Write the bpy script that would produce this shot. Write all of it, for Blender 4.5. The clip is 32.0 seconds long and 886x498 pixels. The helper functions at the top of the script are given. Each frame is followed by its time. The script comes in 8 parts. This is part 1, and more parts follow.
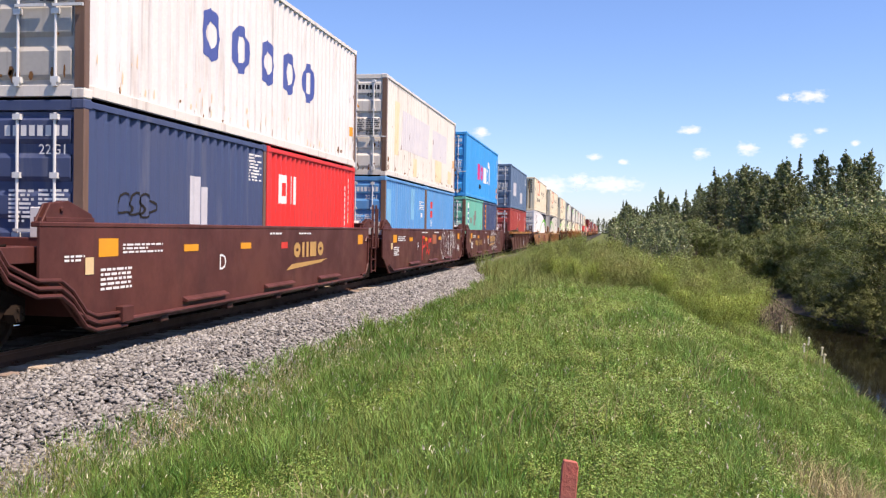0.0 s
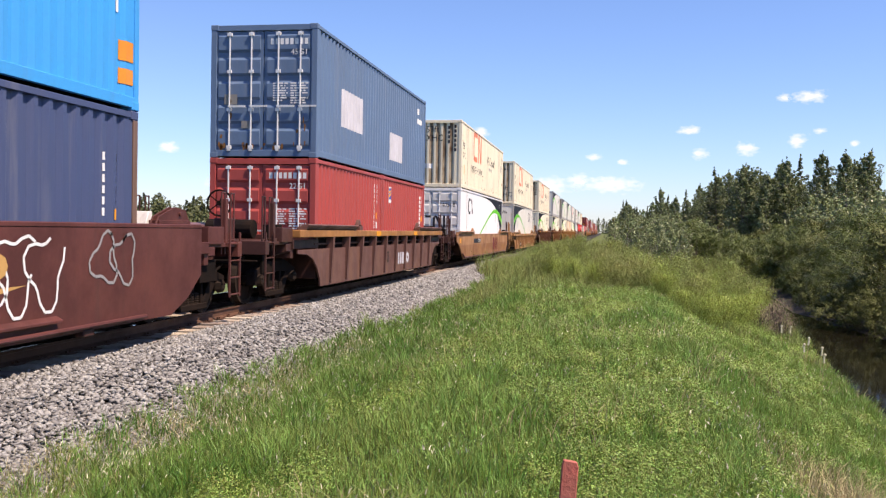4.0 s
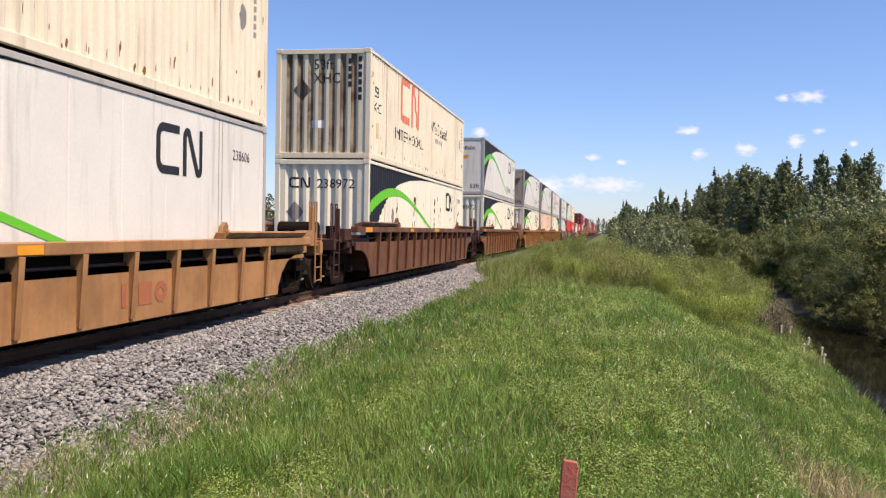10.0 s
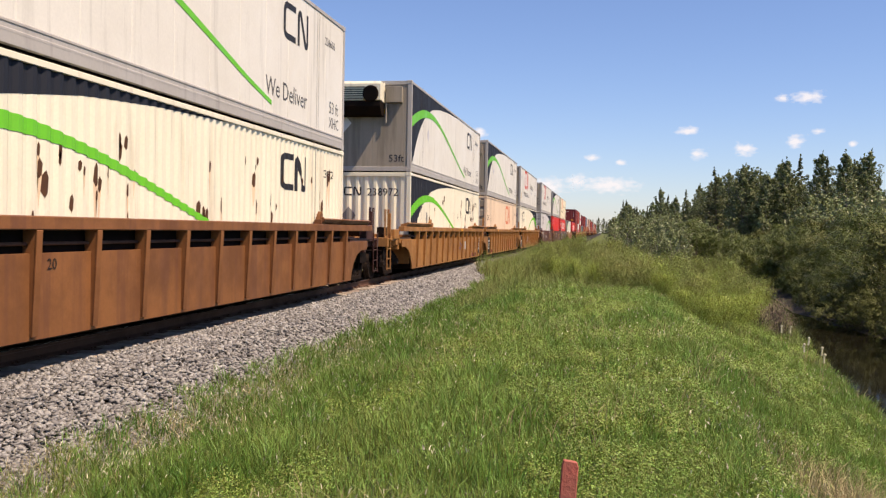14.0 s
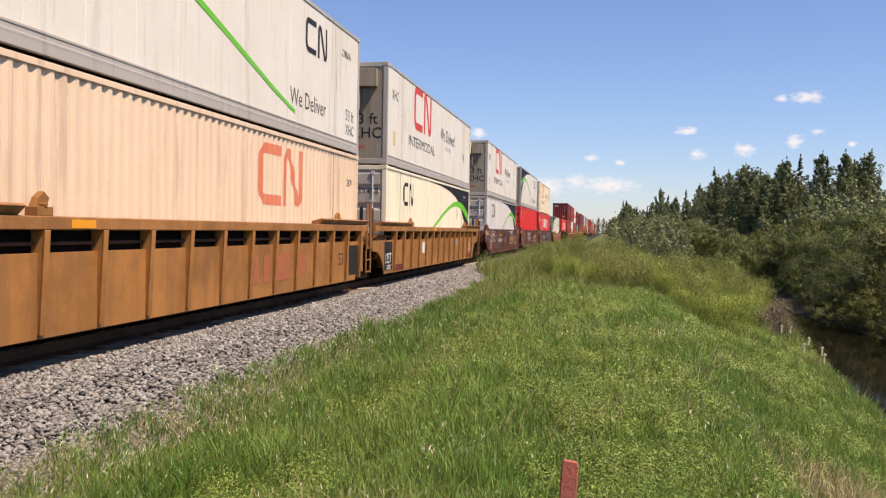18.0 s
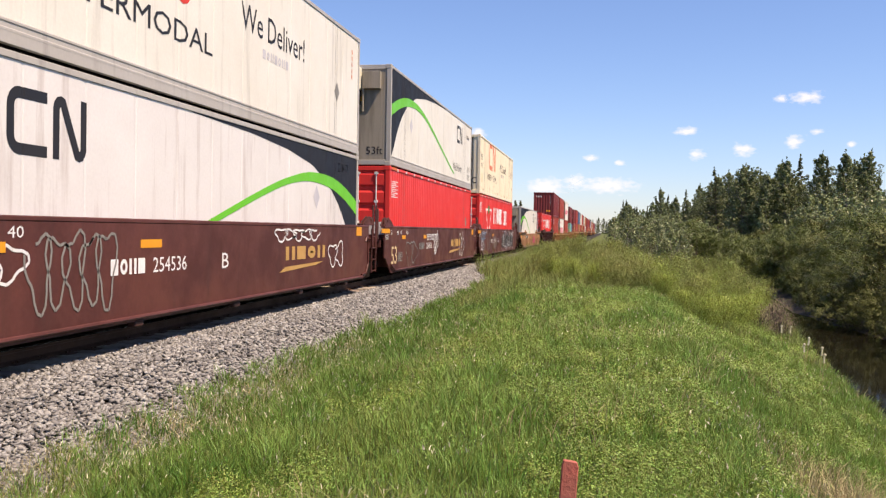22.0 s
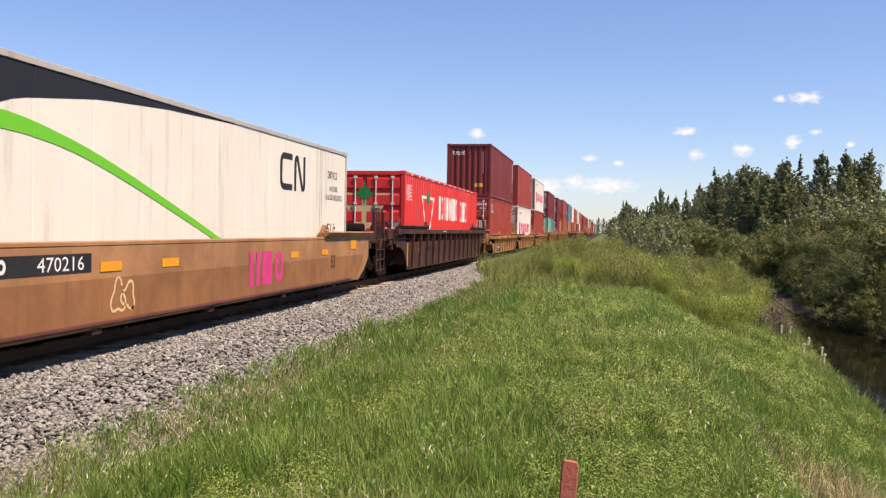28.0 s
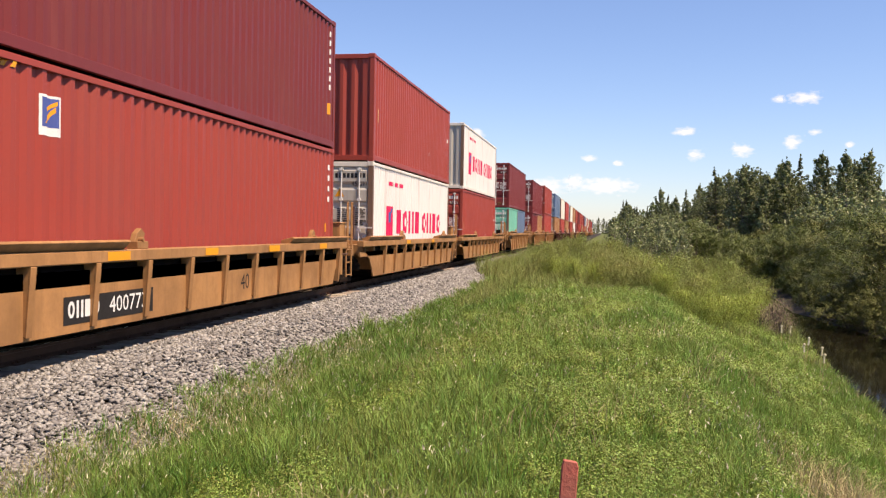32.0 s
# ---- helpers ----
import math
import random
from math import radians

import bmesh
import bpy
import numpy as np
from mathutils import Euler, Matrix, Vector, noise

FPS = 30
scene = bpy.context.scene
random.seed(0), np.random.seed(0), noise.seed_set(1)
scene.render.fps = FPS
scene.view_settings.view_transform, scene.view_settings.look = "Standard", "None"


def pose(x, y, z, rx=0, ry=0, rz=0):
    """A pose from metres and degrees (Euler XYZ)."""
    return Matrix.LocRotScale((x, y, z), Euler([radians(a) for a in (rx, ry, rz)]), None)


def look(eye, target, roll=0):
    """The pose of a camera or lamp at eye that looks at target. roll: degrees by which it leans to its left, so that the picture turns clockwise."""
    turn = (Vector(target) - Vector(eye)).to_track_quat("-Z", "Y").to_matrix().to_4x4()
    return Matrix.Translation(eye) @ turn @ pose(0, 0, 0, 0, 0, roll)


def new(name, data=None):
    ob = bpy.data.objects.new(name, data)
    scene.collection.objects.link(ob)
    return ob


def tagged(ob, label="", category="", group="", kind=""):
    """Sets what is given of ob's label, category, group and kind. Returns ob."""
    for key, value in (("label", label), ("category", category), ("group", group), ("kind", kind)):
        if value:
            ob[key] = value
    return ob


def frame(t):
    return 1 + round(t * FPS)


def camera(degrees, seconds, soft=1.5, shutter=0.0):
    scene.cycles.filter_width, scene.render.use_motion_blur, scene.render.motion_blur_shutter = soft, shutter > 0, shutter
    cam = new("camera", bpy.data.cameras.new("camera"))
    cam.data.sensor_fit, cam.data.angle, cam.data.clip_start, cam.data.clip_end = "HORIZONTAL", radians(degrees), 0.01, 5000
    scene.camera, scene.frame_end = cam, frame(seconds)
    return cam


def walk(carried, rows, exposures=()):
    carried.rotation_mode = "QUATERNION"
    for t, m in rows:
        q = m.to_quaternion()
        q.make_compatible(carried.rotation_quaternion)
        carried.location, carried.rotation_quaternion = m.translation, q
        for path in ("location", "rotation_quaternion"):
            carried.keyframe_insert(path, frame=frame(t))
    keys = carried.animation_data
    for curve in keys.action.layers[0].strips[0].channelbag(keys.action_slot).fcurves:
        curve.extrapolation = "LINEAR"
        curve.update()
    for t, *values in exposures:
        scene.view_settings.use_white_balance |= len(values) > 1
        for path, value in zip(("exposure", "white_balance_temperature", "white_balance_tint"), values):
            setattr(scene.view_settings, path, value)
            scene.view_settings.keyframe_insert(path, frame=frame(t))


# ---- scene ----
import functools

cam = camera(51.33, 32.0, soft=1.3, shutter=0.0)
EYE = (7.42, 0.0, 1.46)
walk(cam, [(0.0, pose(*EYE, 88.782, -0.996, 9.974)), (32.0, pose(*EYE, 88.782, -0.996, 9.974))],
     exposures=[(0.0, 0.44, 6250, 19), (3.5, 0.46, 6300, 19), (6.0, 0.40, 6150, 19), (7.0, 0.14, 6000, 19), (8.0, 0.20, 6000, 19), (9.0, 0.26, 6150, 18), (11.0, 0.20, 6350, 18),
                (14.0, 0.20, 6800, 18), (17.0, 0.08, 6800, 18), (18.0, 0.16, 6750, 18), (20.0, 0.18, 6750, 18), (21.0, 0.36, 6700, 18), (25.0, 0.36, 6900, 18), (28.0, 0.30, 6850, 18), (32.0, 0.44, 7050, 18)])

# ---- world and sun ----
SUN = Vector((0.50, -0.18, 0.85)).normalized()
world = bpy.data.worlds.new("world")
scene.world = world
world.use_nodes = True
wn = world.node_tree
sky = wn.nodes.new("ShaderNodeTexSky")
sky.sky_type = "NISHITA"
sky.sun_disc = False
sky.sun_elevation = math.asin(SUN.z)
sky.sun_rotation = math.atan2(SUN.x, SUN.y)
sky.air_density, sky.dust_density, sky.ozone_density = 1.0, 0.25, 5.0
bg = wn.nodes["Background"]
bg.inputs["Strength"].default_value = 0.111
hue = wn.nodes.new("ShaderNodeMix")
hue.data_type, hue.blend_type = "RGBA", "MULTIPLY"
hue.inputs["Factor"].default_value = 1.0
hue.inputs["B"].default_value = (1.01, 1.04, 1.17, 1)
wn.links.new(sky.outputs[0], hue.inputs["A"])
wn.links.new(hue.outputs["Result"], bg.inputs["Color"])
sun_data = bpy.data.lights.new("sun", "SUN")
sun_data.energy, sun_data.angle, sun_data.color = 6.3, radians(0.5), (1.0, 0.835, 0.62)
sun = new("sun", sun_data)
sun.matrix_world = look(SUN * 200, (0, 0, 0))


# ---- materials ----
def material(name, colour, rough=0.7, metal=0.0, second=None, scale=1.5, fine=40.0, mix=0.5, bump=0.15,
             streak=None, streak_mix=0.0, tint=0.0, island=0.0, coat=0.0, streak_lo=0.52, gloss=0.22):
    """Paint, rust, stone or leaf: two scales of noise between two colours, streaks that run down, fine relief."""
    m = bpy.data.materials.new(name)
    m.use_nodes = True
    n, l = m.node_tree.nodes, m.node_tree.links
    p = n["Principled BSDF"]
    p.inputs["Metallic"].default_value = metal
    p.inputs["Coat Weight"].default_value = coat
    p.inputs["Specular IOR Level"].default_value = 0.5 if metal > 0.5 else gloss
    tc = n.new("ShaderNodeTexCoord")
    second = second or tuple(c * 0.72 for c in colour)

    def noise_ramp(size, lo, hi, stretch=None, detail=5.0):
        t = n.new("ShaderNodeTexNoise")
        t.inputs["Scale"].default_value = size
        t.inputs["Detail"].default_value = detail
        t.inputs["Roughness"].default_value = 0.62
        if stretch:
            mp = n.new("ShaderNodeMapping")
            mp.inputs["Scale"].default_value = stretch
            l.new(tc.outputs["Object"], mp.inputs["Vector"])
            l.new(mp.outputs[0], t.inputs["Vector"])
        else:
            l.new(tc.outputs["Object"], t.inputs["Vector"])
        r = n.new("ShaderNodeMapRange")
        r.inputs["From Min"].default_value, r.inputs["From Max"].default_value = lo, hi
        l.new(t.outputs["Fac"], r.inputs["Value"])
        return t, r.outputs["Result"]

    def blend(fac, a, b, gain=1.0):
        x = n.new("ShaderNodeMix")
        x.data_type = "RGBA"
        if gain != 1.0:
            g = n.new("ShaderNodeMath")
            g.operation = "MULTIPLY"
            g.inputs[1].default_value = gain
            l.new(fac, g.inputs[0])
            fac = g.outputs[0]
        l.new(fac, x.inputs["Factor"])
        for sock, v in ((x.inputs["A"], a), (x.inputs["B"], b)):
            if isinstance(v, tuple):
                sock.default_value = (*v, 1)
            else:
                l.new(v, sock)
        return x.outputs["Result"]

    _, big = noise_ramp(scale, 0.38, 0.66)
    grain_tex, grain = noise_ramp(fine, 0.3, 0.7)
    col = blend(big, tuple(colour), tuple(second), mix)
    col = blend(grain, col, tuple(c * 0.8 for c in second), 0.25)
    if streak:
        _, st = noise_ramp(1.0, streak_lo, streak_lo + 0.14, (4.5, 4.5, 0.35), 6.0)
        col = blend(st, col, tuple(streak), streak_mix)
    if tint or island:
        src = n.new("ShaderNodeObjectInfo") if tint else n.new("ShaderNodeNewGeometry")
        out = src.outputs["Random"] if tint else src.outputs["Random Per Island"]
        hsv = n.new("ShaderNodeHueSaturation")
        amount = tint or island
        for inp, span in (("Value", amount), ("Hue", amount * 0.06)):
            r = n.new("ShaderNodeMapRange")
            base = 1.0 if inp == "Value" else 0.5
            r.inputs["To Min"].default_value, r.inputs["To Max"].default_value = base - span, base + span
            l.new(out, r.inputs["Value"])
            l.new(r.outputs[0], hsv.inputs[inp])
        l.new(col, hsv.inputs["Color"])
        col = hsv.outputs[0]
    l.new(col, p.inputs["Base Color"])
    rr = n.new("ShaderNodeMapRange")
    rr.inputs["To Min"].default_value, rr.inputs["To Max"].default_value = max(0.05, rough - 0.12), min(1.0, rough + 0.12)
    l.new(big, rr.inputs["Value"])
    l.new(rr.outputs[0], p.inputs["Roughness"])
    if bump:
        b = n.new("ShaderNodeBump")
        b.inputs["Strength"].default_value, b.inputs["Distance"].default_value = bump, 0.02
        l.new(grain_tex.outputs["Fac"], b.inputs["Height"])
        l.new(b.outputs[0], p.inputs["Normal"])
    return m


def leafy(name, colour, second, translucent=0.35, island=0.35, scale=0.6, gloss=0.2):
    """A leaf or blade: matt, with light coming through it."""
    m = material(name, colour, 0.5, second=second, scale=scale, fine=8.0, mix=0.8, bump=0.0, island=island)
    n, l = m.node_tree.nodes, m.node_tree.links
    p, out = n["Principled BSDF"], n["Material Output"]
    p.inputs["Specular IOR Level"].default_value = gloss
    tr = n.new("ShaderNodeBsdfTranslucent")
    src = p.inputs["Base Color"].links[0].from_socket
    l.new(src, tr.inputs["Color"])
    mx = n.new("ShaderNodeMixShader")
    mx.inputs[0].default_value = translucent
    l.new(p.outputs[0], mx.inputs[1])
    l.new(tr.outputs[0], mx.inputs[2])
    l.new(mx.outputs[0], out.inputs["Surface"])
    return m


RUST = (0.16, 0.07, 0.035)
DIRT = (0.10, 0.085, 0.07)


def paint(name, colour, wear=0.35, rough=0.5, rust=RUST, lo=0.55, dirt=0.8):
    return material(name, colour, rough, second=tuple(c * dirt + 0.02 * (dirt > 0.7) for c in colour), scale=0.6 if dirt > 0.7 else 1.1, fine=22,
                    mix=0.55 if dirt > 0.7 else 0.75, bump=0.06, streak=rust, streak_mix=wear, streak_lo=lo)


PAINT = {
    "white": paint("white_paint", (0.70, 0.68, 0.66), 0.30),
    "cleanwhite": paint("clean_white_paint", (0.76, 0.76, 0.76), 0.08),
    "oldwhite": paint("weathered_white_paint", (0.72, 0.68, 0.615), 0.40, lo=0.55),
    "cream": paint("cream_paint", (0.77, 0.69, 0.515), 0.30),
    "pale": paint("pale_cream_paint", (0.79, 0.75, 0.59), 0.25),
    "peach": paint("peach_paint", (0.74, 0.58, 0.42), 0.30),
    "grey": paint("light_grey_paint", (0.62, 0.61, 0.59), 0.25, rust=DIRT),
    "palegrey": paint("pale_grey_paint", (0.73, 0.71, 0.635), 0.22, rust=DIRT),
    "doorgrey": paint("dull_grey_door_paint", (0.43, 0.415, 0.385), 0.35, rust=DIRT),
    "railgrey": paint("rail_grey_paint", (0.42, 0.40, 0.37), 0.3, rust=DIRT),
    "navy": paint("dull_navy_paint", (0.055, 0.075, 0.16), 0.25, rust=(0.2, 0.2, 0.22)),
    "dusk": paint("dusty_blue_paint", (0.11, 0.17, 0.275), 0.25, rust=(0.2, 0.22, 0.26)),
    "blue": paint("blue_paint", (0.105, 0.30, 0.60), 0.25, rust=(0.25, 0.27, 0.3)),
    "sky": paint("bright_blue_paint", (0.045, 0.32, 0.72), 0.12),
    "red": paint("bright_red_paint", (0.68, 0.035, 0.03), 0.12, rust=(0.3, 0.02, 0.02)),
    "brick": paint("faded_red_paint", (0.36, 0.062, 0.052), 0.25, rust=(0.26, 0.04, 0.03)),
    "maroon": paint("maroon_paint", (0.17, 0.026, 0.027), 0.25, rust=(0.22, 0.06, 0.06)),
    "redbrown": paint("red_brown_paint", (0.31, 0.05, 0.036), 0.22, rust=(0.2, 0.03, 0.03)),
    "mint": paint("mint_green_paint", (0.15, 0.46, 0.36), 0.25),
    "tan": paint("tan_paint", (0.42, 0.218, 0.108), 0.35, rust=(0.26, 0.13, 0.055), lo=0.5, dirt=0.5),
    "carbrown": paint("car_brown_paint", (0.118, 0.040, 0.033), 0.4, rust=(0.055, 0.028, 0.024), dirt=0.5),
    "orange": paint("weathered_orange_paint", (0.40, 0.185, 0.058), 0.5, rust=(0.20, 0.10, 0.045), lo=0.47, dirt=0.5),
    "yellow": paint("golden_yellow_paint", (0.43, 0.222, 0.092), 0.5, rust=(0.22, 0.115, 0.05), lo=0.5, dirt=0.5),
    "rustbrown": paint("rusty_brown_paint", (0.16, 0.070, 0.040), 0.5, rust=(0.26, 0.12, 0.05), lo=0.48, dirt=0.5),
    "plum": paint("faded_plum_brown_paint", (0.150, 0.075, 0.062), 0.5, rust=(0.20, 0.10, 0.06), lo=0.5, dirt=0.6),
    "tanlow": paint("grimy_tan_paint", (0.31, 0.145, 0.066), 0.45, rust=(0.17, 0.08, 0.04), lo=0.48, dirt=0.6),
    "rustorange": paint("rusty_orange_paint", (0.25, 0.105, 0.04), 0.55, rust=(0.12, 0.05, 0.03), lo=0.47, dirt=0.5),
    "post": paint("rusty_post_paint", (0.17, 0.105, 0.075), 0.5, rust=(0.09, 0.045, 0.03), lo=0.48),
    "grime": paint("grimy_beige_paint", (0.31, 0.275, 0.22), 0.5, rust=(0.14, 0.12, 0.09), lo=0.48),
    "darkbrown": paint("dark_brown_paint", (0.078, 0.034, 0.028), 0.4, rust=(0.11, 0.055, 0.04), dirt=0.5),
}
# Grimy steel and wheels, coloured near-black to carry the shade under the cars.
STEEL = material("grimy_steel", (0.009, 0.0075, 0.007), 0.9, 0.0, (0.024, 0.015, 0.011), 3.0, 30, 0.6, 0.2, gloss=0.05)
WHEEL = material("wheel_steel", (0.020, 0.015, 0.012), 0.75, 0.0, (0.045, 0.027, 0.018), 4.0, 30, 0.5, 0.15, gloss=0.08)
GALV = material("galvanised_steel", (0.72, 0.72, 0.71), 0.4, 0.15, (0.55, 0.55, 0.54), 3.0, 40, 0.5, 0.05)
RAIL = material("rail_steel", (0.13, 0.065, 0.04), 0.7, 0.3, (0.07, 0.04, 0.03), 2.0, 30, 0.6, 0.2)
SHINE = material("worn_rail_head", (0.45, 0.44, 0.43), 0.25, 1.0, (0.35, 0.34, 0.33), 1.0, 30, 0.4, 0.02)
TIE = material("weathered_tie", (0.40, 0.33, 0.27), 0.9, 0.0, (0.20, 0.15, 0.11), 2.0, 30, 0.7, 0.4, tint=0.25)
STONE = material("crushed_stone", (0.287, 0.278, 0.267), 0.85, 0.0, (0.155, 0.145, 0.136), 3.0, 60, 0.6, 0.2, island=0.45)
# Bed stone, coloured near-black for shade in the gaps and under the train.
SHADED_BED = material("ballast_bed", (0.022, 0.019, 0.017), 0.95, 0.0, (0.035, 0.030, 0.027), 9.0, 60, 0.8, 0.6)
# Verge soil, its colour lowered to give the shade down among the blades.
SHADED_SOIL = material("grassy_soil", (0.030, 0.036, 0.015), 0.95, 0.0, (0.052, 0.046, 0.024), 0.35, 12, 0.7, 0.6)
MEADOW = material("meadow_grass", (0.085, 0.120, 0.034), 0.95, 0.0, (0.130, 0.140, 0.050), 0.25, 9, 0.8, 0.8)
MUD = material("dark_mud", (0.03, 0.026, 0.018), 0.9, 0.0, (0.03, 0.025, 0.02), 1.0, 20, 0.7, 0.5)
BARK = material("bark", (0.13, 0.11, 0.09), 0.9, 0.0, (0.07, 0.055, 0.045), 5.0, 30, 0.7, 0.5)
PALEBARK = material("pale_bark", (0.32, 0.30, 0.26), 0.85, 0.0, (0.14, 0.12, 0.1), 4.0, 30, 0.6, 0.4)
STAKE = material("faded_red_stake", (0.42, 0.115, 0.085), 0.8, 0.0, (0.36, 0.15, 0.11), 7.0, 60, 0.7, 0.3)
INK = {
    "white": material("white_ink", (0.76, 0.76, 0.75), 0.6, bump=0.03, scale=2.5),
    "grey": material("grey_ink", (0.30, 0.29, 0.29), 0.6, bump=0.03),
    "slate": material("slate_ink", (0.085, 0.083, 0.085), 0.6, bump=0.03),
    "black": material("black_ink", (0.018, 0.018, 0.022), 0.6, bump=0.03, second=(0.035, 0.035, 0.04)),
    "red": material("red_ink", (0.62, 0.045, 0.03), 0.55, bump=0.03, second=(0.5, 0.06, 0.05)),
    "faded": material("faded_red_ink", (0.60, 0.16, 0.09), 0.6, bump=0.03, second=(0.62, 0.27, 0.16)),
    "crimson": material("crimson_ink", (0.62, 0.02, 0.10), 0.55, bump=0.03),
    "blue": material("blue_ink", (0.06, 0.09, 0.30), 0.6, bump=0.03, second=(0.09, 0.12, 0.33)),
    "navy": material("dark_navy_ink", (0.014, 0.017, 0.026), 0.75, bump=0.03, second=(0.022, 0.026, 0.036)),
    "green": material("lime_green_ink", (0.12, 0.50, 0.025), 0.5, bump=0.03, second=(0.14, 0.45, 0.04)),
    "leaf": material("leaf_green_ink", (0.02, 0.22, 0.06), 0.5, bump=0.03),
    "amber": material("amber_reflector", (0.75, 0.32, 0.02), 0.4, bump=0.03, second=(0.62, 0.27, 0.03)),
    "gold": material("gold_ink", (0.50, 0.30, 0.10), 0.55, bump=0.03),
    "orange": material("orange_ink", (0.72, 0.26, 0.03), 0.55, bump=0.03),
    "rust": material("rust_patch", (0.16, 0.075, 0.03), 0.9, bump=0.2, second=(0.28, 0.15, 0.06), scale=6),
    "patch": material("grey_paint_patch", (0.54, 0.535, 0.58), 0.7, bump=0.03),
    "ochre": material("ochre_paint_patch", (0.66, 0.50, 0.27), 0.7, bump=0.03),
    "dull": material("dull_grey_placard", (0.24, 0.23, 0.21), 0.6, bump=0.05),
    "dark": material("dark_grime", (0.022, 0.02, 0.02), 0.8, bump=0.1),
    "pink": material("pink_ink", (0.62, 0.05, 0.22), 0.6, bump=0.03),
    "tint": material("faded_brown_red_ink", (0.33, 0.095, 0.05), 0.7, bump=0.03, second=(0.38, 0.17, 0.07), scale=6),
    "ghost": material("faded_grey_paint", (0.55, 0.535, 0.575), 0.7, bump=0.03, second=(0.66, 0.635, 0.63), scale=2),
    "ghostochre": material("faded_ochre_paint", (0.70, 0.54, 0.33), 0.7, bump=0.03, second=(0.77, 0.68, 0.52), scale=2),
    "scab": material("dark_rust_scab", (0.065, 0.030, 0.018), 0.9, bump=0.2, second=(0.12, 0.06, 0.03), scale=8),
    "placard": material("weathered_placard", (0.09, 0.08, 0.07), 0.7, bump=0.05),
    "joint": material("joint_grime", (0.20, 0.19, 0.18), 0.8, bump=0.03),
    "run": material("rust_run", (0.66, 0.47, 0.30), 0.8, bump=0.03, second=(0.74, 0.62, 0.46)),
    "sky": material("pale_blue_ink", (0.19, 0.42, 0.64), 0.6, bump=0.03),
}


# ---- mesh helpers ----
def finish(name, bm, mat, bevel=0.0):
    if bevel:
        bmesh.ops.bevel(bm, geom=bm.edges[:], offset=bevel, segments=1, affect="EDGES")
    me = bpy.data.meshes.new(name)
    bm.to_mesh(me)
    bm.free()
    me.materials.append(mat)
    return me


def put(name, me, parent=None, m=None, label=""):
    ob = new(name, me)
    if parent:
        ob.parent = parent
    if m is not None:
        ob.matrix_basis = m
    return tagged(ob, label)


def part(name, bm, mat, parent=None, label="", m=None, bevel=0.0):
    """Links a bmesh as one mesh object under a thing or a part."""
    return put(name, finish(name, bm, mat, bevel), parent, m, label)


def box(bm, x0, x1, y0, y1, z0, z1, taper=None):
    """A box between two corners."""
    m = Matrix.LocRotScale(((x0 + x1) / 2, (y0 + y1) / 2, (z0 + z1) / 2), None, (x1 - x0, y1 - y0, z1 - z0))
    return bmesh.ops.create_cube(bm, size=1.0, matrix=m)["verts"]


def rod(bm, a, b, r, sides=8, r2=None):
    a, b = Vector(a), Vector(b)
    d = b - a
    m = Matrix.Translation((a + b) / 2) @ d.to_track_quat("Z", "Y").to_matrix().to_4x4()
    return bmesh.ops.create_cone(bm, cap_ends=True, segments=sides, radius1=r, radius2=r if r2 is None else r2,
                                 depth=d.length, matrix=m)["verts"]


def prism(bm, outline, axis, lo, hi):
    """A solid with an outline of 2D points, pushed along an axis (x, y or z) from lo to hi."""
    def at(p, h):
        return {"x": (h, p[0], p[1]), "y": (p[0], h, p[1]), "z": (p[0], p[1], h)}[axis]
    a = [bm.verts.new(at(p, lo)) for p in outline]
    b = [bm.verts.new(at(p, hi)) for p in outline]
    faces = [bm.faces.new(a), bm.faces.new(b[::-1])]
    for i in range(len(a)):
        faces.append(bm.faces.new((a[i], b[i], b[i - 1], a[i - 1])))
    bmesh.ops.recalc_face_normals(bm, faces=faces)
    return a + b


def array_mesh(name, verts, faces, mat):
    """A mesh from arrays of points and of faces that all have as many corners."""
    verts, faces = np.asarray(verts, dtype=np.float32), np.asarray(faces, dtype=np.int32)
    me = bpy.data.meshes.new(name)
    n, k = faces.shape
    me.vertices.add(len(verts))
    me.vertices.foreach_set("co", verts.ravel())
    me.loops.add(n * k)
    me.loops.foreach_set("vertex_index", faces.ravel())
    me.polygons.add(n)
    me.polygons.foreach_set("loop_start", np.arange(0, n * k, k, dtype=np.int32))
    me.update(calc_edges=True)
    me.materials.append(mat)
    return me


# ---- ground ----
WATER = -2.0


def bank(y):
    """Where the grass bank meets the water, across from the track."""
    return float(np.interp(y, [-20, 5, 20, 32, 41, 60, 90, 400], [11.2, 11.9, 12.8, 13.8, 14.8, 15.8, 18.0, 18.5]))


def far_bank(y):
    """Where the water ends on its far side: the creek narrows and turns away."""
    return float(np.interp(y, [-20, 5, 20, 32, 43, 60, 120], [27.0, 24.0, 20.0, 16.9, 15.9, 17.2, 19.5]))


def ground(x, y):
    """The height of the ground: track bed, ballast shoulder, verge, bank, creek and the far side."""
    b, e = bank(y), far_bank(y)
    d = min(1.2, (e - b) * 0.4)
    z = float(np.interp(x, [-400, -30, -9, -4.6, -2.0, 2.0, 3.1, 4.2, 6.0, 8.6, b - 3.0, b, b + d, e - d, e, e + 5, e + 60, 900],
                        [-1.6, -1.6, -2.0, -1.5, -0.33, -0.33, -0.88, -0.64, -0.30, -0.30, -1.05, WATER, WATER - d * 0.5, WATER - d * 0.5, WATER, -1.0, -0.6, 2.0]))
    if x > 3.3 or x < -5:
        z += 0.10 * noise.noise((x * 0.5, y * 0.35, 0)) + 0.04 * noise.noise((x * 1.7, y * 1.7, 3))
    return z


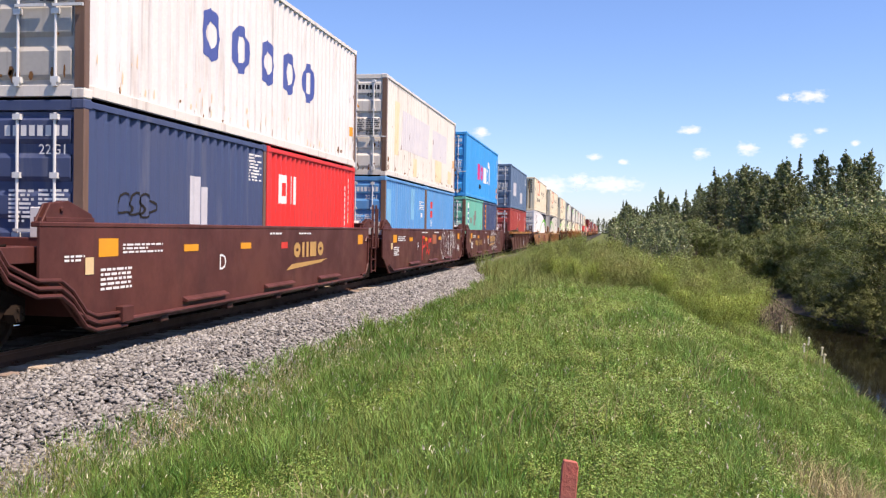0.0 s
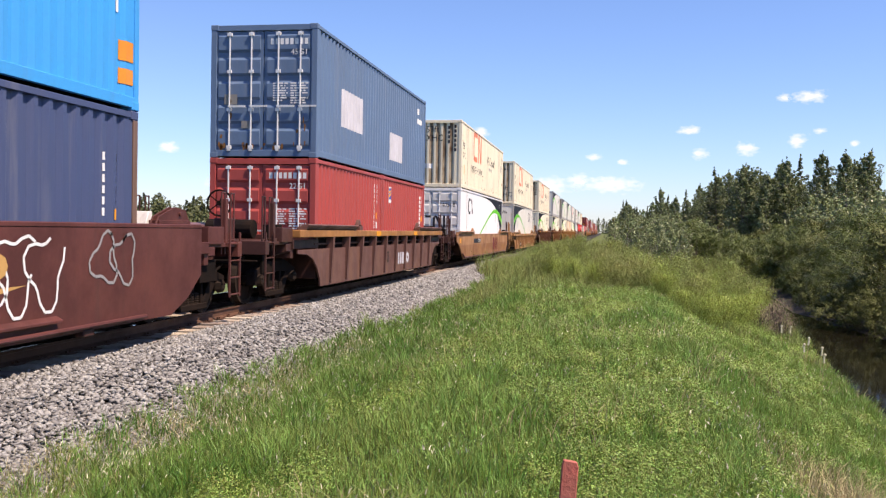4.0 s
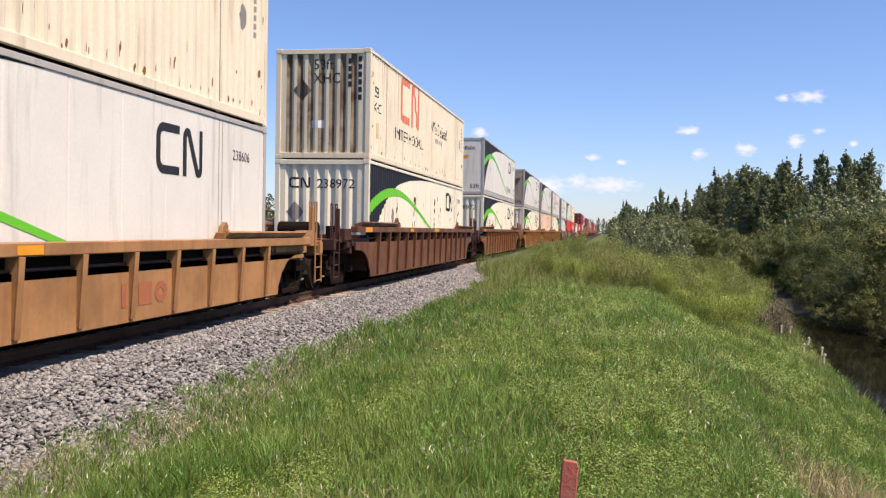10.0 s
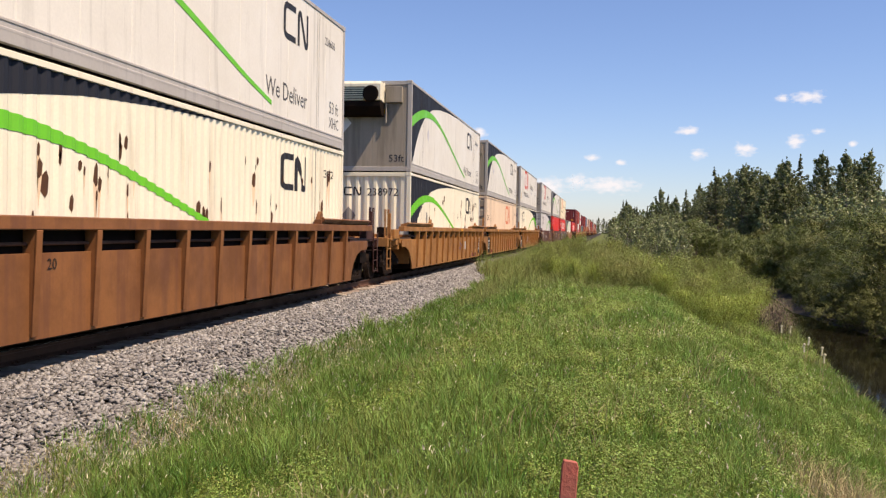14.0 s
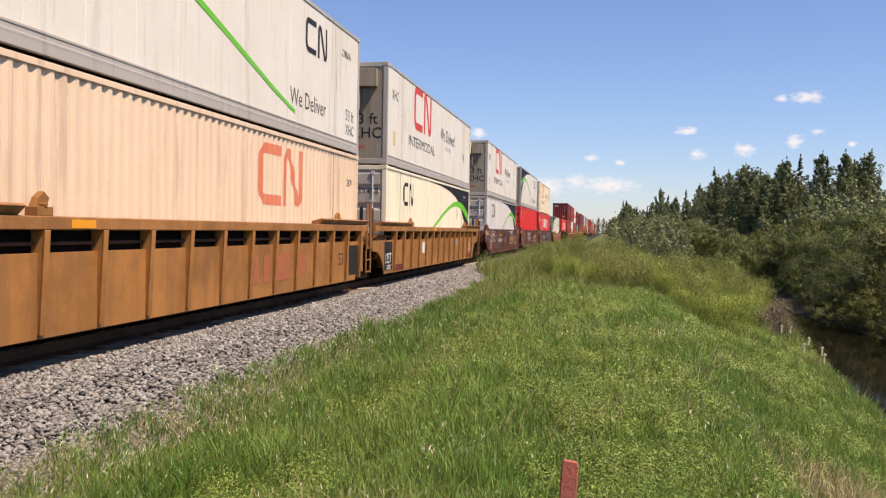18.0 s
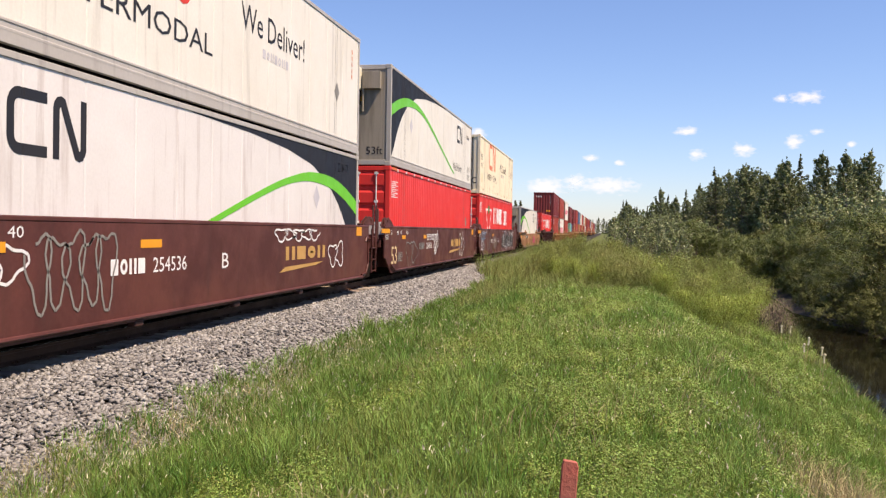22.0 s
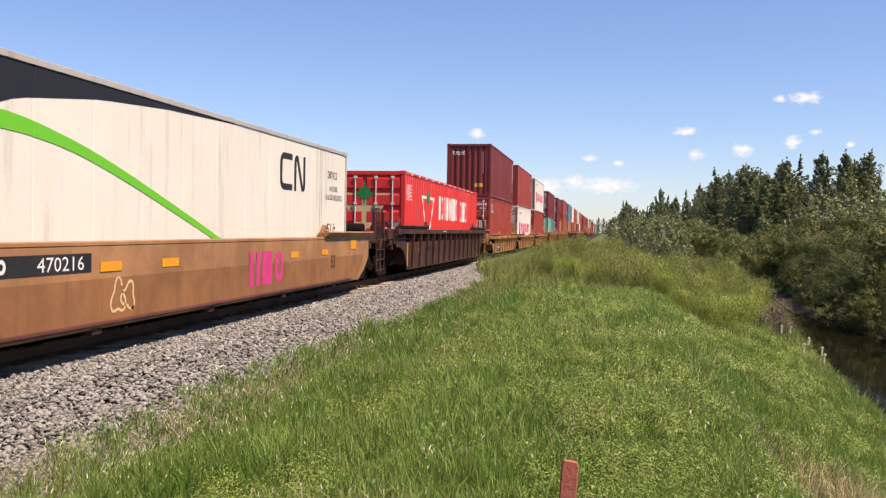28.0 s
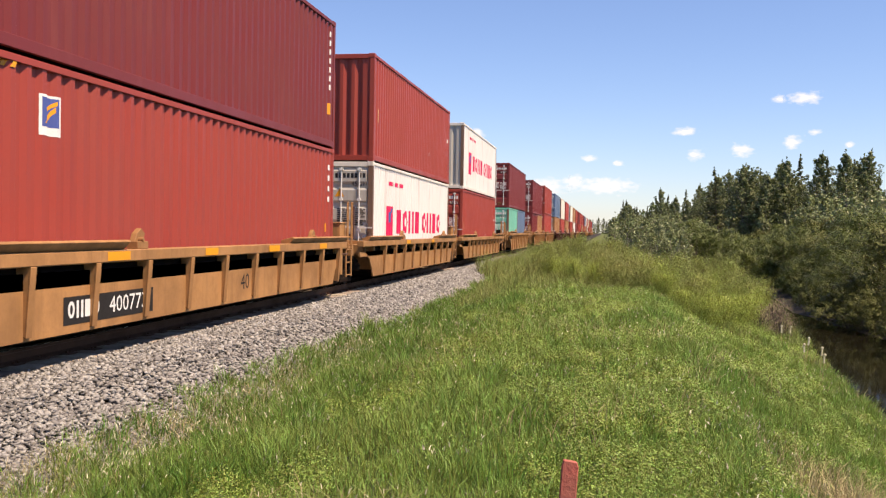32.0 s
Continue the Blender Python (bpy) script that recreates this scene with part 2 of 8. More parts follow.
def build_ground():
    xs = np.unique(np.concatenate([np.linspace(-1500, -60, 14), np.linspace(-60, -6, 19), np.linspace(-6, 30, 91), np.linspace(30, 90, 25), np.linspace(90, 1500, 14)]))
    ys = np.unique(np.concatenate([np.linspace(-400, -20, 10), np.linspace(-20, 80, 167), np.linspace(80, 300, 80), np.linspace(300, 3000, 28)]))
    vs = [(x, y, ground(x, y)) for y in ys for x in xs]
    w = len(xs)
    fs = [(j * w + i, j * w + i + 1, (j + 1) * w + i + 1, (j + 1) * w + i) for j in range(len(ys) - 1) for i in range(w - 1)]
    me = array_mesh("ground", vs, fs, SHADED_SOIL)
    me.polygons.foreach_set("use_smooth", [True] * len(me.polygons))
    me.materials.append(MEADOW)
    for p in me.polygons:
        if p.center.x < -5 or p.center.x > 40 or p.center.y > 125:
            p.material_index = 1
    tagged(new("ground", me), "grassy railway verge sloping to a creek", "ground", kind="structure")


# ---- track ----
def build_track():
    for sx in (-0.7535, 0.7535):
        bm = bmesh.new()
        prof = [(-0.07, -0.17), (0.07, -0.17), (0.07, -0.155), (0.012, -0.125), (0.012, -0.045), (0.036, -0.035), (0.036, -0.006),
                (-0.036, -0.006), (-0.036, -0.035), (-0.012, -0.045), (-0.012, -0.125), (-0.07, -0.155)]
        prism(bm, [(x + sx, z) for x, z in prof], "y", -60, 1200)
        rail = tagged(part("rail", bm, RAIL), "rusty brown steel rail spiked to wooden ties", "rail", "rails of the track", "structure")
        bm = bmesh.new()
        prism(bm, [(sx - 0.034, -0.002), (sx + 0.034, -0.002), (sx + 0.026, 0.0), (sx - 0.026, 0.0)], "y", -60, 1200)
        part("rail_head", bm, SHINE, rail, "shiny worn running surface")
    bed = tagged(new("track_bed"), "grey crushed stone bed under wooden ties", "track bed", kind="structure")
    rng = random.Random(4)
    bm = bmesh.new()
    box(bm, -1.3, 1.3, -0.115, 0.115, -0.35, -0.172)
    tie_me = finish("tie", bm, TIE, 0.012)
    bm = bmesh.new()
    for s in (-0.7535, 0.7535):
        box(bm, s - 0.17, s + 0.17, -0.09, 0.09, -0.175, -0.158)
        for k in (-0.1, 0.1):
            box(bm, s + k - 0.012, s + k + 0.012, -0.05, -0.03, -0.16, -0.13)
            box(bm, s + k - 0.012, s + k + 0.012, 0.03, 0.05, -0.16, -0.13)
    plate_me = finish("tie_plate", bm, RAIL)
    y = 2.0
    while y < 110:
        m = pose(rng.uniform(-0.05, 0.05), y, rng.uniform(-0.012, 0.01), 0, 0, rng.uniform(-1.2, 1.2))
        tie = put("tie", tie_me, bed, m)
        put("tie_plate", plate_me, tie)
        y += 0.5


def build_ballast():
    rng = np.random.default_rng(7)
    n = 120000
    u = rng.random(n)
    y = np.where(np.arange(n) < n - 9000, 5.0 + 75.0 * u ** 1.7, 5.0 - 13.0 * u)
    x = 1.16 + 2.28 * rng.random(n)
    keep = rng.random(n) < np.clip((3.5 - x) / 0.6, 0, 1)
    x, y = x[keep], y[keep]
    n = len(x)
    z = np.interp(x, [1.1, 1.3, 1.5, 2.0, 3.15, 3.6], [-0.225, -0.20, -0.19, -0.225, -0.81, -0.98]) + rng.uniform(-0.012, 0.03, n)
    size = rng.uniform(0.013, 0.034, n) * (1 + np.abs(y) / 80)
    base = np.array([(-1, -1, -1), (1, -1, -1), (1, 1, -1), (-1, 1, -1), (-1, -1, 1), (1, -1, 1), (1, 1, 1), (-1, 1, 1)], float) * 0.62
    v = base[None] * rng.uniform(0.35, 1.3, (n, 8, 3)) * size[:, None, None] * rng.uniform(0.5, 1.75, (n, 1, 3)) * np.array((1.1, 1.1, 0.55))
    a, b = rng.uniform(0, 6.28, n), rng.uniform(-0.8, 0.8, n)
    ca, sa, cb, sb = np.cos(a)[:, None], np.sin(a)[:, None], np.cos(b)[:, None], np.sin(b)[:, None]
    vx, vy, vz = v[..., 0], v[..., 1], v[..., 2]
    vy, vz = vy * cb - vz * sb, vy * sb + vz * cb
    vx, vy = vx * ca - vy * sa, vx * sa + vy * ca
    v = np.stack([vx + x[:, None], vy + y[:, None], vz + z[:, None]], -1).reshape(-1, 3)
    q = np.array([(0, 3, 2, 1), (4, 5, 6, 7), (0, 1, 5, 4), (1, 2, 6, 5), (2, 3, 7, 6), (3, 0, 4, 7)])
    f = (q[None] + 8 * np.arange(n)[:, None, None]).reshape(-1, 4)
    tagged(new("ballast", array_mesh("ballast", v, f, STONE)), "loose grey crushed stones beside the rails", "ballast", kind="stuff")
    # a continuous stone sheet under the loose ones, coloured as shade between them
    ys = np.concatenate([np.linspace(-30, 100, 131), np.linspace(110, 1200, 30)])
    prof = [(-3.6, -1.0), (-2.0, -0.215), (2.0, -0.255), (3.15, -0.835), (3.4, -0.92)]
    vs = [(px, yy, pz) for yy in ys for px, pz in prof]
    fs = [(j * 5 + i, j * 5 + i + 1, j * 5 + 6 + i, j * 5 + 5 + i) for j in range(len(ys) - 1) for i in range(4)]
    tagged(new("ballast_bed", array_mesh("ballast_bed", vs, fs, SHADED_BED)), "packed grey stone under the track", "ballast", kind="structure")


def build_water():
    m = bpy.data.materials.new("creek_water")
    m.use_nodes = True
    n, l = m.node_tree.nodes, m.node_tree.links
    p = n["Principled BSDF"]
    p.inputs["Base Color"].default_value = (0.009, 0.008, 0.005, 1)
    p.inputs["Roughness"].default_value = 0.06
    p.inputs["IOR"].default_value = 1.33
    p.inputs["Specular IOR Level"].default_value = 0.18
    t = n.new("ShaderNodeTexNoise")
    t.inputs["Scale"].default_value = 2.2
    tc = n.new("ShaderNodeTexCoord")
    l.new(tc.outputs["Object"], t.inputs["Vector"])
    b = n.new("ShaderNodeBump")
    b.inputs["Strength"].default_value, b.inputs["Distance"].default_value = 0.08, 0.01
    l.new(t.outputs["Fac"], b.inputs["Height"])
    l.new(b.outputs[0], p.inputs["Normal"])
    ys = np.linspace(-30, 125, 40)
    vs, fs = [], []
    for y in ys:
        vs += [(bank(y) - 0.6, y, WATER), (far_bank(y) + 0.5, y, WATER)]
    fs = [(2 * i, 2 * i + 1, 2 * i + 3, 2 * i + 2) for i in range(len(ys) - 1)]
    tagged(new("water", array_mesh("water", vs, fs, m)), "still dark brown creek water below the bank", "water", kind="structure")


def build_mud():
    ys = np.linspace(-10, 110, 100)
    cols = (-0.7, 0.0, 0.8, 2.0, 3.5)
    vs = [(far_bank(y) + c, y, max(ground(far_bank(y) + c, y), -3.0) + 0.03) for y in ys for c in cols]
    fs = [(j * 5 + i, j * 5 + i + 1, j * 5 + 6 + i, j * 5 + 5 + i) for j in range(len(ys) - 1) for i in range(4)]
    tagged(new("mud_bank", array_mesh("mud_bank", vs, fs, MUD)), "dark wet mud under the willows", "bank", kind="structure")


build_ground()
build_mud()
build_track()
build_ballast()
build_water()

# ---- plants ----
GRASS = leafy("grass_blade", (0.148, 0.259, 0.043), (0.262, 0.330, 0.081), 0.3, 0.6, 0.6, 0.35)
DRY = leafy("dry_grass", (0.478, 0.396, 0.230), (0.368, 0.313, 0.156), 0.3, 0.4)
WEED = leafy("weed_leaf", (0.287, 0.343, 0.075), (0.166, 0.255, 0.051), 0.3, 0.6, 0.6, 0.4)
GLINT = leafy("pale_seed_head", (0.697, 0.654, 0.507), (0.528, 0.496, 0.349), 0.3, 0.3)
SHRUB = leafy("willow_leaf", (0.135, 0.161, 0.043), (0.072, 0.092, 0.027), 0.1, 0.4, 0.35, 0.2)
OLIVE = leafy("olive_willow_leaf", (0.136, 0.146, 0.042), (0.084, 0.093, 0.029), 0.1, 0.45, 0.5, 0.2)
SPRAY = leafy("yellow_green_spray", (0.334, 0.381, 0.077), (0.258, 0.331, 0.072), 0.35, 0.5, 0.9)
TAWNY = leafy("tawny_green_spray", (0.287, 0.276, 0.095), (0.247, 0.300, 0.080), 0.3, 0.5, 0.9)
POPLAR = leafy("poplar_leaf", (0.165, 0.193, 0.069), (0.100, 0.125, 0.044), 0.2, 0.5, 0.25, 0.5)
YOUNG = leafy("young_poplar_leaf", (0.239, 0.273, 0.107), (0.152, 0.184, 0.069), 0.25, 0.5, 0.5, 0.6)
DARKLEAF = leafy("spruce_needles", (0.088, 0.099, 0.040), (0.118, 0.127, 0.050), 0.1, 0.4)
TALL = leafy("tall_green_shoots", (0.200, 0.261, 0.069), (0.320, 0.322, 0.118), 0.35, 0.6)
DEEP = leafy("deep_green_blade", (0.104, 0.189, 0.032), (0.184, 0.265, 0.058), 0.3, 0.6, 0.6, 0.35)
FEATHER = leafy("feathery_willow_leaf", (0.227, 0.276, 0.069), (0.317, 0.317, 0.101), 0.35, 0.55)
PINKISH = leafy("bare_twigs", (0.32, 0.24, 0.18), (0.22, 0.18, 0.12), 0.1, 0.3)
GRID_X, GRID_Y = np.arange(1.5, 20.01, 0.15), np.arange(-8.0, 130.1, 0.4)
GRID_Z = np.array([[ground(a, c) for a in GRID_X] for c in GRID_Y])


def heights(x, y):
    """The ground's height under many places at once."""
    fx, fy = np.clip((x - GRID_X[0]) / 0.15, 0, len(GRID_X) - 1.001), np.clip((y + 8.0) / 0.4, 0, len(GRID_Y) - 1.001)
    i, j = fx.astype(int), fy.astype(int)
    p, q = fx - i, fy - j
    shoulder = np.where(x < 3.4, np.interp(x, [2.0, 3.15, 3.4], [-0.275, -0.835, -0.92]), -9.0)
    z = (GRID_Z[j, i] * (1 - p) + GRID_Z[j, i + 1] * p) * (1 - q) + (GRID_Z[j + 1, i] * (1 - p) + GRID_Z[j + 1, i + 1] * p) * q
    return np.maximum(z, shoulder)


def blades(name, mat, x, y, height, width, lean, seed, label, category="grass", zoff=0.0, turns=None):
    """One mesh of bent blades that stand at the given places."""
    rng = np.random.default_rng(seed)
    n = len(x)
    z = heights(x, y) + zoff * rng.uniform(0.2, 1.4, n)
    h = height * rng.uniform(0.55, 1.3, n)
    turn, bend = rng.uniform(0, 6.283, n), lean * rng.uniform(0.1, 1.0, n)
    if turns is not None:
        turn = turns + rng.normal(0, 0.7, n)
    dx, dy = np.cos(turn), np.sin(turn)
    side = rng.uniform(0, 6.283, n)
    wx, wy = np.cos(side) * width / 2, np.sin(side) * width / 2
    rows = []
    for k, (up, out, w) in enumerate(((-0.05, 0, 1.0), (0.55, 0.3, 0.8), (1.0, 1.0, 0.0))):
        cx, cy, cz = x + dx * bend * h * out, y + dy * bend * h * out, z + h * up * (1 - 0.25 * bend * out)
        if k < 2:
            rows += [np.stack([cx - wx * w, cy - wy * w, cz], -1), np.stack([cx + wx * w, cy + wy * w, cz], -1)]
        else:
            rows.append(np.stack([cx, cy, cz], -1))
    v = np.stack(rows, 1).reshape(-1, 3)
    base = 5 * np.arange(n)[:, None, None]
    f = (np.array([(0, 1, 3), (0, 3, 2), (2, 3, 4)])[None] + base).reshape(-1, 3)
    return tagged(new(name, array_mesh(name, v, f, mat)), label, category, kind="stuff")


def patchy(x, y, size, seed):
    return np.array([noise.noise((a / size, b / size, seed)) for a, b in zip(x, y)])


def scatter(n, y0, y1, power, seed, edge=2.58):
    """Places on the verge, denser towards the near end."""
    rng = np.random.default_rng(seed)
    y = y0 + (y1 - y0) * rng.random(n) ** power
    lo = np.interp(y, [5, 7, 10, 14, 22], [edge + 0.14, edge + 0.12, edge + 0.03, edge + 0.05, edge + 0.22]) + 0.22 * patchy(np.zeros(n), y, 1.2, seed)
    hi = np.array([bank(b) for b in y]) - 0.1
    # only the wedge that opens ahead of the stand
    hi = np.minimum(hi, 8.6 + 0.36 * y)
    lo = np.maximum(lo, 7.0 - 0.80 * y)
    return lo + (hi - lo) * rng.random(n), y


def tufts(x, y, each, spread, seed):
    """Places gathered into tufts round the given ones, the turn in which each blade leans out, and a size for each tuft."""
    rng = np.random.default_rng(seed)
    n = len(x) * each
    a, r = rng.uniform(0, 6.283, n), np.abs(rng.normal(0, 1, n))
    size = np.repeat(rng.uniform(0.55, 1.45, len(x)), each)
    r = r * spread * size
    return np.repeat(x, each) + np.cos(a) * r, np.repeat(y, each) + np.sin(a) * r, a, size


def mounds(name, mat, x, y, radius, height, each, leaf, seed, label):
    """Low leafy weeds: a loose dome of small leaves for each place."""
    rng = np.random.default_rng(seed)
    n = len(x)
    d = rng.normal(size=(n, each, 3))
    d[..., 2] = np.abs(d[..., 2]) + 0.15
    d /= np.linalg.norm(d, axis=2)[..., None]
    lump = 1 + 0.25 * np.sin(7 * d[..., 0] + np.arange(n)[:, None]) * np.cos(6 * d[..., 1] - np.arange(n)[:, None])
    reach = lump * rng.uniform(0.55, 1.08, (n, each))
    p = np.stack([x[:, None] + d[..., 0] * radius[:, None] * reach, y[:, None] + d[..., 1] * radius[:, None] * reach,
                  heights(x, y)[:, None] + 0.03 + d[..., 2] * height[:, None] * reach], -1).reshape(-1, 3)
    size = np.repeat(leaf, each)
    v, f = leaf_cloud(p, (d * 1.2 + np.array([0, 0, 0.5])).reshape(-1, 3), size, seed, 1.7, 0.5)
    tagged(new(name, array_mesh(name, v, f, mat)), label, "weeds", kind="stuff")


def build_grass():
    rng = np.random.default_rng(19)
    x, y = scatter(170000, 3.6, 50, 1.9, 11)
    blades("grass", GRASS, x, y, 0.11 + 0.07 * patchy(x, y, 1.5, 5) + y * 0.002, 0.0045 + y * 0.0004, 0.9, 12, "lush green grass on the railway verge")
    x, y = scatter(15000, 3.6, 50, 1.7, 15)
    tall = np.clip(1.0 + 0.9 * patchy(x, y, 1.6, 6), 0.45, 1.6)
    tx, ty, turns, size = tufts(x, y, 22, 0.05, 16)
    blades("grass_tufts", GRASS, tx, ty, size * np.repeat(tall, 22) * 0.16 + ty * 0.0015, 0.0036 + ty * 0.0004, 0.8, 17, "tufts of lush green grass on the railway verge", turns=turns)
    # deeper green, longer blades beside the stones
    n = 3000
    y = 3.8 + 36 * rng.random(n) ** 1.5
    x = np.interp(y, [5, 7, 10, 14, 22], [2.9, 2.85, 2.68, 2.7, 2.9]) + 2.3 * rng.random(n) + 0.25 * patchy(y * 0, y, 1.0, 71)
    k = x > 6.9 - 0.80 * y
    tx, ty, turns, size = tufts(x[k], y[k], 24, 0.06, 72)
    blades("verge_tufts", DEEP, tx, ty, size * 0.19 + ty * 0.002, 0.005 + ty * 0.0004, 0.7, 73, "deep green long grass beside the stones", turns=turns)
    x, y = scatter(17000, 3.6, 45, 1.6, 21)
    k = patchy(x, y, 2.0, 9) + 0.9 * np.exp(-((x - 4.9) ** 2 / 1.2 + (y - 14.5) ** 2 / 10)) * rng.random(len(x)) > 0.25
    blades("dry_grass", DRY, x[k], y[k], np.full(k.sum(), 0.30), 0.005 + y[k] * 0.0004, 1.0, 22, "straw-coloured dry grass among the green")
    # pale seed heads, thicker beside the stones; loose specks elsewhere paint glints on blades
    x, y = scatter(7000, 3.8, 32, 1.4, 27)
    k = patchy(x, y, 1.1, 33) + 0.35 * (x < 4.4) > 0.05
    blades("seed_grass", GLINT, x[k], y[k], np.full(k.sum(), 0.035), 0.006 + y[k] * 0.0005, 1.6, 28, "pale bent seed heads in the grass", "grass", 0.22)
    y = 4.6 + 12 * rng.random(4200) ** 1.5
    x = np.maximum(np.interp(y, [5, 9], [2.6, 2.85]) + np.abs(rng.normal(0, 0.45, 4200)), 6.9 - 0.80 * y)
    blades("edge_straw", DRY, x, y, np.full(4200, 0.24), 0.0035 + y * 0.0002, 1.2, 36, "thin straw stems at the edge of the stones")
    k = rng.random(4200) < 0.45
    blades("bent_heads", GLINT, x[k] + 0.04, y[k], np.full(k.sum(), 0.05), 0.007, 2.2, 37, "pale bent seed heads at the edge of the stones", "grass", 0.2)
    # weeds: little broad leaves on low mounds
    x, y = scatter(90000, 3.8, 40, 1.6, 31)
    k = (patchy(x, y, 1.3, 14) > 0.0) & (x > 4.4)
    blades("weeds", WEED, x[k], y[k], np.full(k.sum(), 0.017), 0.006 + y[k] * 0.0006, 1.8, 32, "yellow-green leafy weeds in the grass", "weeds", 0.15)
    x, y = scatter(4800, 3.7, 42, 1.45, 34)
    k = (patchy(x, y, 1.7, 14) + 0.5 * patchy(x, y, 0.6, 15) > 0.08) & (x > 4.5)
    x, y = x[k], y[k]
    big = rng.uniform(0.5, 1.3, len(x))
    mounds("weed_mounds", WEED, x, y, 0.20 * big + 0.003 * y, 0.19 * big + 0.002 * y, 320, 0.0072 * (1 + y / 12), 35, "yellow-green leafy weeds growing in low mounds")
    # tall shoots further along
    rng = np.random.default_rng(41)
    n = 150000
    y = 15 + 62 * rng.random(n) ** 1.1
    x = 2.6 + rng.random(n) * (np.array([bank(b) for b in y]) - 2.8)
    k = (patchy(x, y, 2.5, 44) + (y - 25) / 12 > 0) & ((x > 3.6) | (y > 40))
    x, y = x[k], y[k]
    n = 22000
    y2 = 38 + 90 * rng.random(n) ** 1.3
    x2 = rng.uniform(2.2, 4.8, n)
    x, y = np.concatenate([x, x2]), np.concatenate([y, y2])
    ramp = np.clip((y - 14) / 22, 0.3, 1.0)
    clump = patchy(x, y, 1.4, 47)
    blades("tall_grass", TALL, x, y, ramp * (0.62 + 0.75 * clump + 0.2 * (x < 4.8)), 0.007 + y * 0.00022, 0.95, 42, "tall pale green grass and shoots along the track")
    # round the stand and behind it
    y = rng.uniform(-7.5, 5.0, 120000)
    x = 2.7 + rng.random(120000) * (np.array([bank(b) for b in y]) - 2.9)
    blades("near_grass", GRASS, x, y, np.full(120000, 0.20), 0.011, 0.9, 58, "green grass round the stand")
    # a straw tuft at the foot of the bank
    rng = np.random.default_rng(52)
    x, y = rng.normal(9.8, 0.30, 1300), rng.normal(9.2, 0.55, 1300)
    blades("straw_tuft", DRY, x, y, np.full(1300, 0.40), 0.007, 1.3, 53, "pale straw tuft on the bank")


def leaf_cloud(points, outward, size, seed, aspect=1.5, jitter=0.45):
    """Arrays of small pointed leaves at the given points; they mostly face outward and up."""
    rng = np.random.default_rng(seed)
    n = len(points)
    if outward is None:
        nrm = rng.normal(size=(n, 3))
    else:
        o = np.asarray(outward)
        nrm = o / (np.linalg.norm(o, axis=1)[:, None] + 1e-6) + jitter * rng.normal(size=(n, 3)) + np.array([0, 0, 0.25])
    nrm /= np.linalg.norm(nrm, axis=1)[:, None] + 1e-6
    a = np.cross(nrm, rng.normal(size=(n, 3)))
    a /= np.linalg.norm(a, axis=1)[:, None] + 1e-6
    b = np.cross(nrm, a)
    s = (size * rng.uniform(0.6, 1.3, n))[:, None]
    p = np.asarray(points)
    v = np.stack([p - a * s * aspect * 0.5, p + b * s * 0.5, p + a * s * aspect * 0.5, p - b * s * 0.5], 1).reshape(-1, 3)
    f = np.arange(4 * n).reshape(-1, 4)
    return v, f


def wood_mesh(name, segs, mat, sides=6):
    bm = bmesh.new()
    for a, b, r1, r2 in segs:
        rod(bm, a, b, r1, sides, r2)
    return finish(name, bm, mat)


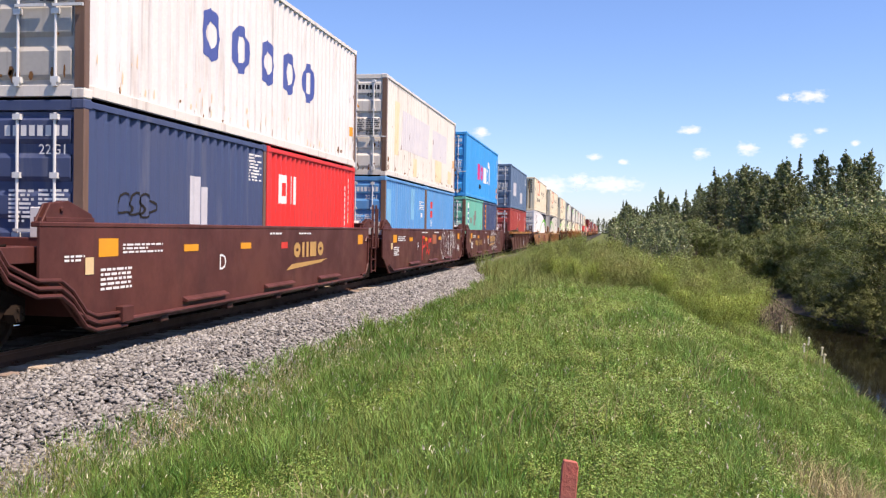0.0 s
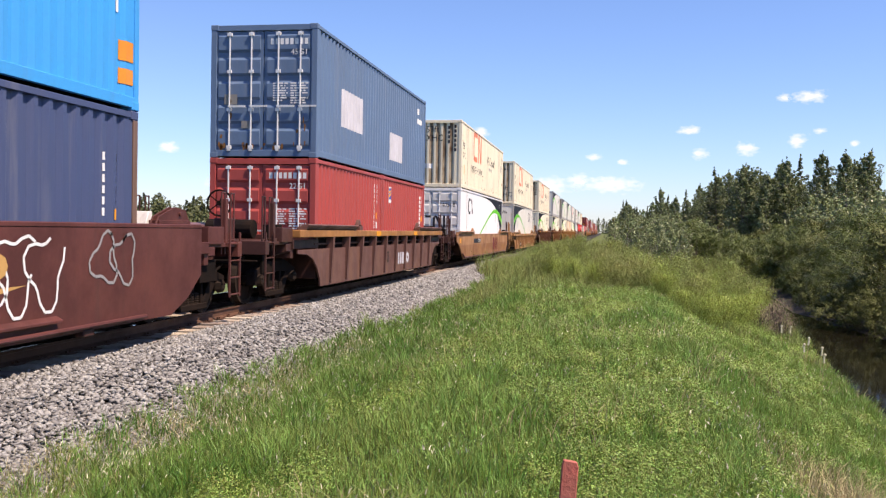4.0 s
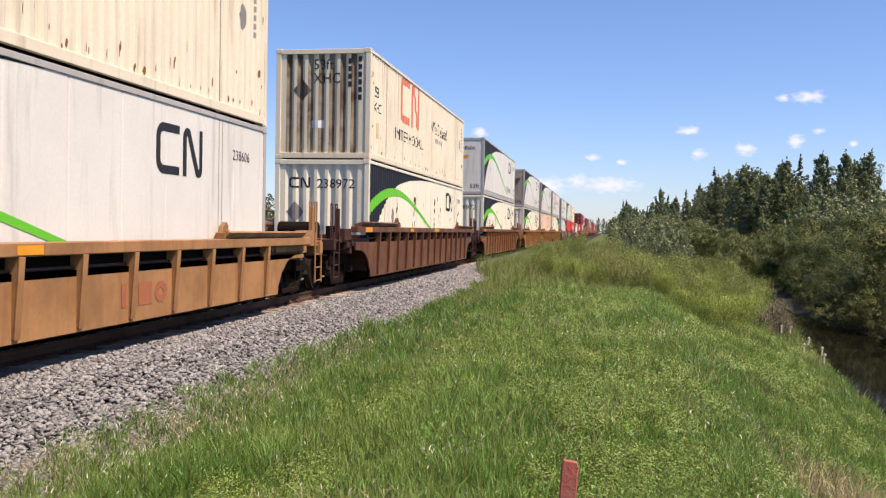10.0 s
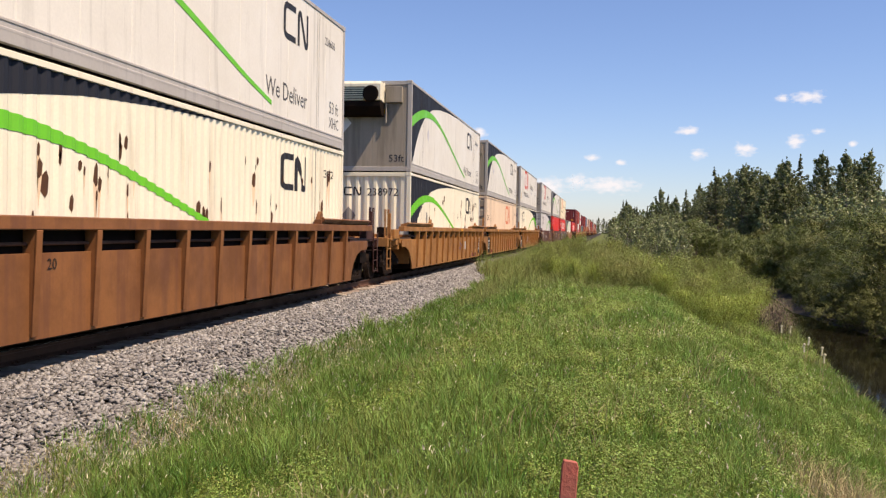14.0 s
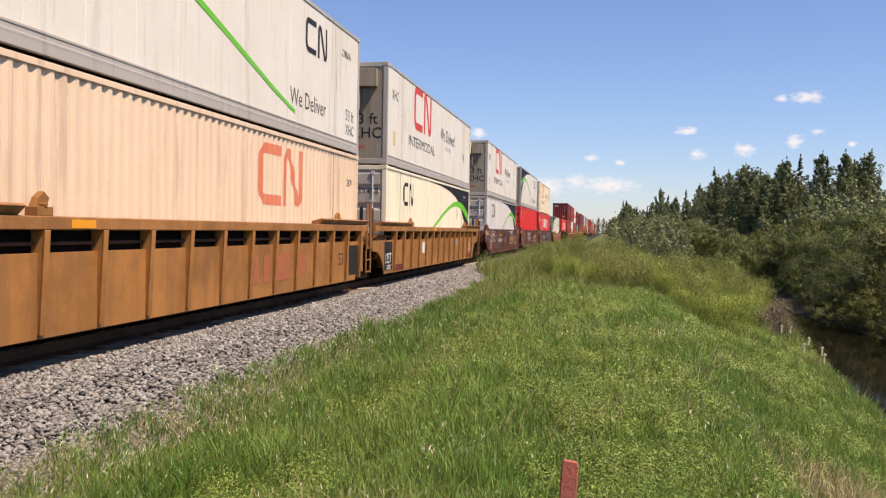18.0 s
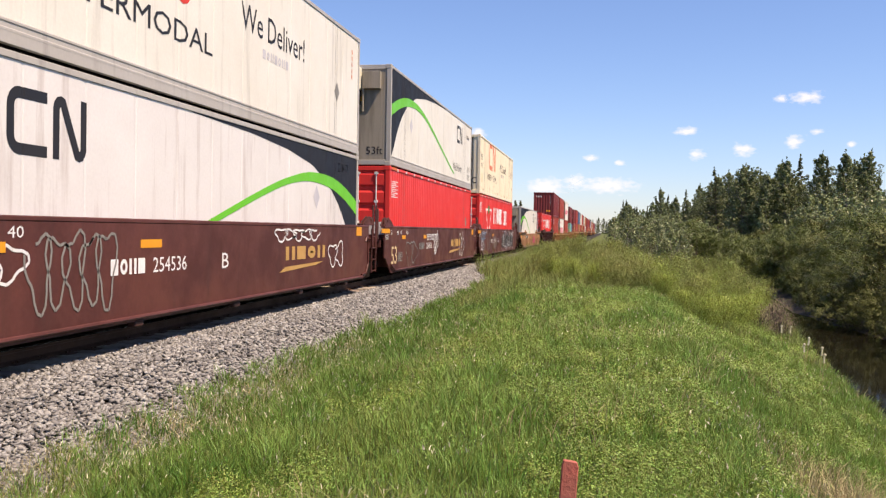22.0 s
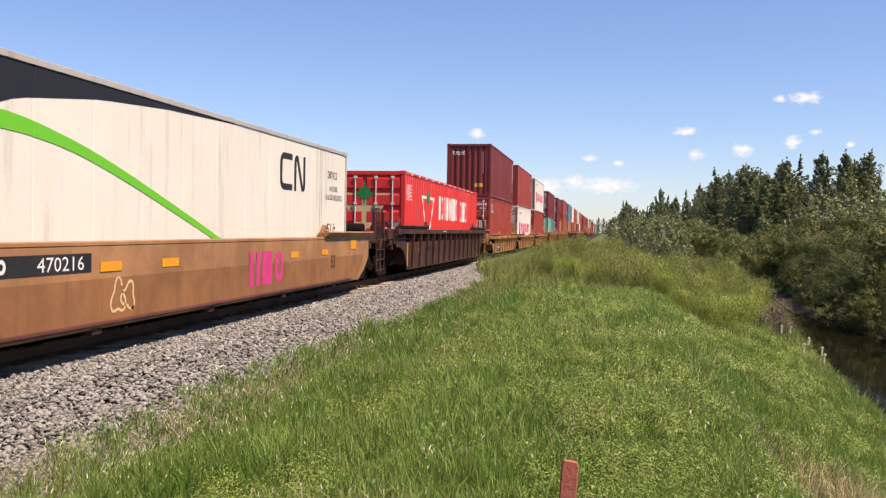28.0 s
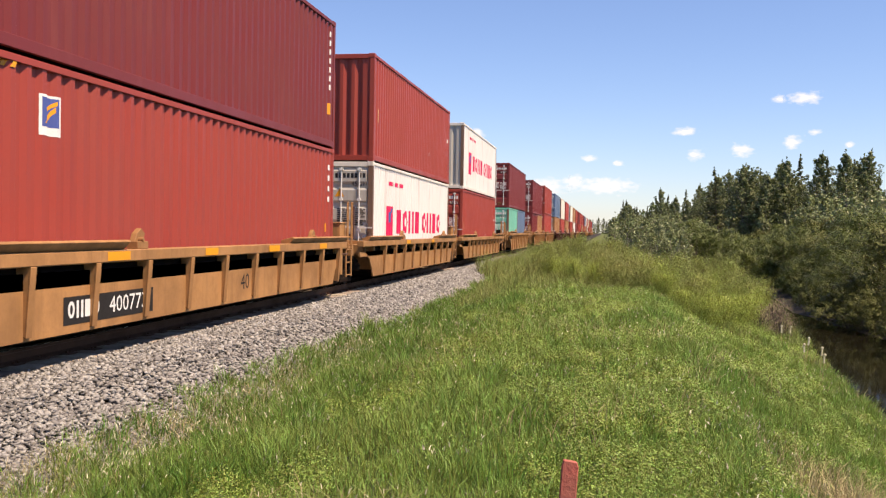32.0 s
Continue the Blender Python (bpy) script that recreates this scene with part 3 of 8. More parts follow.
def tree_kind(name, seed, height, spread, limbs, per_limb, leaf, leaf_mat, bark, rise=0.9, first=0.12, conical=False, loose=0.11):
    """The two meshes of a tree: a tapered trunk with limbs, and loose leaves strung along every limb."""
    rng = random.Random(seed)
    nr = np.random.default_rng(seed)
    segs, pts, outs = [], [], []
    steps = 8
    line = [Vector((0, 0, 0))]
    for i in range(steps):
        line.append(line[-1] + Vector((rng.gauss(0, 0.012) * height, rng.gauss(0, 0.012) * height, height / steps)))
    r0 = 0.009 * height + 0.015
    for i in range(steps):
        segs.append((line[i], line[i + 1], r0 * (1 - i / steps) + 0.006, r0 * (1 - (i + 1) / steps) + 0.006))
    for k in range(limbs):
        u = first + (0.99 - first) * (k + rng.random()) / limbs
        i = min(int(u * steps), steps - 1)
        base = line[i].lerp(line[i + 1], u * steps - i)
        shape = (1.03 - u) if conical else max(0.12, math.sin(math.pi * min(1.0, u * 0.80 + 0.20))) ** 0.8
        length = spread * shape * rng.uniform(0.6, 1.25)
        ang = rng.uniform(0, 6.283)
        side = Vector((math.cos(ang), math.sin(ang), 0))
        lift = rise * rng.uniform(0.6, 1.4)
        mid = base + side * length * 0.55 + Vector((0, 0, lift * length * (0.25 if not conical else -0.05)))
        tip = base + side * length + Vector((0, 0, lift * length))
        rr = r0 * 0.35 * (1 - u) + 0.006
        segs += [(base, mid, rr, rr * 0.6), (mid, tip, rr * 0.6, 0.004)]
        n = int(per_limb * (0.35 + length / spread) * rng.uniform(0.7, 1.2))
        t = 0.2 + 0.85 * nr.random(n) ** 0.8
        a, m, c = np.array(base), np.array(mid), np.array(tip)
        axis = a * ((1 - t) ** 2)[:, None] + 2 * m * (t * (1 - t))[:, None] + c * (t ** 2)[:, None]
        off = nr.normal(size=(n, 3)) * (loose * (0.5 + length) * np.where(t > 0.9, 0.55, 1.0))[:, None]
        if conical:
            off[:, 2] *= 0.4
        pts.append(axis + off)
        outs.append(off / (loose * (0.5 + length)) + np.array(side) * 0.9)
    n = int(per_limb * 1.2)
    t = nr.random(n)
    top = np.array(line[-1])[None] + nr.normal(size=(n, 3)) * np.array((0.11, 0.11, 0.0)) * (1.1 - t)[:, None] + np.stack([0 * t, 0 * t, (t - 0.6) * 1.0], -1)
    pts.append(top)
    outs.append(nr.normal(size=(n, 3)))
    v, f = leaf_cloud(np.concatenate(pts), np.concatenate(outs), leaf, seed)
    v[:, 2] = np.maximum(v[:, 2], 0.02)
    return wood_mesh("trunk", segs, bark, 5), array_mesh("crown", v, f, leaf_mat)


def clumpy_tree(seed, height, spread, limbs, clumps, per_clump, ball, leaf, leaf_mat, bark, rise=1.0, first=0.15):
    """The two meshes of a leafy tree: a leaning trunk with rising limbs, and leaves gathered in clumps along every limb."""
    rng = random.Random(seed)
    nr = np.random.default_rng(seed)
    steps = 8
    line = [Vector((0, 0, 0))]
    for i in range(steps):
        line.append(line[-1] + Vector((rng.gauss(0, 0.014) * height, rng.gauss(0, 0.014) * height, height / steps)))
    r0 = 0.009 * height + 0.012
    segs = [(line[i], line[i + 1], r0 * (1 - i / steps) + 0.006, r0 * (1 - (i + 1) / steps) + 0.006) for i in range(steps)]
    pts, outs = [], []
    for k in range(limbs):
        u = first + (1.0 - first) * (k + rng.random()) / limbs
        i = min(int(u * steps), steps - 1)
        base = line[i].lerp(line[i + 1], u * steps - i)
        length = spread * (0.07 + 0.93 * math.sin(math.pi * (1.0 - u) * 0.72)) * rng.uniform(0.45, 1.25)
        ang = k * 2.4 + rng.uniform(-0.5, 0.5)
        side = Vector((math.cos(ang), math.sin(ang), 0))
        mid = base + side * length * 0.6 + Vector((0, 0, rise * length * 0.3))
        tip = base + side * length + Vector((0, 0, rise * length * rng.uniform(0.7, 1.4)))
        rr = r0 * 0.35 * (1 - u) + 0.006
        segs += [(base, mid, rr, rr * 0.6), (mid, tip, rr * 0.6, 0.004)]
        for c in range(clumps):
            t = 0.35 + 0.68 * (c + rng.random()) / clumps
            centre = base * (1 - t) ** 2 + mid * 2 * t * (1 - t) + tip * t * t
            r = ball * rng.uniform(0.55, 1.3) * (1.15 - 0.5 * t) * (0.5 + 0.5 * min(1.0, length / spread))
            n = int(per_clump * rng.uniform(0.6, 1.3))
            d = nr.normal(size=(n, 3))
            d /= np.linalg.norm(d, axis=1)[:, None] + 1e-6
            off = d * (r * nr.uniform(0.35, 1.1, n) ** 0.7)[:, None] * np.array((1, 1, 0.75))
            pts.append(np.array(centre)[None] + off)
            outs.append(d + np.array(side) * 0.5 + np.array((0, 0, 0.3)))
    n = per_clump
    t = nr.random(n)
    pts.append(np.array(line[-1])[None] + np.stack([nr.normal(0, 0.10, n) * (1.2 - t), nr.normal(0, 0.10, n) * (1.2 - t), (t - 0.5) * 1.1], -1))
    outs.append(nr.normal(size=(n, 3)))
    v, f = leaf_cloud(np.concatenate(pts), np.concatenate(outs), leaf, seed, 1.35, 0.5)
    v[:, 2] = np.maximum(v[:, 2], 0.02)
    return wood_mesh("trunk", segs, bark, 5), array_mesh("crown", v, f, leaf_mat)


def bush_kind(seed, height, spread, lobes, per_lobe, leaf, leaf_mat, bark, size=0.17, aspect=1.6, tidy=1.0):
    """A bush of many stems; its leaves make rounded heads with dark gaps between them."""
    rng = random.Random(seed)
    nr = np.random.default_rng(seed)
    segs, pts, outs = [], [], []
    for s in range(lobes):
        ang, up = rng.uniform(0, 6.283), (s + 0.5) / lobes
        out = spread * math.sqrt(max(0.0, 1 - up ** 1.6)) * rng.uniform(0.72, 1.0)
        c = Vector((math.cos(ang) * out, math.sin(ang) * out, height * (0.22 + 0.64 * up) * rng.uniform(0.86, 1.1)))
        root = Vector((math.cos(ang) * out * 0.2, math.sin(ang) * out * 0.2, 0))
        mid = root.lerp(c, 0.5) + Vector((0, 0, 0.08 * height))
        segs += [(root, mid, 0.03, 0.018), (mid, c, 0.018, 0.006)]
        r = height * size * rng.uniform(0.65, 1.3)
        k = int(per_lobe * rng.uniform(0.7, 1.2) * (r / (height * size)) ** 1.3)
        sprigs = max(6, k // 26)
        e = nr.normal(size=(sprigs, 3))
        e[:, 2] += 0.35
        d = e[nr.integers(0, sprigs, k)] * 1.0
        d /= np.linalg.norm(d, axis=1)[:, None] + 1e-6
        d += nr.normal(size=(k, 3)) * 0.13
        wob = 0.30 * (nr.random(k) - 0.45) + 1.0 + 0.22 * np.sin(d[:, 0] * 5 + s) * np.cos(d[:, 1] * 4 - s) + 0.08 * nr.normal(size=k)
        p = d * (r * wob)[:, None]
        p[:, 2] *= 0.85
        pts.append(np.array(c)[None] + p)
        outs.append(d * 1.6 * tidy + nr.normal(size=(k, 3)) * (1 - tidy))
    v, f = leaf_cloud(np.concatenate(pts), np.concatenate(outs), leaf, seed, aspect, 0.28)
    v[:, 2] = np.maximum(v[:, 2], 0.02)
    return wood_mesh("stems", segs, bark, 5), array_mesh("crown", v, f, leaf_mat)


def plant(name, kind, x, y, s, turn, label, category, group, woodname="trunk", z=None):
    wood, crown = kind
    ob = new(name)
    ob.matrix_basis = pose(x, y, ground(x, y) - 0.05 if z is None else z, 0, 0, turn) @ Matrix.Scale(s, 4)
    tagged(ob, label, category, group)
    put(woodname, wood, ob)
    put("crown", crown, ob)
    return ob


def wood_stuff(name, places, mat, seed, label):
    """A far wood in one mesh: a crown of loose leaf clumps for each place (x, y, height, width, pointed)."""
    rng = np.random.default_rng(seed)
    pts, outs = [], []
    for x, y, h, w, pointed in places:
        n = int(230 * h / 9)
        u = rng.random(n) ** (1.0 if pointed else 0.8)
        r = w * ((1.02 - u) if pointed else np.sqrt(np.clip(1.0 - (2 * u - 0.95) ** 2, 0.03, 1))) * np.sqrt(rng.random(n)) * rng.uniform(0.7, 1.15, n)
        a = rng.uniform(0, 6.283, n)
        z0 = ground(x, y)
        pts.append(np.stack([x + r * np.cos(a), y + r * np.sin(a), z0 + 0.3 + u * h], -1))
        outs.append(np.stack([r * np.cos(a) / w, r * np.sin(a) / w, (u - 0.4) * 0.8], -1))
    v, f = leaf_cloud(np.concatenate(pts), np.concatenate(outs), 0.58, seed, 1.3)
    tagged(new(name, array_mesh(name, v, f, mat)), label, "wood", kind="stuff")


def build_plants():
    rng = random.Random(3)
    poplars = [clumpy_tree(50 + i, 10.0, 1.7 + 0.25 * i, 50, 5, 34, 0.46, 0.115, POPLAR, PALEBARK, 1.1) for i in range(5)]
    spruces = [tree_kind("spruce", 60 + i, 11.0, 1.7 + 0.2 * i, 110, 60, 0.13, DARKLEAF, BARK, 0.12, 0.05, True, 0.09) for i in range(3)]
    willows = [bush_kind(70 + i, 3.8, 2.5, 26, 1000, 0.050, OLIVE if i == 3 else SHRUB, BARK, 0.18, 1.8) for i in range(4)]
    sprays = [tree_kind("spray", 110 + i, 1.35, 0.85, 90, 90, 0.034, TAWNY if i == 2 else SPRAY, TALL, 1.3, 0.01, False, 0.2) for i in range(3)]
    saplings = [clumpy_tree(80 + i, 3.3, 1.15, 28, 4, 24, 0.24, 0.085, YOUNG, PALEBARK, 1.1, 0.06) for i in range(3)]
    low = [tree_kind("shoots", 90 + i, 1.6 + 0.3 * i, 0.75, 46, 75, 0.044, FEATHER, BARK, 1.5, 0.01, False, 0.17) for i in range(3)]
    twigs = [bush_kind(95, 1.4, 0.7, 44, 16, 0.022, PINKISH, BARK, 0.12, 4.0, 0.2)]
    # willows on the far side of the creek: low ones over the water, taller ones behind
    for i in range(15):
        y = 30 + i * 2.4 + rng.uniform(-0.4, 0.4)
        x = far_bank(y) + rng.uniform(0.3, 0.9) + (1.3 if 38 < y < 60 else 0.0)
        plant("willow_bush", rng.choice(willows), x, y, rng.uniform(0.42, 0.72), rng.uniform(0, 360),
              "low dull-green willow bush hanging over the creek", "bush", "willows along the creek", "trunk", WATER - 0.35)
    for i in range(64):
        y = 31 + i * 1.25 + rng.uniform(-1, 1)
        x = far_bank(y) + 2.2 + rng.uniform(-0.6, 1.2) + (i % 4) * 2.7
        plant("willow_bush", rng.choice(willows), x, y, rng.uniform(0.72, 1.12) * (0.95 + 0.06 * (i % 4)), rng.uniform(0, 360),
              "dense dull-green willow bush beside the creek", "bush", "willows along the creek", "trunk", max(ground(x, y), WATER) - 0.1)
    for i in range(16):
        y = 60 + i * 2.0
        x = 7.42 + y * rng.uniform(0.082, 0.148)
        plant("willow_bush", rng.choice(willows), x, y, rng.uniform(0.62, 0.95), rng.uniform(0, 360),
              "rounded green willow bush where the creek bends", "bush", "willows along the creek", "trunk", max(ground(x, y), WATER) - 0.1)
    # unseen willows, added out of view so the water mirrors them instead of sky
    for i in range(9):
        y = 12 + i * 2.0
        x = far_bank(y) + 1.2 + rng.uniform(-0.3, 0.6)
        plant("willow_bush", rng.choice(willows), x, y, rng.uniform(0.9, 1.15), rng.uniform(0, 360),
              "dense dull-green willow bush beside the creek", "bush", "willows along the creek", "trunk", max(ground(x, y), WATER) - 0.1)
    # young poplars between the willows and the wood
    for i in range(26):
        y = 54 + i * 1.6 + rng.uniform(-2, 2)
        x = far_bank(y) + 4.0 + rng.uniform(0, 9) - max(0, y - 70) * 0.1
        plant("poplar_sapling", rng.choice(saplings), x, y, rng.uniform(1.2, 1.75), rng.uniform(0, 360), "young poplar with glossy leaves among the willows", "bush", "young poplars", "trunk")
    # the wood behind them
    for i in range(230):
        y = 84 + 50 * rng.random() if i < 120 else 134 + 170 * rng.random() ** 1.2
        edge = float(np.interp(y, [82, 93, 102, 117, 150, 200, 320], [23.5, 20.8, 18.6, 17.6, 16.6, 13.0, 9.5]))
        x = edge + (15 if i < 120 else 24) * rng.random() ** 1.25
        if rng.random() < 0.64:
            plant("poplar_tree", rng.choice(poplars), x, y, rng.uniform(0.55, 1.0), rng.uniform(0, 360),
                  "leafy green poplar tree in the wood", "tree", "trees of the wood")
        else:
            plant("spruce_tree", rng.choice(spruces), x, y, rng.uniform(0.55, 0.98), rng.uniform(0, 360),
                  "dark green pointed spruce tree in the wood", "tree", "trees of the wood")
    # far woods
    spots = []
    for i in range(330):
        y = 230 + 620 * rng.random()
        spots.append((14 + 60 * rng.random() ** 1.6, y, rng.uniform(7, 12), rng.uniform(1.6, 3.0), rng.random() < 0.4))
    wood_stuff("far_wood", spots, POPLAR, 5, "mixed green wood along the track far off")
    spots = []
    for i in range(820):
        a = math.radians(rng.uniform(5, 64))
        d = rng.uniform(270, 360)
        spots.append((7 - d * math.sin(a), d * math.cos(a), rng.uniform(6, 12.5), rng.uniform(2.4, 4.4), rng.random() < 0.45))
    wood_stuff("distant_wood", spots, DARKLEAF, 6, "dark line of spruce and poplar across the fields")
    spots = []
    for i in range(300):
        spots.append((rng.uniform(-120, 260), rng.uniform(900, 1000), rng.uniform(10, 17), rng.uniform(3, 5), rng.random() < 0.5))
    wood_stuff("horizon_wood", spots, DARKLEAF, 8, "low dark wood on the horizon")
    # saplings on the verge
    for x, y, s in ((8.2, 66, 0.85), (8.9, 60, 0.8), (9.6, 55, 0.8), (10.3, 52, 0.75), (11.0, 50, 0.7), (8.2, 78, 0.75), (9.4, 71, 0.85), (10.7, 60, 0.9), (12.0, 57, 0.8), (11.6, 68, 1.05), (13.4, 63, 0.95),
                    (9.8, 84, 1.1), (12.6, 78, 1.15), (14.6, 74, 1.1), (11.0, 97, 1.05), (14.0, 92, 1.25), (9.0, 94, 0.75), (10.2, 112, 1.0), (13.2, 108, 1.35), (9.4, 130, 0.9), (11.6, 126, 1.25), (10.0, 50.5, 0.6), (11.6, 53, 0.7)):
        plant("poplar_sapling", rng.choice(saplings), x, y, s, rng.uniform(0, 360), "young poplar bush with glossy leaves on the verge", "bush", "saplings on the verge", "trunk")
    for i in range(70):
        y = rng.uniform(33, 60)
        x = bank(y) - 1.0 - (bank(y) - 6.5) * rng.random() ** 1.8 if i % 4 else rng.uniform(4.2, 7.0)
        plant("low_shrub", rng.choice(low), x, y, rng.uniform(0.35, 0.72) * (0.72 + 0.28 * min(1.0, (y - 28) / 12)), rng.uniform(0, 360), "upright feathery pale green shoots in tall grass", "shrub", "low shrubs on the verge", "trunk")
    for x, y, sz, k in ((10.0, 24.0, 0.55, 0), (10.6, 25.6, 0.58, 1), (9.5, 25.2, 0.46, 1), (11.2, 27.2, 0.58, 0), (7.8, 27.4, 0.58, 2), (8.4, 28.2, 0.61, 2), (7.2, 28.6, 0.49, 0), (9.2, 28.0, 0.52, 1),
                        (10.1, 29.0, 0.58, 2), (11.7, 29.6, 0.58, 1), (6.4, 30.5, 0.52, 1), (12.2, 32.0, 0.61, 0), (8.9, 31.0, 0.64, 0), (10.8, 32.5, 0.64, 1), (5.6, 33.0, 0.52, 0), (7.4, 33.5, 0.64, 2)):
        plant("feathery_shrub", sprays[k], x, y, sz, rng.uniform(0, 360), "tawny feathery shrub in tall grass on the bank" if k == 2 else "yellow-green feathery shrub in tall grass on the bank", "shrub", "feathery shrubs on the bank", "trunk")
    for i in range(14):
        y = 29 + i * 1.1
        plant("twiggy_shrub", twigs[0], bank(y) - 1.0 + rng.uniform(-0.5, 0.5), y, rng.uniform(0.5, 0.9), rng.uniform(0, 360), "leafless reddish twigs at the water's edge", "shrub", "twigs on the bank", "trunk")
    # pale seed heads at the water's edge
    bm = bmesh.new()
    rod(bm, (0, 0, 0), (0.02, 0, 0.75), 0.006, 5)
    stalk = finish("stalk", bm, DRY)
    bm = bmesh.new()
    rod(bm, (0.02, 0, 0.70), (0.03, 0, 0.92), 0.028, 7, 0.018)
    bmesh.ops.create_icosphere(bm, subdivisions=1, radius=0.04, matrix=pose(0.03, 0.01, 0.9))
    head = finish("seed_head", bm, GLINT)
    for x, y in ((12.5, 25.0), (12.75, 25.6), (12.7, 23.2), (12.35, 21.4), (12.62, 21.3), (12.35, 19.9)):
        ob = new("reed_mace")
        ob.matrix_basis = pose(x - 0.5, y, ground(x - 0.5, y) - 0.02, rng.uniform(-5, 5), rng.uniform(-5, 5), rng.uniform(0, 360)) @ Matrix.Scale(0.85, 4)
        tagged(ob, "old reed stalk with a fluffy white head", "reed", "reeds on the bank")
        put("stalk", stalk, ob)
        put("seed_head", head, ob)


def build_stake():
    bm = bmesh.new()
    prism(bm, [(-0.025, -0.3), (0.025, -0.3), (0.026, 0.93), (0.020, 0.945), (-0.022, 0.95), (-0.026, 0.93)], "y", -0.009, 0.009)
    ob = part("survey_stake", bm, STAKE, None, "", pose(7.272, 2.86, ground(7.272, 2.86) + 0.095, 0, 3.5, 8.0), 0.003)
    tagged(ob, "faded red painted wooden survey stake in the grass", "stake")


build_grass()
build_plants()
build_stake()

# ---- the train: paint marks ----
SPEED = 10.42
HALF53, HALF40 = 1.295, 1.219
FLOOR = 0.36


def ribs_of(length, style):
    """The wavy section of a container wall: (place along the wall, depth) from one end to the other."""
    out = [(0.0, 0.0)]
    a, b = 0.16, length - 0.16
    if style == "smooth":
        n = max(2, round((b - a) / 1.22))
        for i in range(n + 1):
            y = a + (b - a) * i / n
            out += [(y - 0.03, 0.0), (y - 0.012, 0.006), (y + 0.012, 0.006), (y + 0.03, 0.0)]
    else:
        pitch, depth = {"iso": (0.28, 0.046), "cn": (0.25, 0.032), "fine": (0.3, 0.013), "end": (0.30, 0.05)}[style]
        n = round((b - a) / pitch)
        p = (b - a) / n
        for i in range(n):
            y = a + p * i
            out += [(y + 0.02, 0.0), (y + 0.02 + p * 0.24, depth), (y + 0.02 + p * 0.48, depth), (y + 0.02 + p * 0.72, 0.0)]
    out.append((length, 0.0))
    return out


GROOVE = material("rust_in_grooves", (0.34, 0.285, 0.20), 0.9, 0.0, (0.10, 0.060, 0.032), 1.6, 20, 1.0, 0.2, streak=(0.07, 0.04, 0.022), streak_mix=0.6, streak_lo=0.5)


def grooved(me, section):
    """Rust and grime that have settled in the grooves of a wall."""
    me.materials.append(GROOVE)
    for poly, (a, b) in zip(me.polygons, zip(section, section[1:])):
        if b[1] > 0:
            poly.material_index = 1
    return me


def sheet(section, z0, z1, place):
    """A bmesh of the wavy wall between two heights."""
    bm = bmesh.new()
    rows = [(bm.verts.new(place(u, d, z0)), bm.verts.new(place(u, d, z1))) for u, d in section]
    for a, b in zip(rows, rows[1:]):
        bm.faces.new((a[0], b[0], b[1], a[1]))
    return bm


def cut(poly, u, keep_low):
    out = []
    for (a, b) in zip(poly, poly[1:] + poly[:1]):
        ina, inb = (a[0] <= u) == keep_low, (b[0] <= u) == keep_low
        if ina:
            out.append(a)
        if ina != inb and abs(b[0] - a[0]) > 1e-9:
            k = (u - a[0]) / (b[0] - a[0])
            out.append((u, a[1] + k * (b[1] - a[1])))
    return out


def marking(parent, polys, ink, section, place, label="", name="marking"):
    """Paint on a wavy wall: convex outlines, laid into the waves."""
    us = [s[0] for s in section]
    ds = [s[1] for s in section]
    bm = bmesh.new()
    for poly in polys:
        lo, hi = min(p[0] for p in poly), max(p[0] for p in poly)
        rest = list(poly)
        for u in [q for q in us if lo < q < hi] + [None]:
            piece = rest if u is None else cut(rest, u, True)
            if u is not None:
                rest = cut(rest, u, False)
            if len(piece) > 2:
                try:
                    vs = [bm.verts.new(place(p[0], float(np.interp(p[0], us, ds)) - 0.004, p[1])) for p in piece]
                    bm.faces.new(vs)
                except ValueError:
                    pass
            if len(rest) < 3:
                break
    return part(name, bm, INK[ink], parent, label)


def bar(u, z, w, h, skew=0.0):
    return [(u, z), (u + w, z), (u + w + skew, z + h), (u + skew, z + h)]


def ring(u, z, w, h, t, skew=0.0, sides=4):
    """A hollow plain shape: square for four sides, rounder for more."""
    def at(k, r):
        if sides == 4:
            c = [(-1, -1), (1, -1), (1, 1), (-1, 1)][k % 4]
            x, y = c[0] * (w / 2 - r), c[1] * (h / 2 - r)
        else:
            a = 6.283 * k / sides
            x, y = math.cos(a) * (w / 2 - r), math.sin(a) * (h / 2 - r)
        return (u + w / 2 + x + skew * (y / h + 0.5), z + h / 2 + y)
    return [[at(k, 0), at(k + 1, 0), at(k + 1, t), at(k, t)] for k in range(sides)]


def ribbon(points, t):
    """A painted line of even width through the points, its joints mitred."""
    p = [Vector(q) for q in points]
    rims = []
    for k in range(len(p)):
        a = (p[k] - p[k - 1]).normalized() if k else (p[1] - p[0]).normalized()
        b = (p[k + 1] - p[k]).normalized() if k + 1 < len(p) else a
        n = Vector((-a.y - b.y, a.x + b.x)).normalized()
        n *= t / 2 / max(0.5, n.dot(Vector((-a.y, a.x))))
        rims.append((p[k] - n, p[k] + n))
    return [[tuple(a[0]), tuple(b[0]), tuple(b[1]), tuple(a[1])] for a, b in zip(rims, rims[1:])]


def arc(x, z, r, a0, a1, n=5):
    return [(x + r * math.cos(radians(a0 + (a1 - a0) * i / n)), z + r * math.sin(radians(a0 + (a1 - a0) * i / n))) for i in range(n + 1)]


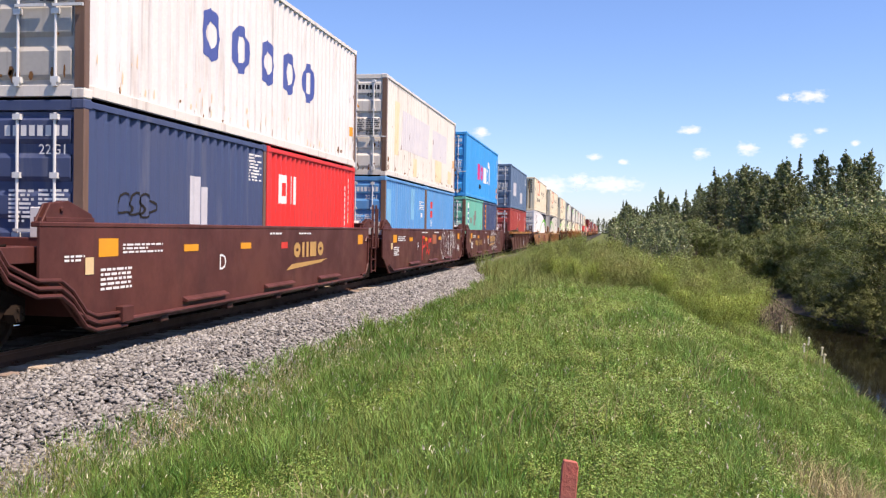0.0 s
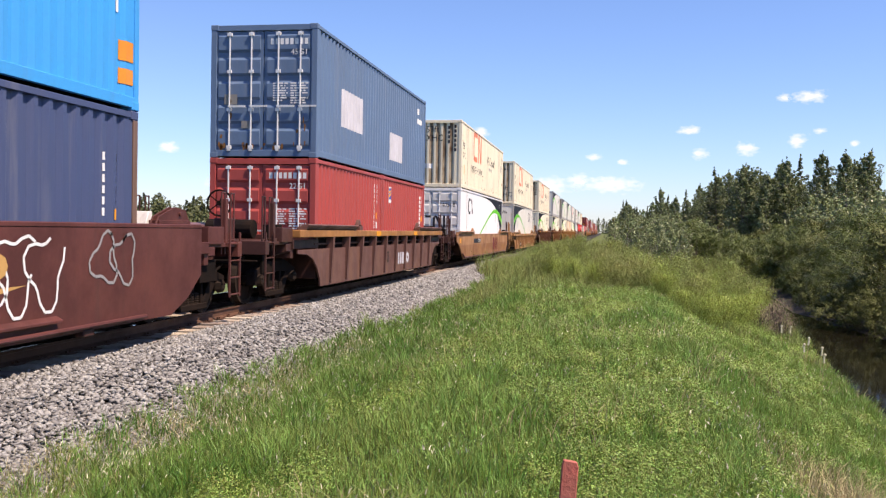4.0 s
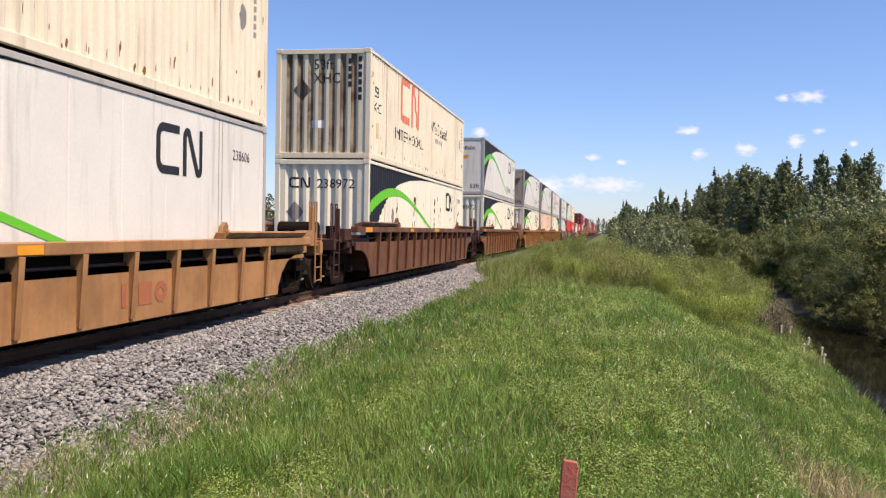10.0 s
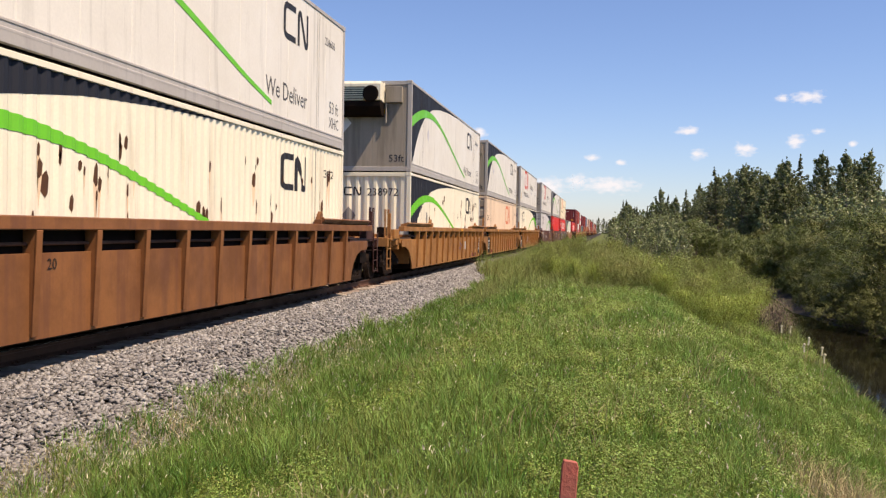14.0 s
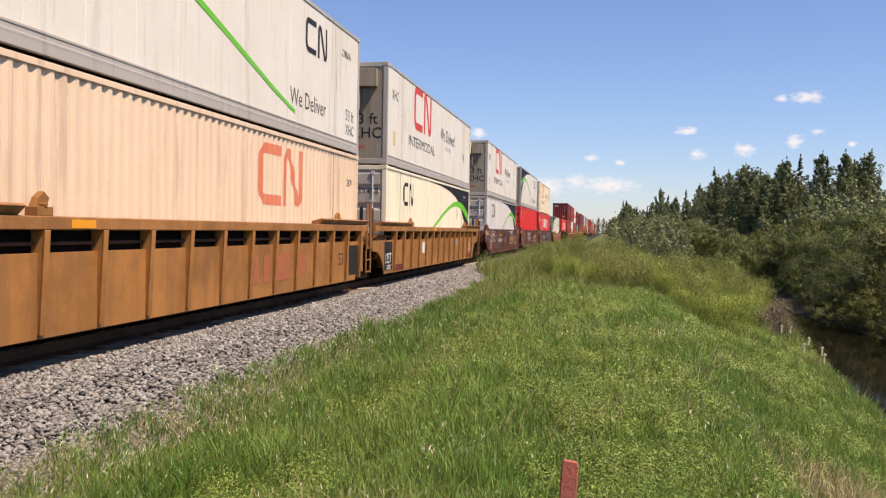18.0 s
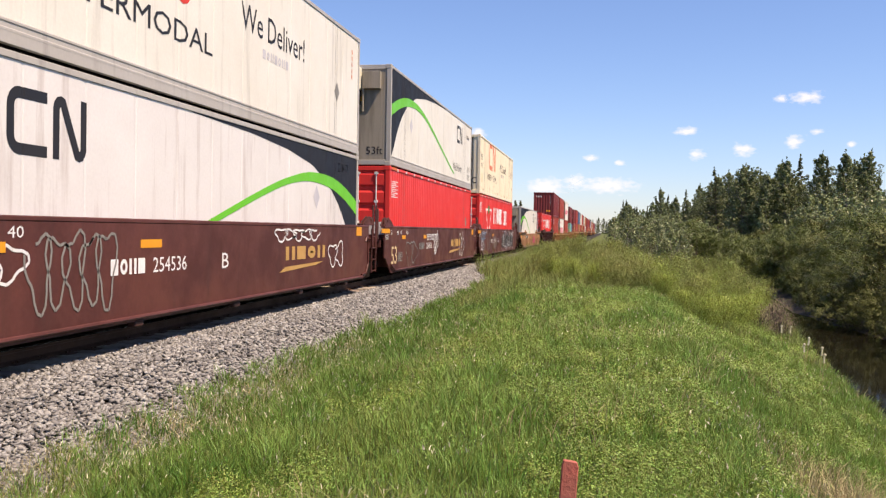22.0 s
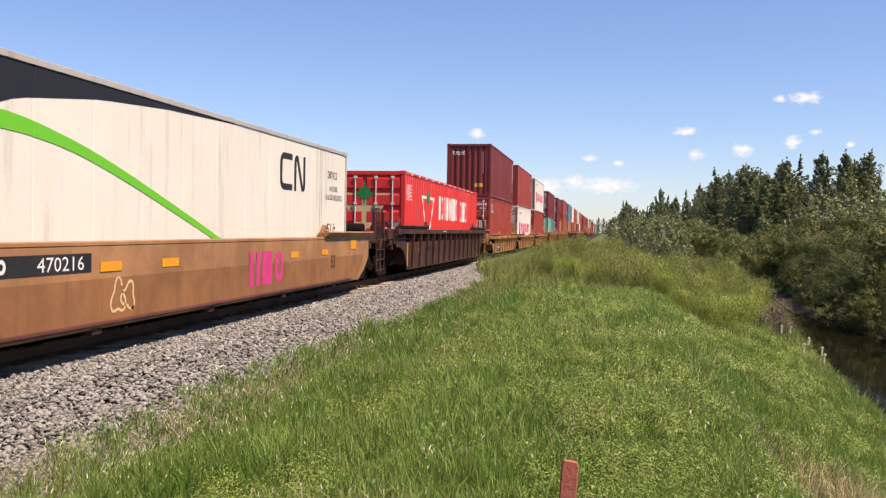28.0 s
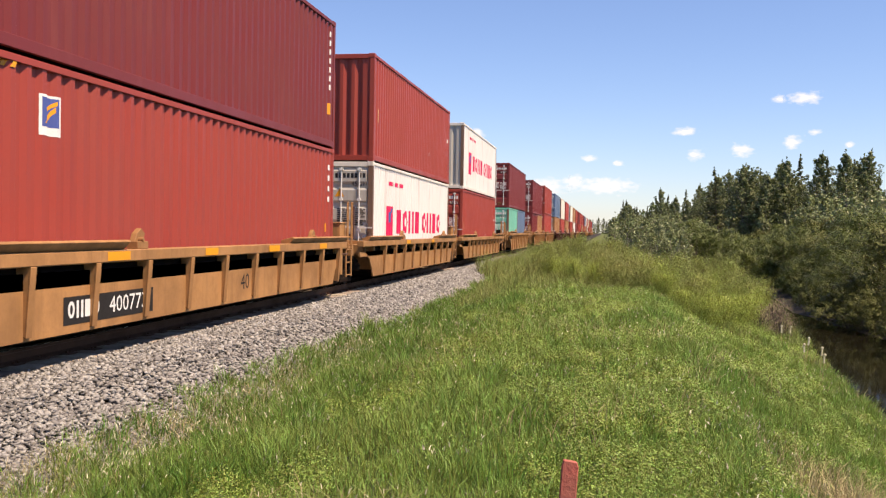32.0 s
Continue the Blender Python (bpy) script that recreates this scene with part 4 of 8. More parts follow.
def badge(u, z, h):
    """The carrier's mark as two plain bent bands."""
    t = h * 0.17
    w, r = h * 0.98, h * 0.2
    lo, hi, left = z + t / 2, z + h - t / 2, u + t / 2
    c = [(u + w, lo)] + arc(left + r, lo + r, r, 270, 180) + arc(left + r, hi - r, r, 180, 90) + [(u + w, hi)]
    x0, x1, q = u + w * 1.16 + t / 2, u + w * 2.12 - t / 2, h * 0.12
    n = [(x0, z)] + arc(x0 + q, hi - q, q, 180, 60, 4) + arc(x1 - q, lo + q, q, 240, 360, 4) + [(x1, z + h)]
    return ribbon(c, t) + ribbon(n, t)


def stencil(u, z, w, h, seed=1):
    """Lines of small print as bars."""
    rng = random.Random(seed)
    out = []
    rows = max(1, round(h / 0.055))
    for r in range(rows):
        x = u
        end = u + w * (1.0 if r % 2 == 0 else rng.uniform(0.6, 1.0))
        while x < end - 0.02:
            k = min(rng.uniform(0.05, 0.18), end - x)
            out.append(bar(x, z + h - (r + 0.75) * h / rows, k, h / rows * 0.55))
            x += k + 0.03
    return out


def scrawl(u, z, w, h, seed, thick=0.035, loops=5):
    """Sprayed loops with no letters in them."""
    rng = random.Random(seed)
    out = []
    for k in range(loops):
        cx, cw = u + w * (k + 0.5) / loops, w / loops * 0.62
        a0, turn = rng.uniform(0, 6.28), rng.uniform(0.75, 1.15)
        ph, top = rng.uniform(0, 6.28), h * rng.uniform(0.38, 0.5)
        pts = []
        for i in range(19):
            a = a0 + 6.283 * turn * i / 18
            r = 1.0 + 0.28 * math.sin(3 * a + ph)
            pts.append((cx + cw * r * math.cos(a), z + h / 2 + top * r * math.sin(a)))
        for p, q in zip(pts, pts[1:]):
            dx, dy = q[0] - p[0], q[1] - p[1]
            n = math.hypot(dx, dy) + 1e-6
            ox, oy = -dy / n * thick / 2, dx / n * thick / 2
            out.append([(p[0] - ox, p[1] - oy), (q[0] - ox, q[1] - oy), (q[0] + ox, q[1] + oy), (p[0] + ox, p[1] + oy)])
    return out


def drips(u, z, w, h, seed):
    rng = random.Random(seed)
    return [bar(u + w * rng.random(), z + h * rng.uniform(0, 0.5), rng.uniform(0.04, 0.12), h * rng.uniform(0.3, 0.5)) for _ in range(16)]


def blocks(u, z, count, w, h, gap, seed=0):
    """A row of plain upright shapes in place of a brand's letters."""
    rng = random.Random(seed)
    out = []
    for i in range(count):
        x = u + i * (w + gap)
        k = (i + seed) % 3
        t = w * 0.34
        if k == 0:
            out += ring(x, z, w, h, t * 0.85, 0.0, 10)
        elif k == 1:
            out += [bar(x, z, t, h), bar(x + w - t, z, t, h)]
        else:
            out += [bar(x, z, w, h)]
    return out


FONT = {}


def text(string, u, z, h, squeeze=1.0):
    """Readable words and numbers in the built-in font, as triangles on a wall; h is the height of a capital."""
    if string not in FONT:
        cu = bpy.data.curves.new("text", "FONT")
        cu.body, cu.size = string, 1.0
        cu.resolution_u = 2
        ob = new("text", cu)
        me = bpy.data.meshes.new_from_object(ob.evaluated_get(bpy.context.evaluated_depsgraph_get()))
        me.calc_loop_triangles()
        FONT[string] = [[(me.vertices[i].co.x, me.vertices[i].co.y) for i in t.vertices] for t in me.loop_triangles]
        bpy.data.objects.remove(ob)
        bpy.data.curves.remove(cu)
        bpy.data.meshes.remove(me)
    s = h / 0.69
    return [[(u + x * s * squeeze, z + y * s) for x, y in tri] for tri in FONT[string]]


def fitted(string, u, z, w, h):
    """Words stretched to a width."""
    polys = text(string, 0.0, z, h)
    wide = max(p[0] for q in polys for p in q)
    return [[(u + x * w / wide, y) for x, y in q] for q in polys]


def band(us, zs, widths):
    out = []
    for i in range(len(us) - 1):
        out.append([(us[i], zs[i] - widths[i] / 2), (us[i + 1], zs[i + 1] - widths[i + 1] / 2),
                    (us[i + 1], zs[i + 1] + widths[i + 1] / 2), (us[i], zs[i] + widths[i] / 2)])
    return out


def swoosh(length, height, flip):
    """A dark corner, its round edge, and a green band that rises and runs out."""
    us = np.linspace(0.03, 11.4, 34)
    zs = np.interp(us, [0, 1.2, 3.2, 4.6, 6.1, 9.1, 11.2], [1.55, 2.0, 2.22, 2.12, 1.82, 1.05, 0.48])
    zs = np.convolve(np.pad(zs, 3, mode="reflect", reflect_type="odd"), np.ones(7) / 7, mode="valid")
    ws = np.interp(us, [0, 2, 5, 11.4], [0.34, 0.27, 0.14, 0.08])
    green = band(us, zs, ws)
    dark = []
    du = np.linspace(0.03, 9.4, 36)
    dz = np.interp(du, [0.03, 0.5, 0.9, 1.5, 2.4, 3.6, 5.2, 7.0, 9.4], [0.12, 0.55, 1.05, 1.55, 2.05, 2.42, 2.62, 2.73, height - 0.1])
    for i in range(len(du) - 1):
        dark.append([(du[i], dz[i]), (du[i + 1], dz[i + 1]), (du[i + 1], height - 0.09), (du[i], height - 0.09)])
    if flip:
        green = [[(length - u, z) for u, z in p][::-1] for p in green]
        dark = [[(length - u, z) for u, z in p][::-1] for p in dark]
    return green, dark


# ---- the train: containers ----
def castings(length, height, half):
    out = []
    for x in (-half, half):
        for y in (0, length):
            for z in (0, height):
                out.append((x, y, z))
    return out


MESH = {}


def shared(key, make):
    if key not in MESH:
        MESH[key] = make()
    return MESH[key]


def frame_mesh(length, height, half, mat, posts40):
    bm = bmesh.new()
    for x in (-1, 1):
        for y0, y1 in ((0.0, 0.11), (length - 0.11, length)):
            box(bm, min(x * half, x * (half - 0.13)), max(x * half, x * (half - 0.13)), y0, y1, 0.0, height)
        for z0, z1 in ((0.03, 0.17), (height - 0.09, height - 0.01)):
            box(bm, min(x * half, x * (half - 0.07)), max(x * half, x * (half - 0.07)), 0.1, length - 0.1, z0, z1)
        if posts40:
            for y in (1.98, length - 1.98):
                box(bm, min(x * (half - 0.05), x * (half - 0.09)), max(x * (half - 0.05), x * (half - 0.09)), y - 0.055, y + 0.055, 0.02, height - 0.004)
    for y0, y1 in ((0.0, 0.09), (length - 0.09, length)):
        for z0, z1 in ((0.02, 0.16), (height - 0.13, height - 0.006)):
            box(bm, -half + 0.1, half - 0.1, y0, y1, z0, z1)
    return finish("frame", bm, mat, 0.006)


def rail_mesh(length, half, s):
    """The deep lower rail of a smooth container, with lips along it."""
    bm = bmesh.new()
    prism(bm, [(s * (half - 0.05), 0.16), (s * (half + 0.002), 0.16), (s * (half + 0.002), 0.19), (s * (half - 0.008), 0.20), (s * (half - 0.008), 0.25),
               (s * (half + 0.002), 0.26), (s * (half + 0.002), 0.285), (s * (half - 0.012), 0.30), (s * (half - 0.05), 0.30)], "y", 0.12, length - 0.12)
    return finish("bottom_rail", bm, PAINT["railgrey"])


def casting_mesh(mat):
    bm = bmesh.new()
    box(bm, -0.09, 0.09, -0.09, 0.09, -0.06, 0.06)
    return finish("corner_casting", bm, mat, 0.012)


def door_mesh(width, height, mat):
    """One steel door leaf with pressed panels, its outer face towards -y."""
    bm = bmesh.new()
    box(bm, 0.0, width, 0.02, 0.06, 0.0, height)
    n = 5
    for i in range(n):
        z0, z1 = height * i / n + 0.06, height * (i + 1) / n - 0.05
        prism(bm, [(0.02, z0), (0.02, z1), (-0.015, z1 - 0.06), (-0.015, z0 + 0.06)], "x", 0.07, width - 0.07)
    return finish("door", bm, mat, 0.004)


def lock_rod_mesh(height):
    bm = bmesh.new()
    rod(bm, (0, 0, 0.02), (0, 0, height - 0.02), 0.019, 8)
    for z in (0.06, height * 0.34, height * 0.66, height - 0.07):
        box(bm, -0.05, 0.05, -0.028, 0.05, z - 0.035, z + 0.035)
    box(bm, -0.03, 0.03, -0.03, 0.05, -0.02, 0.05)
    box(bm, -0.02, 0.38, -0.045, -0.02, height * 0.36, height * 0.36 + 0.035)
    return finish("lock_rod", bm, GALV)


def side_place(half):
    return lambda u, d, z: (half - 0.018 - d, u, z)


def end_place(half, y=0.022):
    return lambda u, d, z: (u - half, y + d, z)


def container(length, height, style, colour, end="front", name="shipping_container", label="", end_colour=None, group="containers on the train"):
    """A steel box with posts, rails, wavy walls, a roof and an end wall or doors. Its origin is the near end of its floor."""
    half = HALF53 if length > 15 else HALF40
    if length < 7:
        half = HALF40
    mat = PAINT[colour]
    end_colour = end_colour or {"pale": "doorgrey" if end == "doors" else "pale", "cleanwhite": "grey", "peach": "grime", "white": "doorgrey"}.get(colour) or ("grime" if end == "reefer" else None)
    emat = PAINT[end_colour or colour]
    fmat = PAINT[{"white": "oldwhite"}.get(colour, colour) if length < 13 else colour]
    if style == "smooth":
        fmat = PAINT["railgrey"]
    key = (length, height, style, colour)
    th = new(name)
    tagged(th, label, "container", group)
    posts = length > 15
    put("frame", shared(("frame", *key), lambda: frame_mesh(length, height, half, fmat, posts)), th)
    if colour in ("white", "oldwhite", "navy", "blue", "mint") and length < 13:
        def post_make():
            bm = bmesh.new()
            box(bm, -0.068, 0.068, -0.058, 0.058, 0.12, height - 0.11)
            return finish("corner_post", bm, PAINT["post"], 0.006)
        for x in (-half + 0.066, half - 0.066):
            for y in (0.055, length - 0.055):
                put("corner_post", shared(("wpost", height), post_make), th, pose(x, y, 0), "rusty brown corner post")
    cm = shared(("cast", fmat.name), lambda: casting_mesh(fmat))
    for x, y, z in castings(length, height, half):
        sx, sy = (1 if x < 0 else -1), (1 if y == 0 else -1)
        put("corner_casting", cm, th, pose(x + sx * 0.083, y + sy * 0.083, z + (0.056 if z == 0 else -0.052)))
    sec = ribs_of(length - 0.2, style)
    sec = [(u + 0.1, d) for u, d in sec]
    for s, nm in ((1, "side_wall"), (-1, "side_wall")):
        put(nm, shared(("side", s, *key), lambda: finish("side_wall", sheet(sec, 0.12, height - 0.06, lambda u, d, z: (s * (half - 0.018 - d), u, z)), mat)), th)

    def roof_make():
        bm = bmesh.new()
        box(bm, -half + 0.03, half - 0.03, 0.05, length - 0.05, height - 0.05, height - 0.03)
        return finish("roof", bm, mat)

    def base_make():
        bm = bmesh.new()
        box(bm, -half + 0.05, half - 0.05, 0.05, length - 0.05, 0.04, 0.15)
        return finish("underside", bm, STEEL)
    if style == "smooth":
        for x in (-1, 1):
            put("bottom_rail", shared(("brail", length, x), lambda: rail_mesh(length, half, x)), th, None, "grey ribbed aluminium bottom rail")
    put("roof", shared(("roof", *key), roof_make), th)
    put("underside", shared(("base", length), base_make), th)
    esec = [(u + 0.1, d) for u, d in ribs_of(2 * half - 0.2, "end")]

    def end_wall(at, sgn, which):
        return finish("end_wall", sheet(which, 0.12, height - 0.1, lambda u, d, z: (u - half, at + sgn * d, z)), emat)
    put("end_wall", shared(("far", end_colour, *key), lambda: end_wall(length - 0.03, -1, esec)), th)
    if end == "front":
        put("end_wall", shared(("near", end_colour, *key), lambda: grooved(end_wall(0.03, 1, esec), esec) if colour == "cream" else end_wall(0.03, 1, esec)), th)
    elif end == "flat":
        fsec = [(u + 0.1, d * 0.4) for u, d in ribs_of(2 * half - 0.2, "smooth")]
        put("end_wall", shared(("flat", end_colour, *key), lambda: end_wall(0.02, 1, fsec)), th)
    elif end == "reefer":
        fsec = [(u + 0.1, d * 0.4) for u, d in ribs_of(2 * half - 0.2, "smooth")]
        put("end_wall", shared(("flat", end_colour, *key), lambda: end_wall(0.02, 1, fsec)), th)
        unit = put("cooling_unit", shared("cooler", cooler_mesh), th, pose(0, 0.02, height * 0.60), "cream refrigeration unit with dark louvres")
        put("cooler_base", shared("cooler_base", cooler_base_mesh), unit, pose(0, 0, 0), "black underside of the refrigeration unit")
        put("control_box", shared("control", control_box_mesh), unit)
        for q in range(6):
            put("louvre", shared("louvre", louvre_mesh), unit, pose(0, -0.625, 0.52 + q * 0.07))
        put("fan_grille", shared("grille", grille_mesh), th, pose(0.1, -0.64, height * 0.83))
    elif end == "doors":
        dw = half - 0.105
        dm = shared(("door", height, half, end_colour or colour), lambda: door_mesh(dw - 0.01, height - 0.3, emat))
        rm = shared(("lock", height), lambda: lock_rod_mesh(height - 0.3))
        for x in (-dw, 0.005):
            d = put("door", dm, th, pose(x, 0.02, 0.16))
            for k in (0.3, 0.75):
                put("lock_rod", rm, d, pose(dw * k, -0.03, 0))
    th["half"] = half
    th["side"] = 0
    return th, half, sec, esec


def cooler_mesh():
    bm = bmesh.new()
    prism(bm, [(0.0, 0.42), (-0.62, 0.46), (-0.62, 0.98), (-0.56, 1.06), (0.0, 1.06)], "x", -1.15, 0.42)
    return finish("cooling_unit", bm, PAINT["pale"], 0.012)


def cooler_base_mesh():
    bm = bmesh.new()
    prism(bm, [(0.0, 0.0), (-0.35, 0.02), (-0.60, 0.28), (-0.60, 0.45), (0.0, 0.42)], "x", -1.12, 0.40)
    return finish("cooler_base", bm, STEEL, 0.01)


def louvre_mesh():
    bm = bmesh.new()
    box(bm, -1.0, -0.1, -0.015, 0.015, -0.012, 0.012)
    return finish("louvre", bm, STEEL)


def control_box_mesh():
    bm = bmesh.new()
    box(bm, 0.5, 1.0, -0.16, 0.0, 0.45, 0.95)
    rod(bm, (0.48, -0.1, -0.2), (0.48, -0.1, 0.9), 0.03)
    return finish("control_box", bm, PAINT["grime"], 0.008)


def grille_mesh():
    bm = bmesh.new()
    bmesh.ops.create_cone(bm, cap_ends=True, segments=20, radius1=0.26, radius2=0.24, depth=0.05, matrix=pose(0, 0, 0, 90))
    for i in range(6):
        box(bm, -0.22, 0.22, -0.035, -0.025, -0.2 + i * 0.075, -0.18 + i * 0.075)
    return finish("fan_grille", bm, STEEL)


# ---- the train: cars ----
def side_plate(length, top, low, mat, ribbed, s, ends=("own", "own")):
    """The side of the well: a deep plate cut back over the bogies."""
    bm = bmesh.new()
    if ribbed:
        x0, x1, t = 1.41, 1.447, top - 0.40
        arch = [(-1.75, 0.92), (-1.2, 0.90), (-0.8, 0.80), (-0.5, 0.60), (-0.32, 0.36), (-0.28, low)]
    else:
        x0, x1, t = 1.44, 1.477, top - 0.06
        arch = [(-1.95, 0.95), (-1.45, 0.86), (-0.85, 0.56), (-0.25, low)]
    near = [(-1.95 if not ribbed else -1.75, t)] + arch
    far = [(length - y, z) for y, z in near]
    if ribbed and ends[0] != "own":
        near = [(-2.05, t), (-2.05, 0.86), (-1.5, 0.82), (-1.1, 0.66), (-0.86, 0.42), (-0.72, low)]
    if ribbed and ends[1] != "own":
        far = [(length + 0.06, t), (length + 0.02, 0.86), (length - 0.25, 0.74), (length - 0.52, 0.5), (length - 0.7, low)]
    if not ribbed:
        far = [(length + 1.45, t), (length + 1.45, 0.72), (length + 1.0, 0.40), (length + 0.5, low)]
        if ends[0] != "own":
            near = [(-1.25, t), (-1.25, 0.66), (-1.1, 0.62), (-0.45, low)]
        elif mat == PAINT["carbrown"] and length < 13:
            near = [(-1.25, t), (-1.25, 0.86), (-0.97, 0.72), (-0.42, 0.26), (-0.25, low)]
        if ends[1] != "own":
            far = [(length + 0.45, t), (length + 0.47, 0.62), (length + 0.34, 0.34), (length + 0.1, low + 0.03), (length - 0.2, low)]
    prism(bm, near + far[::-1], "x", min(s * x0, s * x1), max(s * x0, s * x1))
    return finish("side_plate", bm, mat, 0.003)


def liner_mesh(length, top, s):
    """The inner wall behind the slot, coloured black as the shade under the top chord."""
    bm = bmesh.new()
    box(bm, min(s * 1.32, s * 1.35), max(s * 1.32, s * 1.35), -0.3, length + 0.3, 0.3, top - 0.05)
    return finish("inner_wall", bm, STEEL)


def chord_mesh(length, top, depth, mat, s, out=1.53, short=(1.9, 1.9)):
    bm = bmesh.new()
    box(bm, min(s * 1.36, s * out), max(s * 1.36, s * out), -short[0], length + short[1], top - depth, top)
    return finish("top_chord", bm, mat, 0.012)


def guide_mesh(mat, s):
    """A slanted steel plate that guides a load into the well."""
    bm = bmesh.new()
    prism(bm, [(s * 1.33, 0.0), (s * 1.50, 0.0), (s * 1.60, 0.10), (s * 1.56, 0.125), (s * 1.33, 0.06)], "y", -1.5, 2.3)
    return finish("guide_plate", bm, mat, 0.006)


def horn_mesh(mat, s):
    """A short sloped knee on top of a car's end that steers a load into the well."""
    bm = bmesh.new()
    for x in (1.33, 1.41):
        prism(bm, [(-1.05, 0.0), (0.0, 0.0), (-0.08, 0.10), (-0.55, 0.24), (-0.9, 0.2)], "x", min(s * x, s * (x + 0.025)), max(s * x, s * (x + 0.025)))
    box(bm, min(s * 1.30, s * 1.46), max(s * 1.30, s * 1.46), -1.0, -0.05, 0.0, 0.05)
    rod(bm, (s * 1.3, -0.7, 0.14), (s * 1.46, -0.7, 0.14), 0.03)
    return finish("guide_horn", bm, mat, 0.005)


def load_guide_mesh():
    """A bent white plate at the end of the well."""
    bm = bmesh.new()
    prism(bm, [(-0.05, 0.0), (0.22, 0.0), (0.05, 0.36), (-0.05, 0.36)], "x", -0.24, 0.24)
    return finish("load_guide", bm, PAINT["white"], 0.008)


def hose_mesh():
    """Air pipes that bend down over the end of a side."""
    bm = bmesh.new()
    for k, x in enumerate((1.50, 1.44)):
        pts = [(-0.05, 1.12), (-0.12, 1.22), (-0.25, 1.22), (-0.32, 1.10), (-0.30, 0.55), (-0.12, 0.34), (0.3, 0.30 - 0.06 * k)]
        for a, c in zip(pts, pts[1:]):
            rod(bm, (x, a[0], a[1] - 0.05 * k), (x, c[0], c[1] - 0.05 * k), 0.026, 7)
    return finish("air_hose", bm, PAINT["carbrown"])


def bend_pipe_mesh(k):
    """One of the air pipes that run down the sloped end of a side and on along its foot."""
    bm = bmesh.new()
    x = 1.52
    drop = 0.085 * k
    pts = [(-2.1, 1.30 - drop), (-1.85, 1.02 - drop), (-1.35, 0.84 - drop), (-0.92, 0.82 - drop), (-0.70, 0.70 - drop), (-0.42, 0.44 - drop), (-0.2, 0.37 - drop), (0.5, 0.36 - drop)]
    for a, c in zip(pts, pts[1:]):
        rod(bm, (x, *a), (x, *c), 0.026, 7)
        bmesh.ops.create_icosphere(bm, subdivisions=1, radius=0.027, matrix=pose(x, *c))
    return finish("bent_pipe", bm, PAINT["carbrown"])


def pipe_block_mesh():
    bm = bmesh.new()
    box(bm, 1.47, 1.58, -0.13, 0.13, 0.0, 0.2)
    return finish("pipe_block", bm, PAINT["carbrown"], 0.01)


def ledge_mesh():
    """A folded strip along the foot of a side."""
    bm = bmesh.new()
    prism(bm, [(1.47, 0.0), (1.56, 0.0), (1.56, 0.03), (1.47, 0.075)], "y", -0.75, 0.75)
    return finish("foot_ledge", bm, PAINT["carbrown"], 0.004)


def lock_mesh(mat, s):
    """A hinged lug that holds the corner of a load."""
    bm = bmesh.new()
    box(bm, min(s * 1.36, s * 1.52), max(s * 1.36, s * 1.52), -0.14, 0.14, 0.0, 0.10)
    prism(bm, [(-0.12, 0.08), (0.10, 0.08), (0.16, 0.2), (0.06, 0.27), (-0.05, 0.2)], "x", min(s * 1.38, s * 1.46), max(s * 1.38, s * 1.46))
    rod(bm, (s * 1.35, 0, 0.12), (s * 1.53, 0, 0.12), 0.03)
    return finish("lock_lug", bm, mat, 0.006)


def sill_mesh(length, low, mat, s):
    bm = bmesh.new()
    box(bm, min(s * 1.1, s * 1.405), max(s * 1.1, s * 1.405), 0.2, length - 0.2, low - 0.02, low + 0.06)
    return finish("bottom_sill", bm, STEEL, 0.01)


def bracket_mesh(mat, s):
    bm = bmesh.new()
    box(bm, min(s * 1.36, s * 1.49), max(s * 1.36, s * 1.49), -0.11, 0.11, 0.0, 0.09)
    return finish("foot_bracket", bm, PAINT["darkbrown"], 0.015)


def pipe_mesh(length, s):
    """The air pipe along the foot of the side, bent up over the bogie."""
    bm = bmesh.new()
    pts = [(-0.6, 0.44), (-0.1, 0.27), (length * 0.5, 0.26), (length - 0.3, 0.26)]
    for (a, b), (c, d) in zip(pts, pts[1:]):
        rod(bm, (s * 1.515, a, b), (s * 1.515, c, d), 0.028, 7)
    return finish("air_pipe", bm, PAINT["carbrown"])


def slot_rod_mesh(length, s):
    bm = bmesh.new()
    rod(bm, (s * 1.40, -0.6, -0.30), (s * 1.40, length + 0.6, -0.30), 0.022, 7)
    return finish("slot_rod", bm, RAIL)


def rib_mesh(top, low, mat, s):
    bm = bmesh.new()
    for y in (-0.045, 0.02):
        prism(bm, [(1.36 * s, low + 0.05), (1.485 * s, low + 0.05), (1.535 * s, top - 0.15), (1.36 * s, top - 0.15)], "y", y, y + 0.025)
    prism(bm, [(1.47 * s, low + 0.04), (1.49 * s, low + 0.04), (1.545 * s, top - 0.15), (1.52 * s, top - 0.15)], "y", -0.05, 0.05)
    return finish("rib", bm, mat, 0.006)


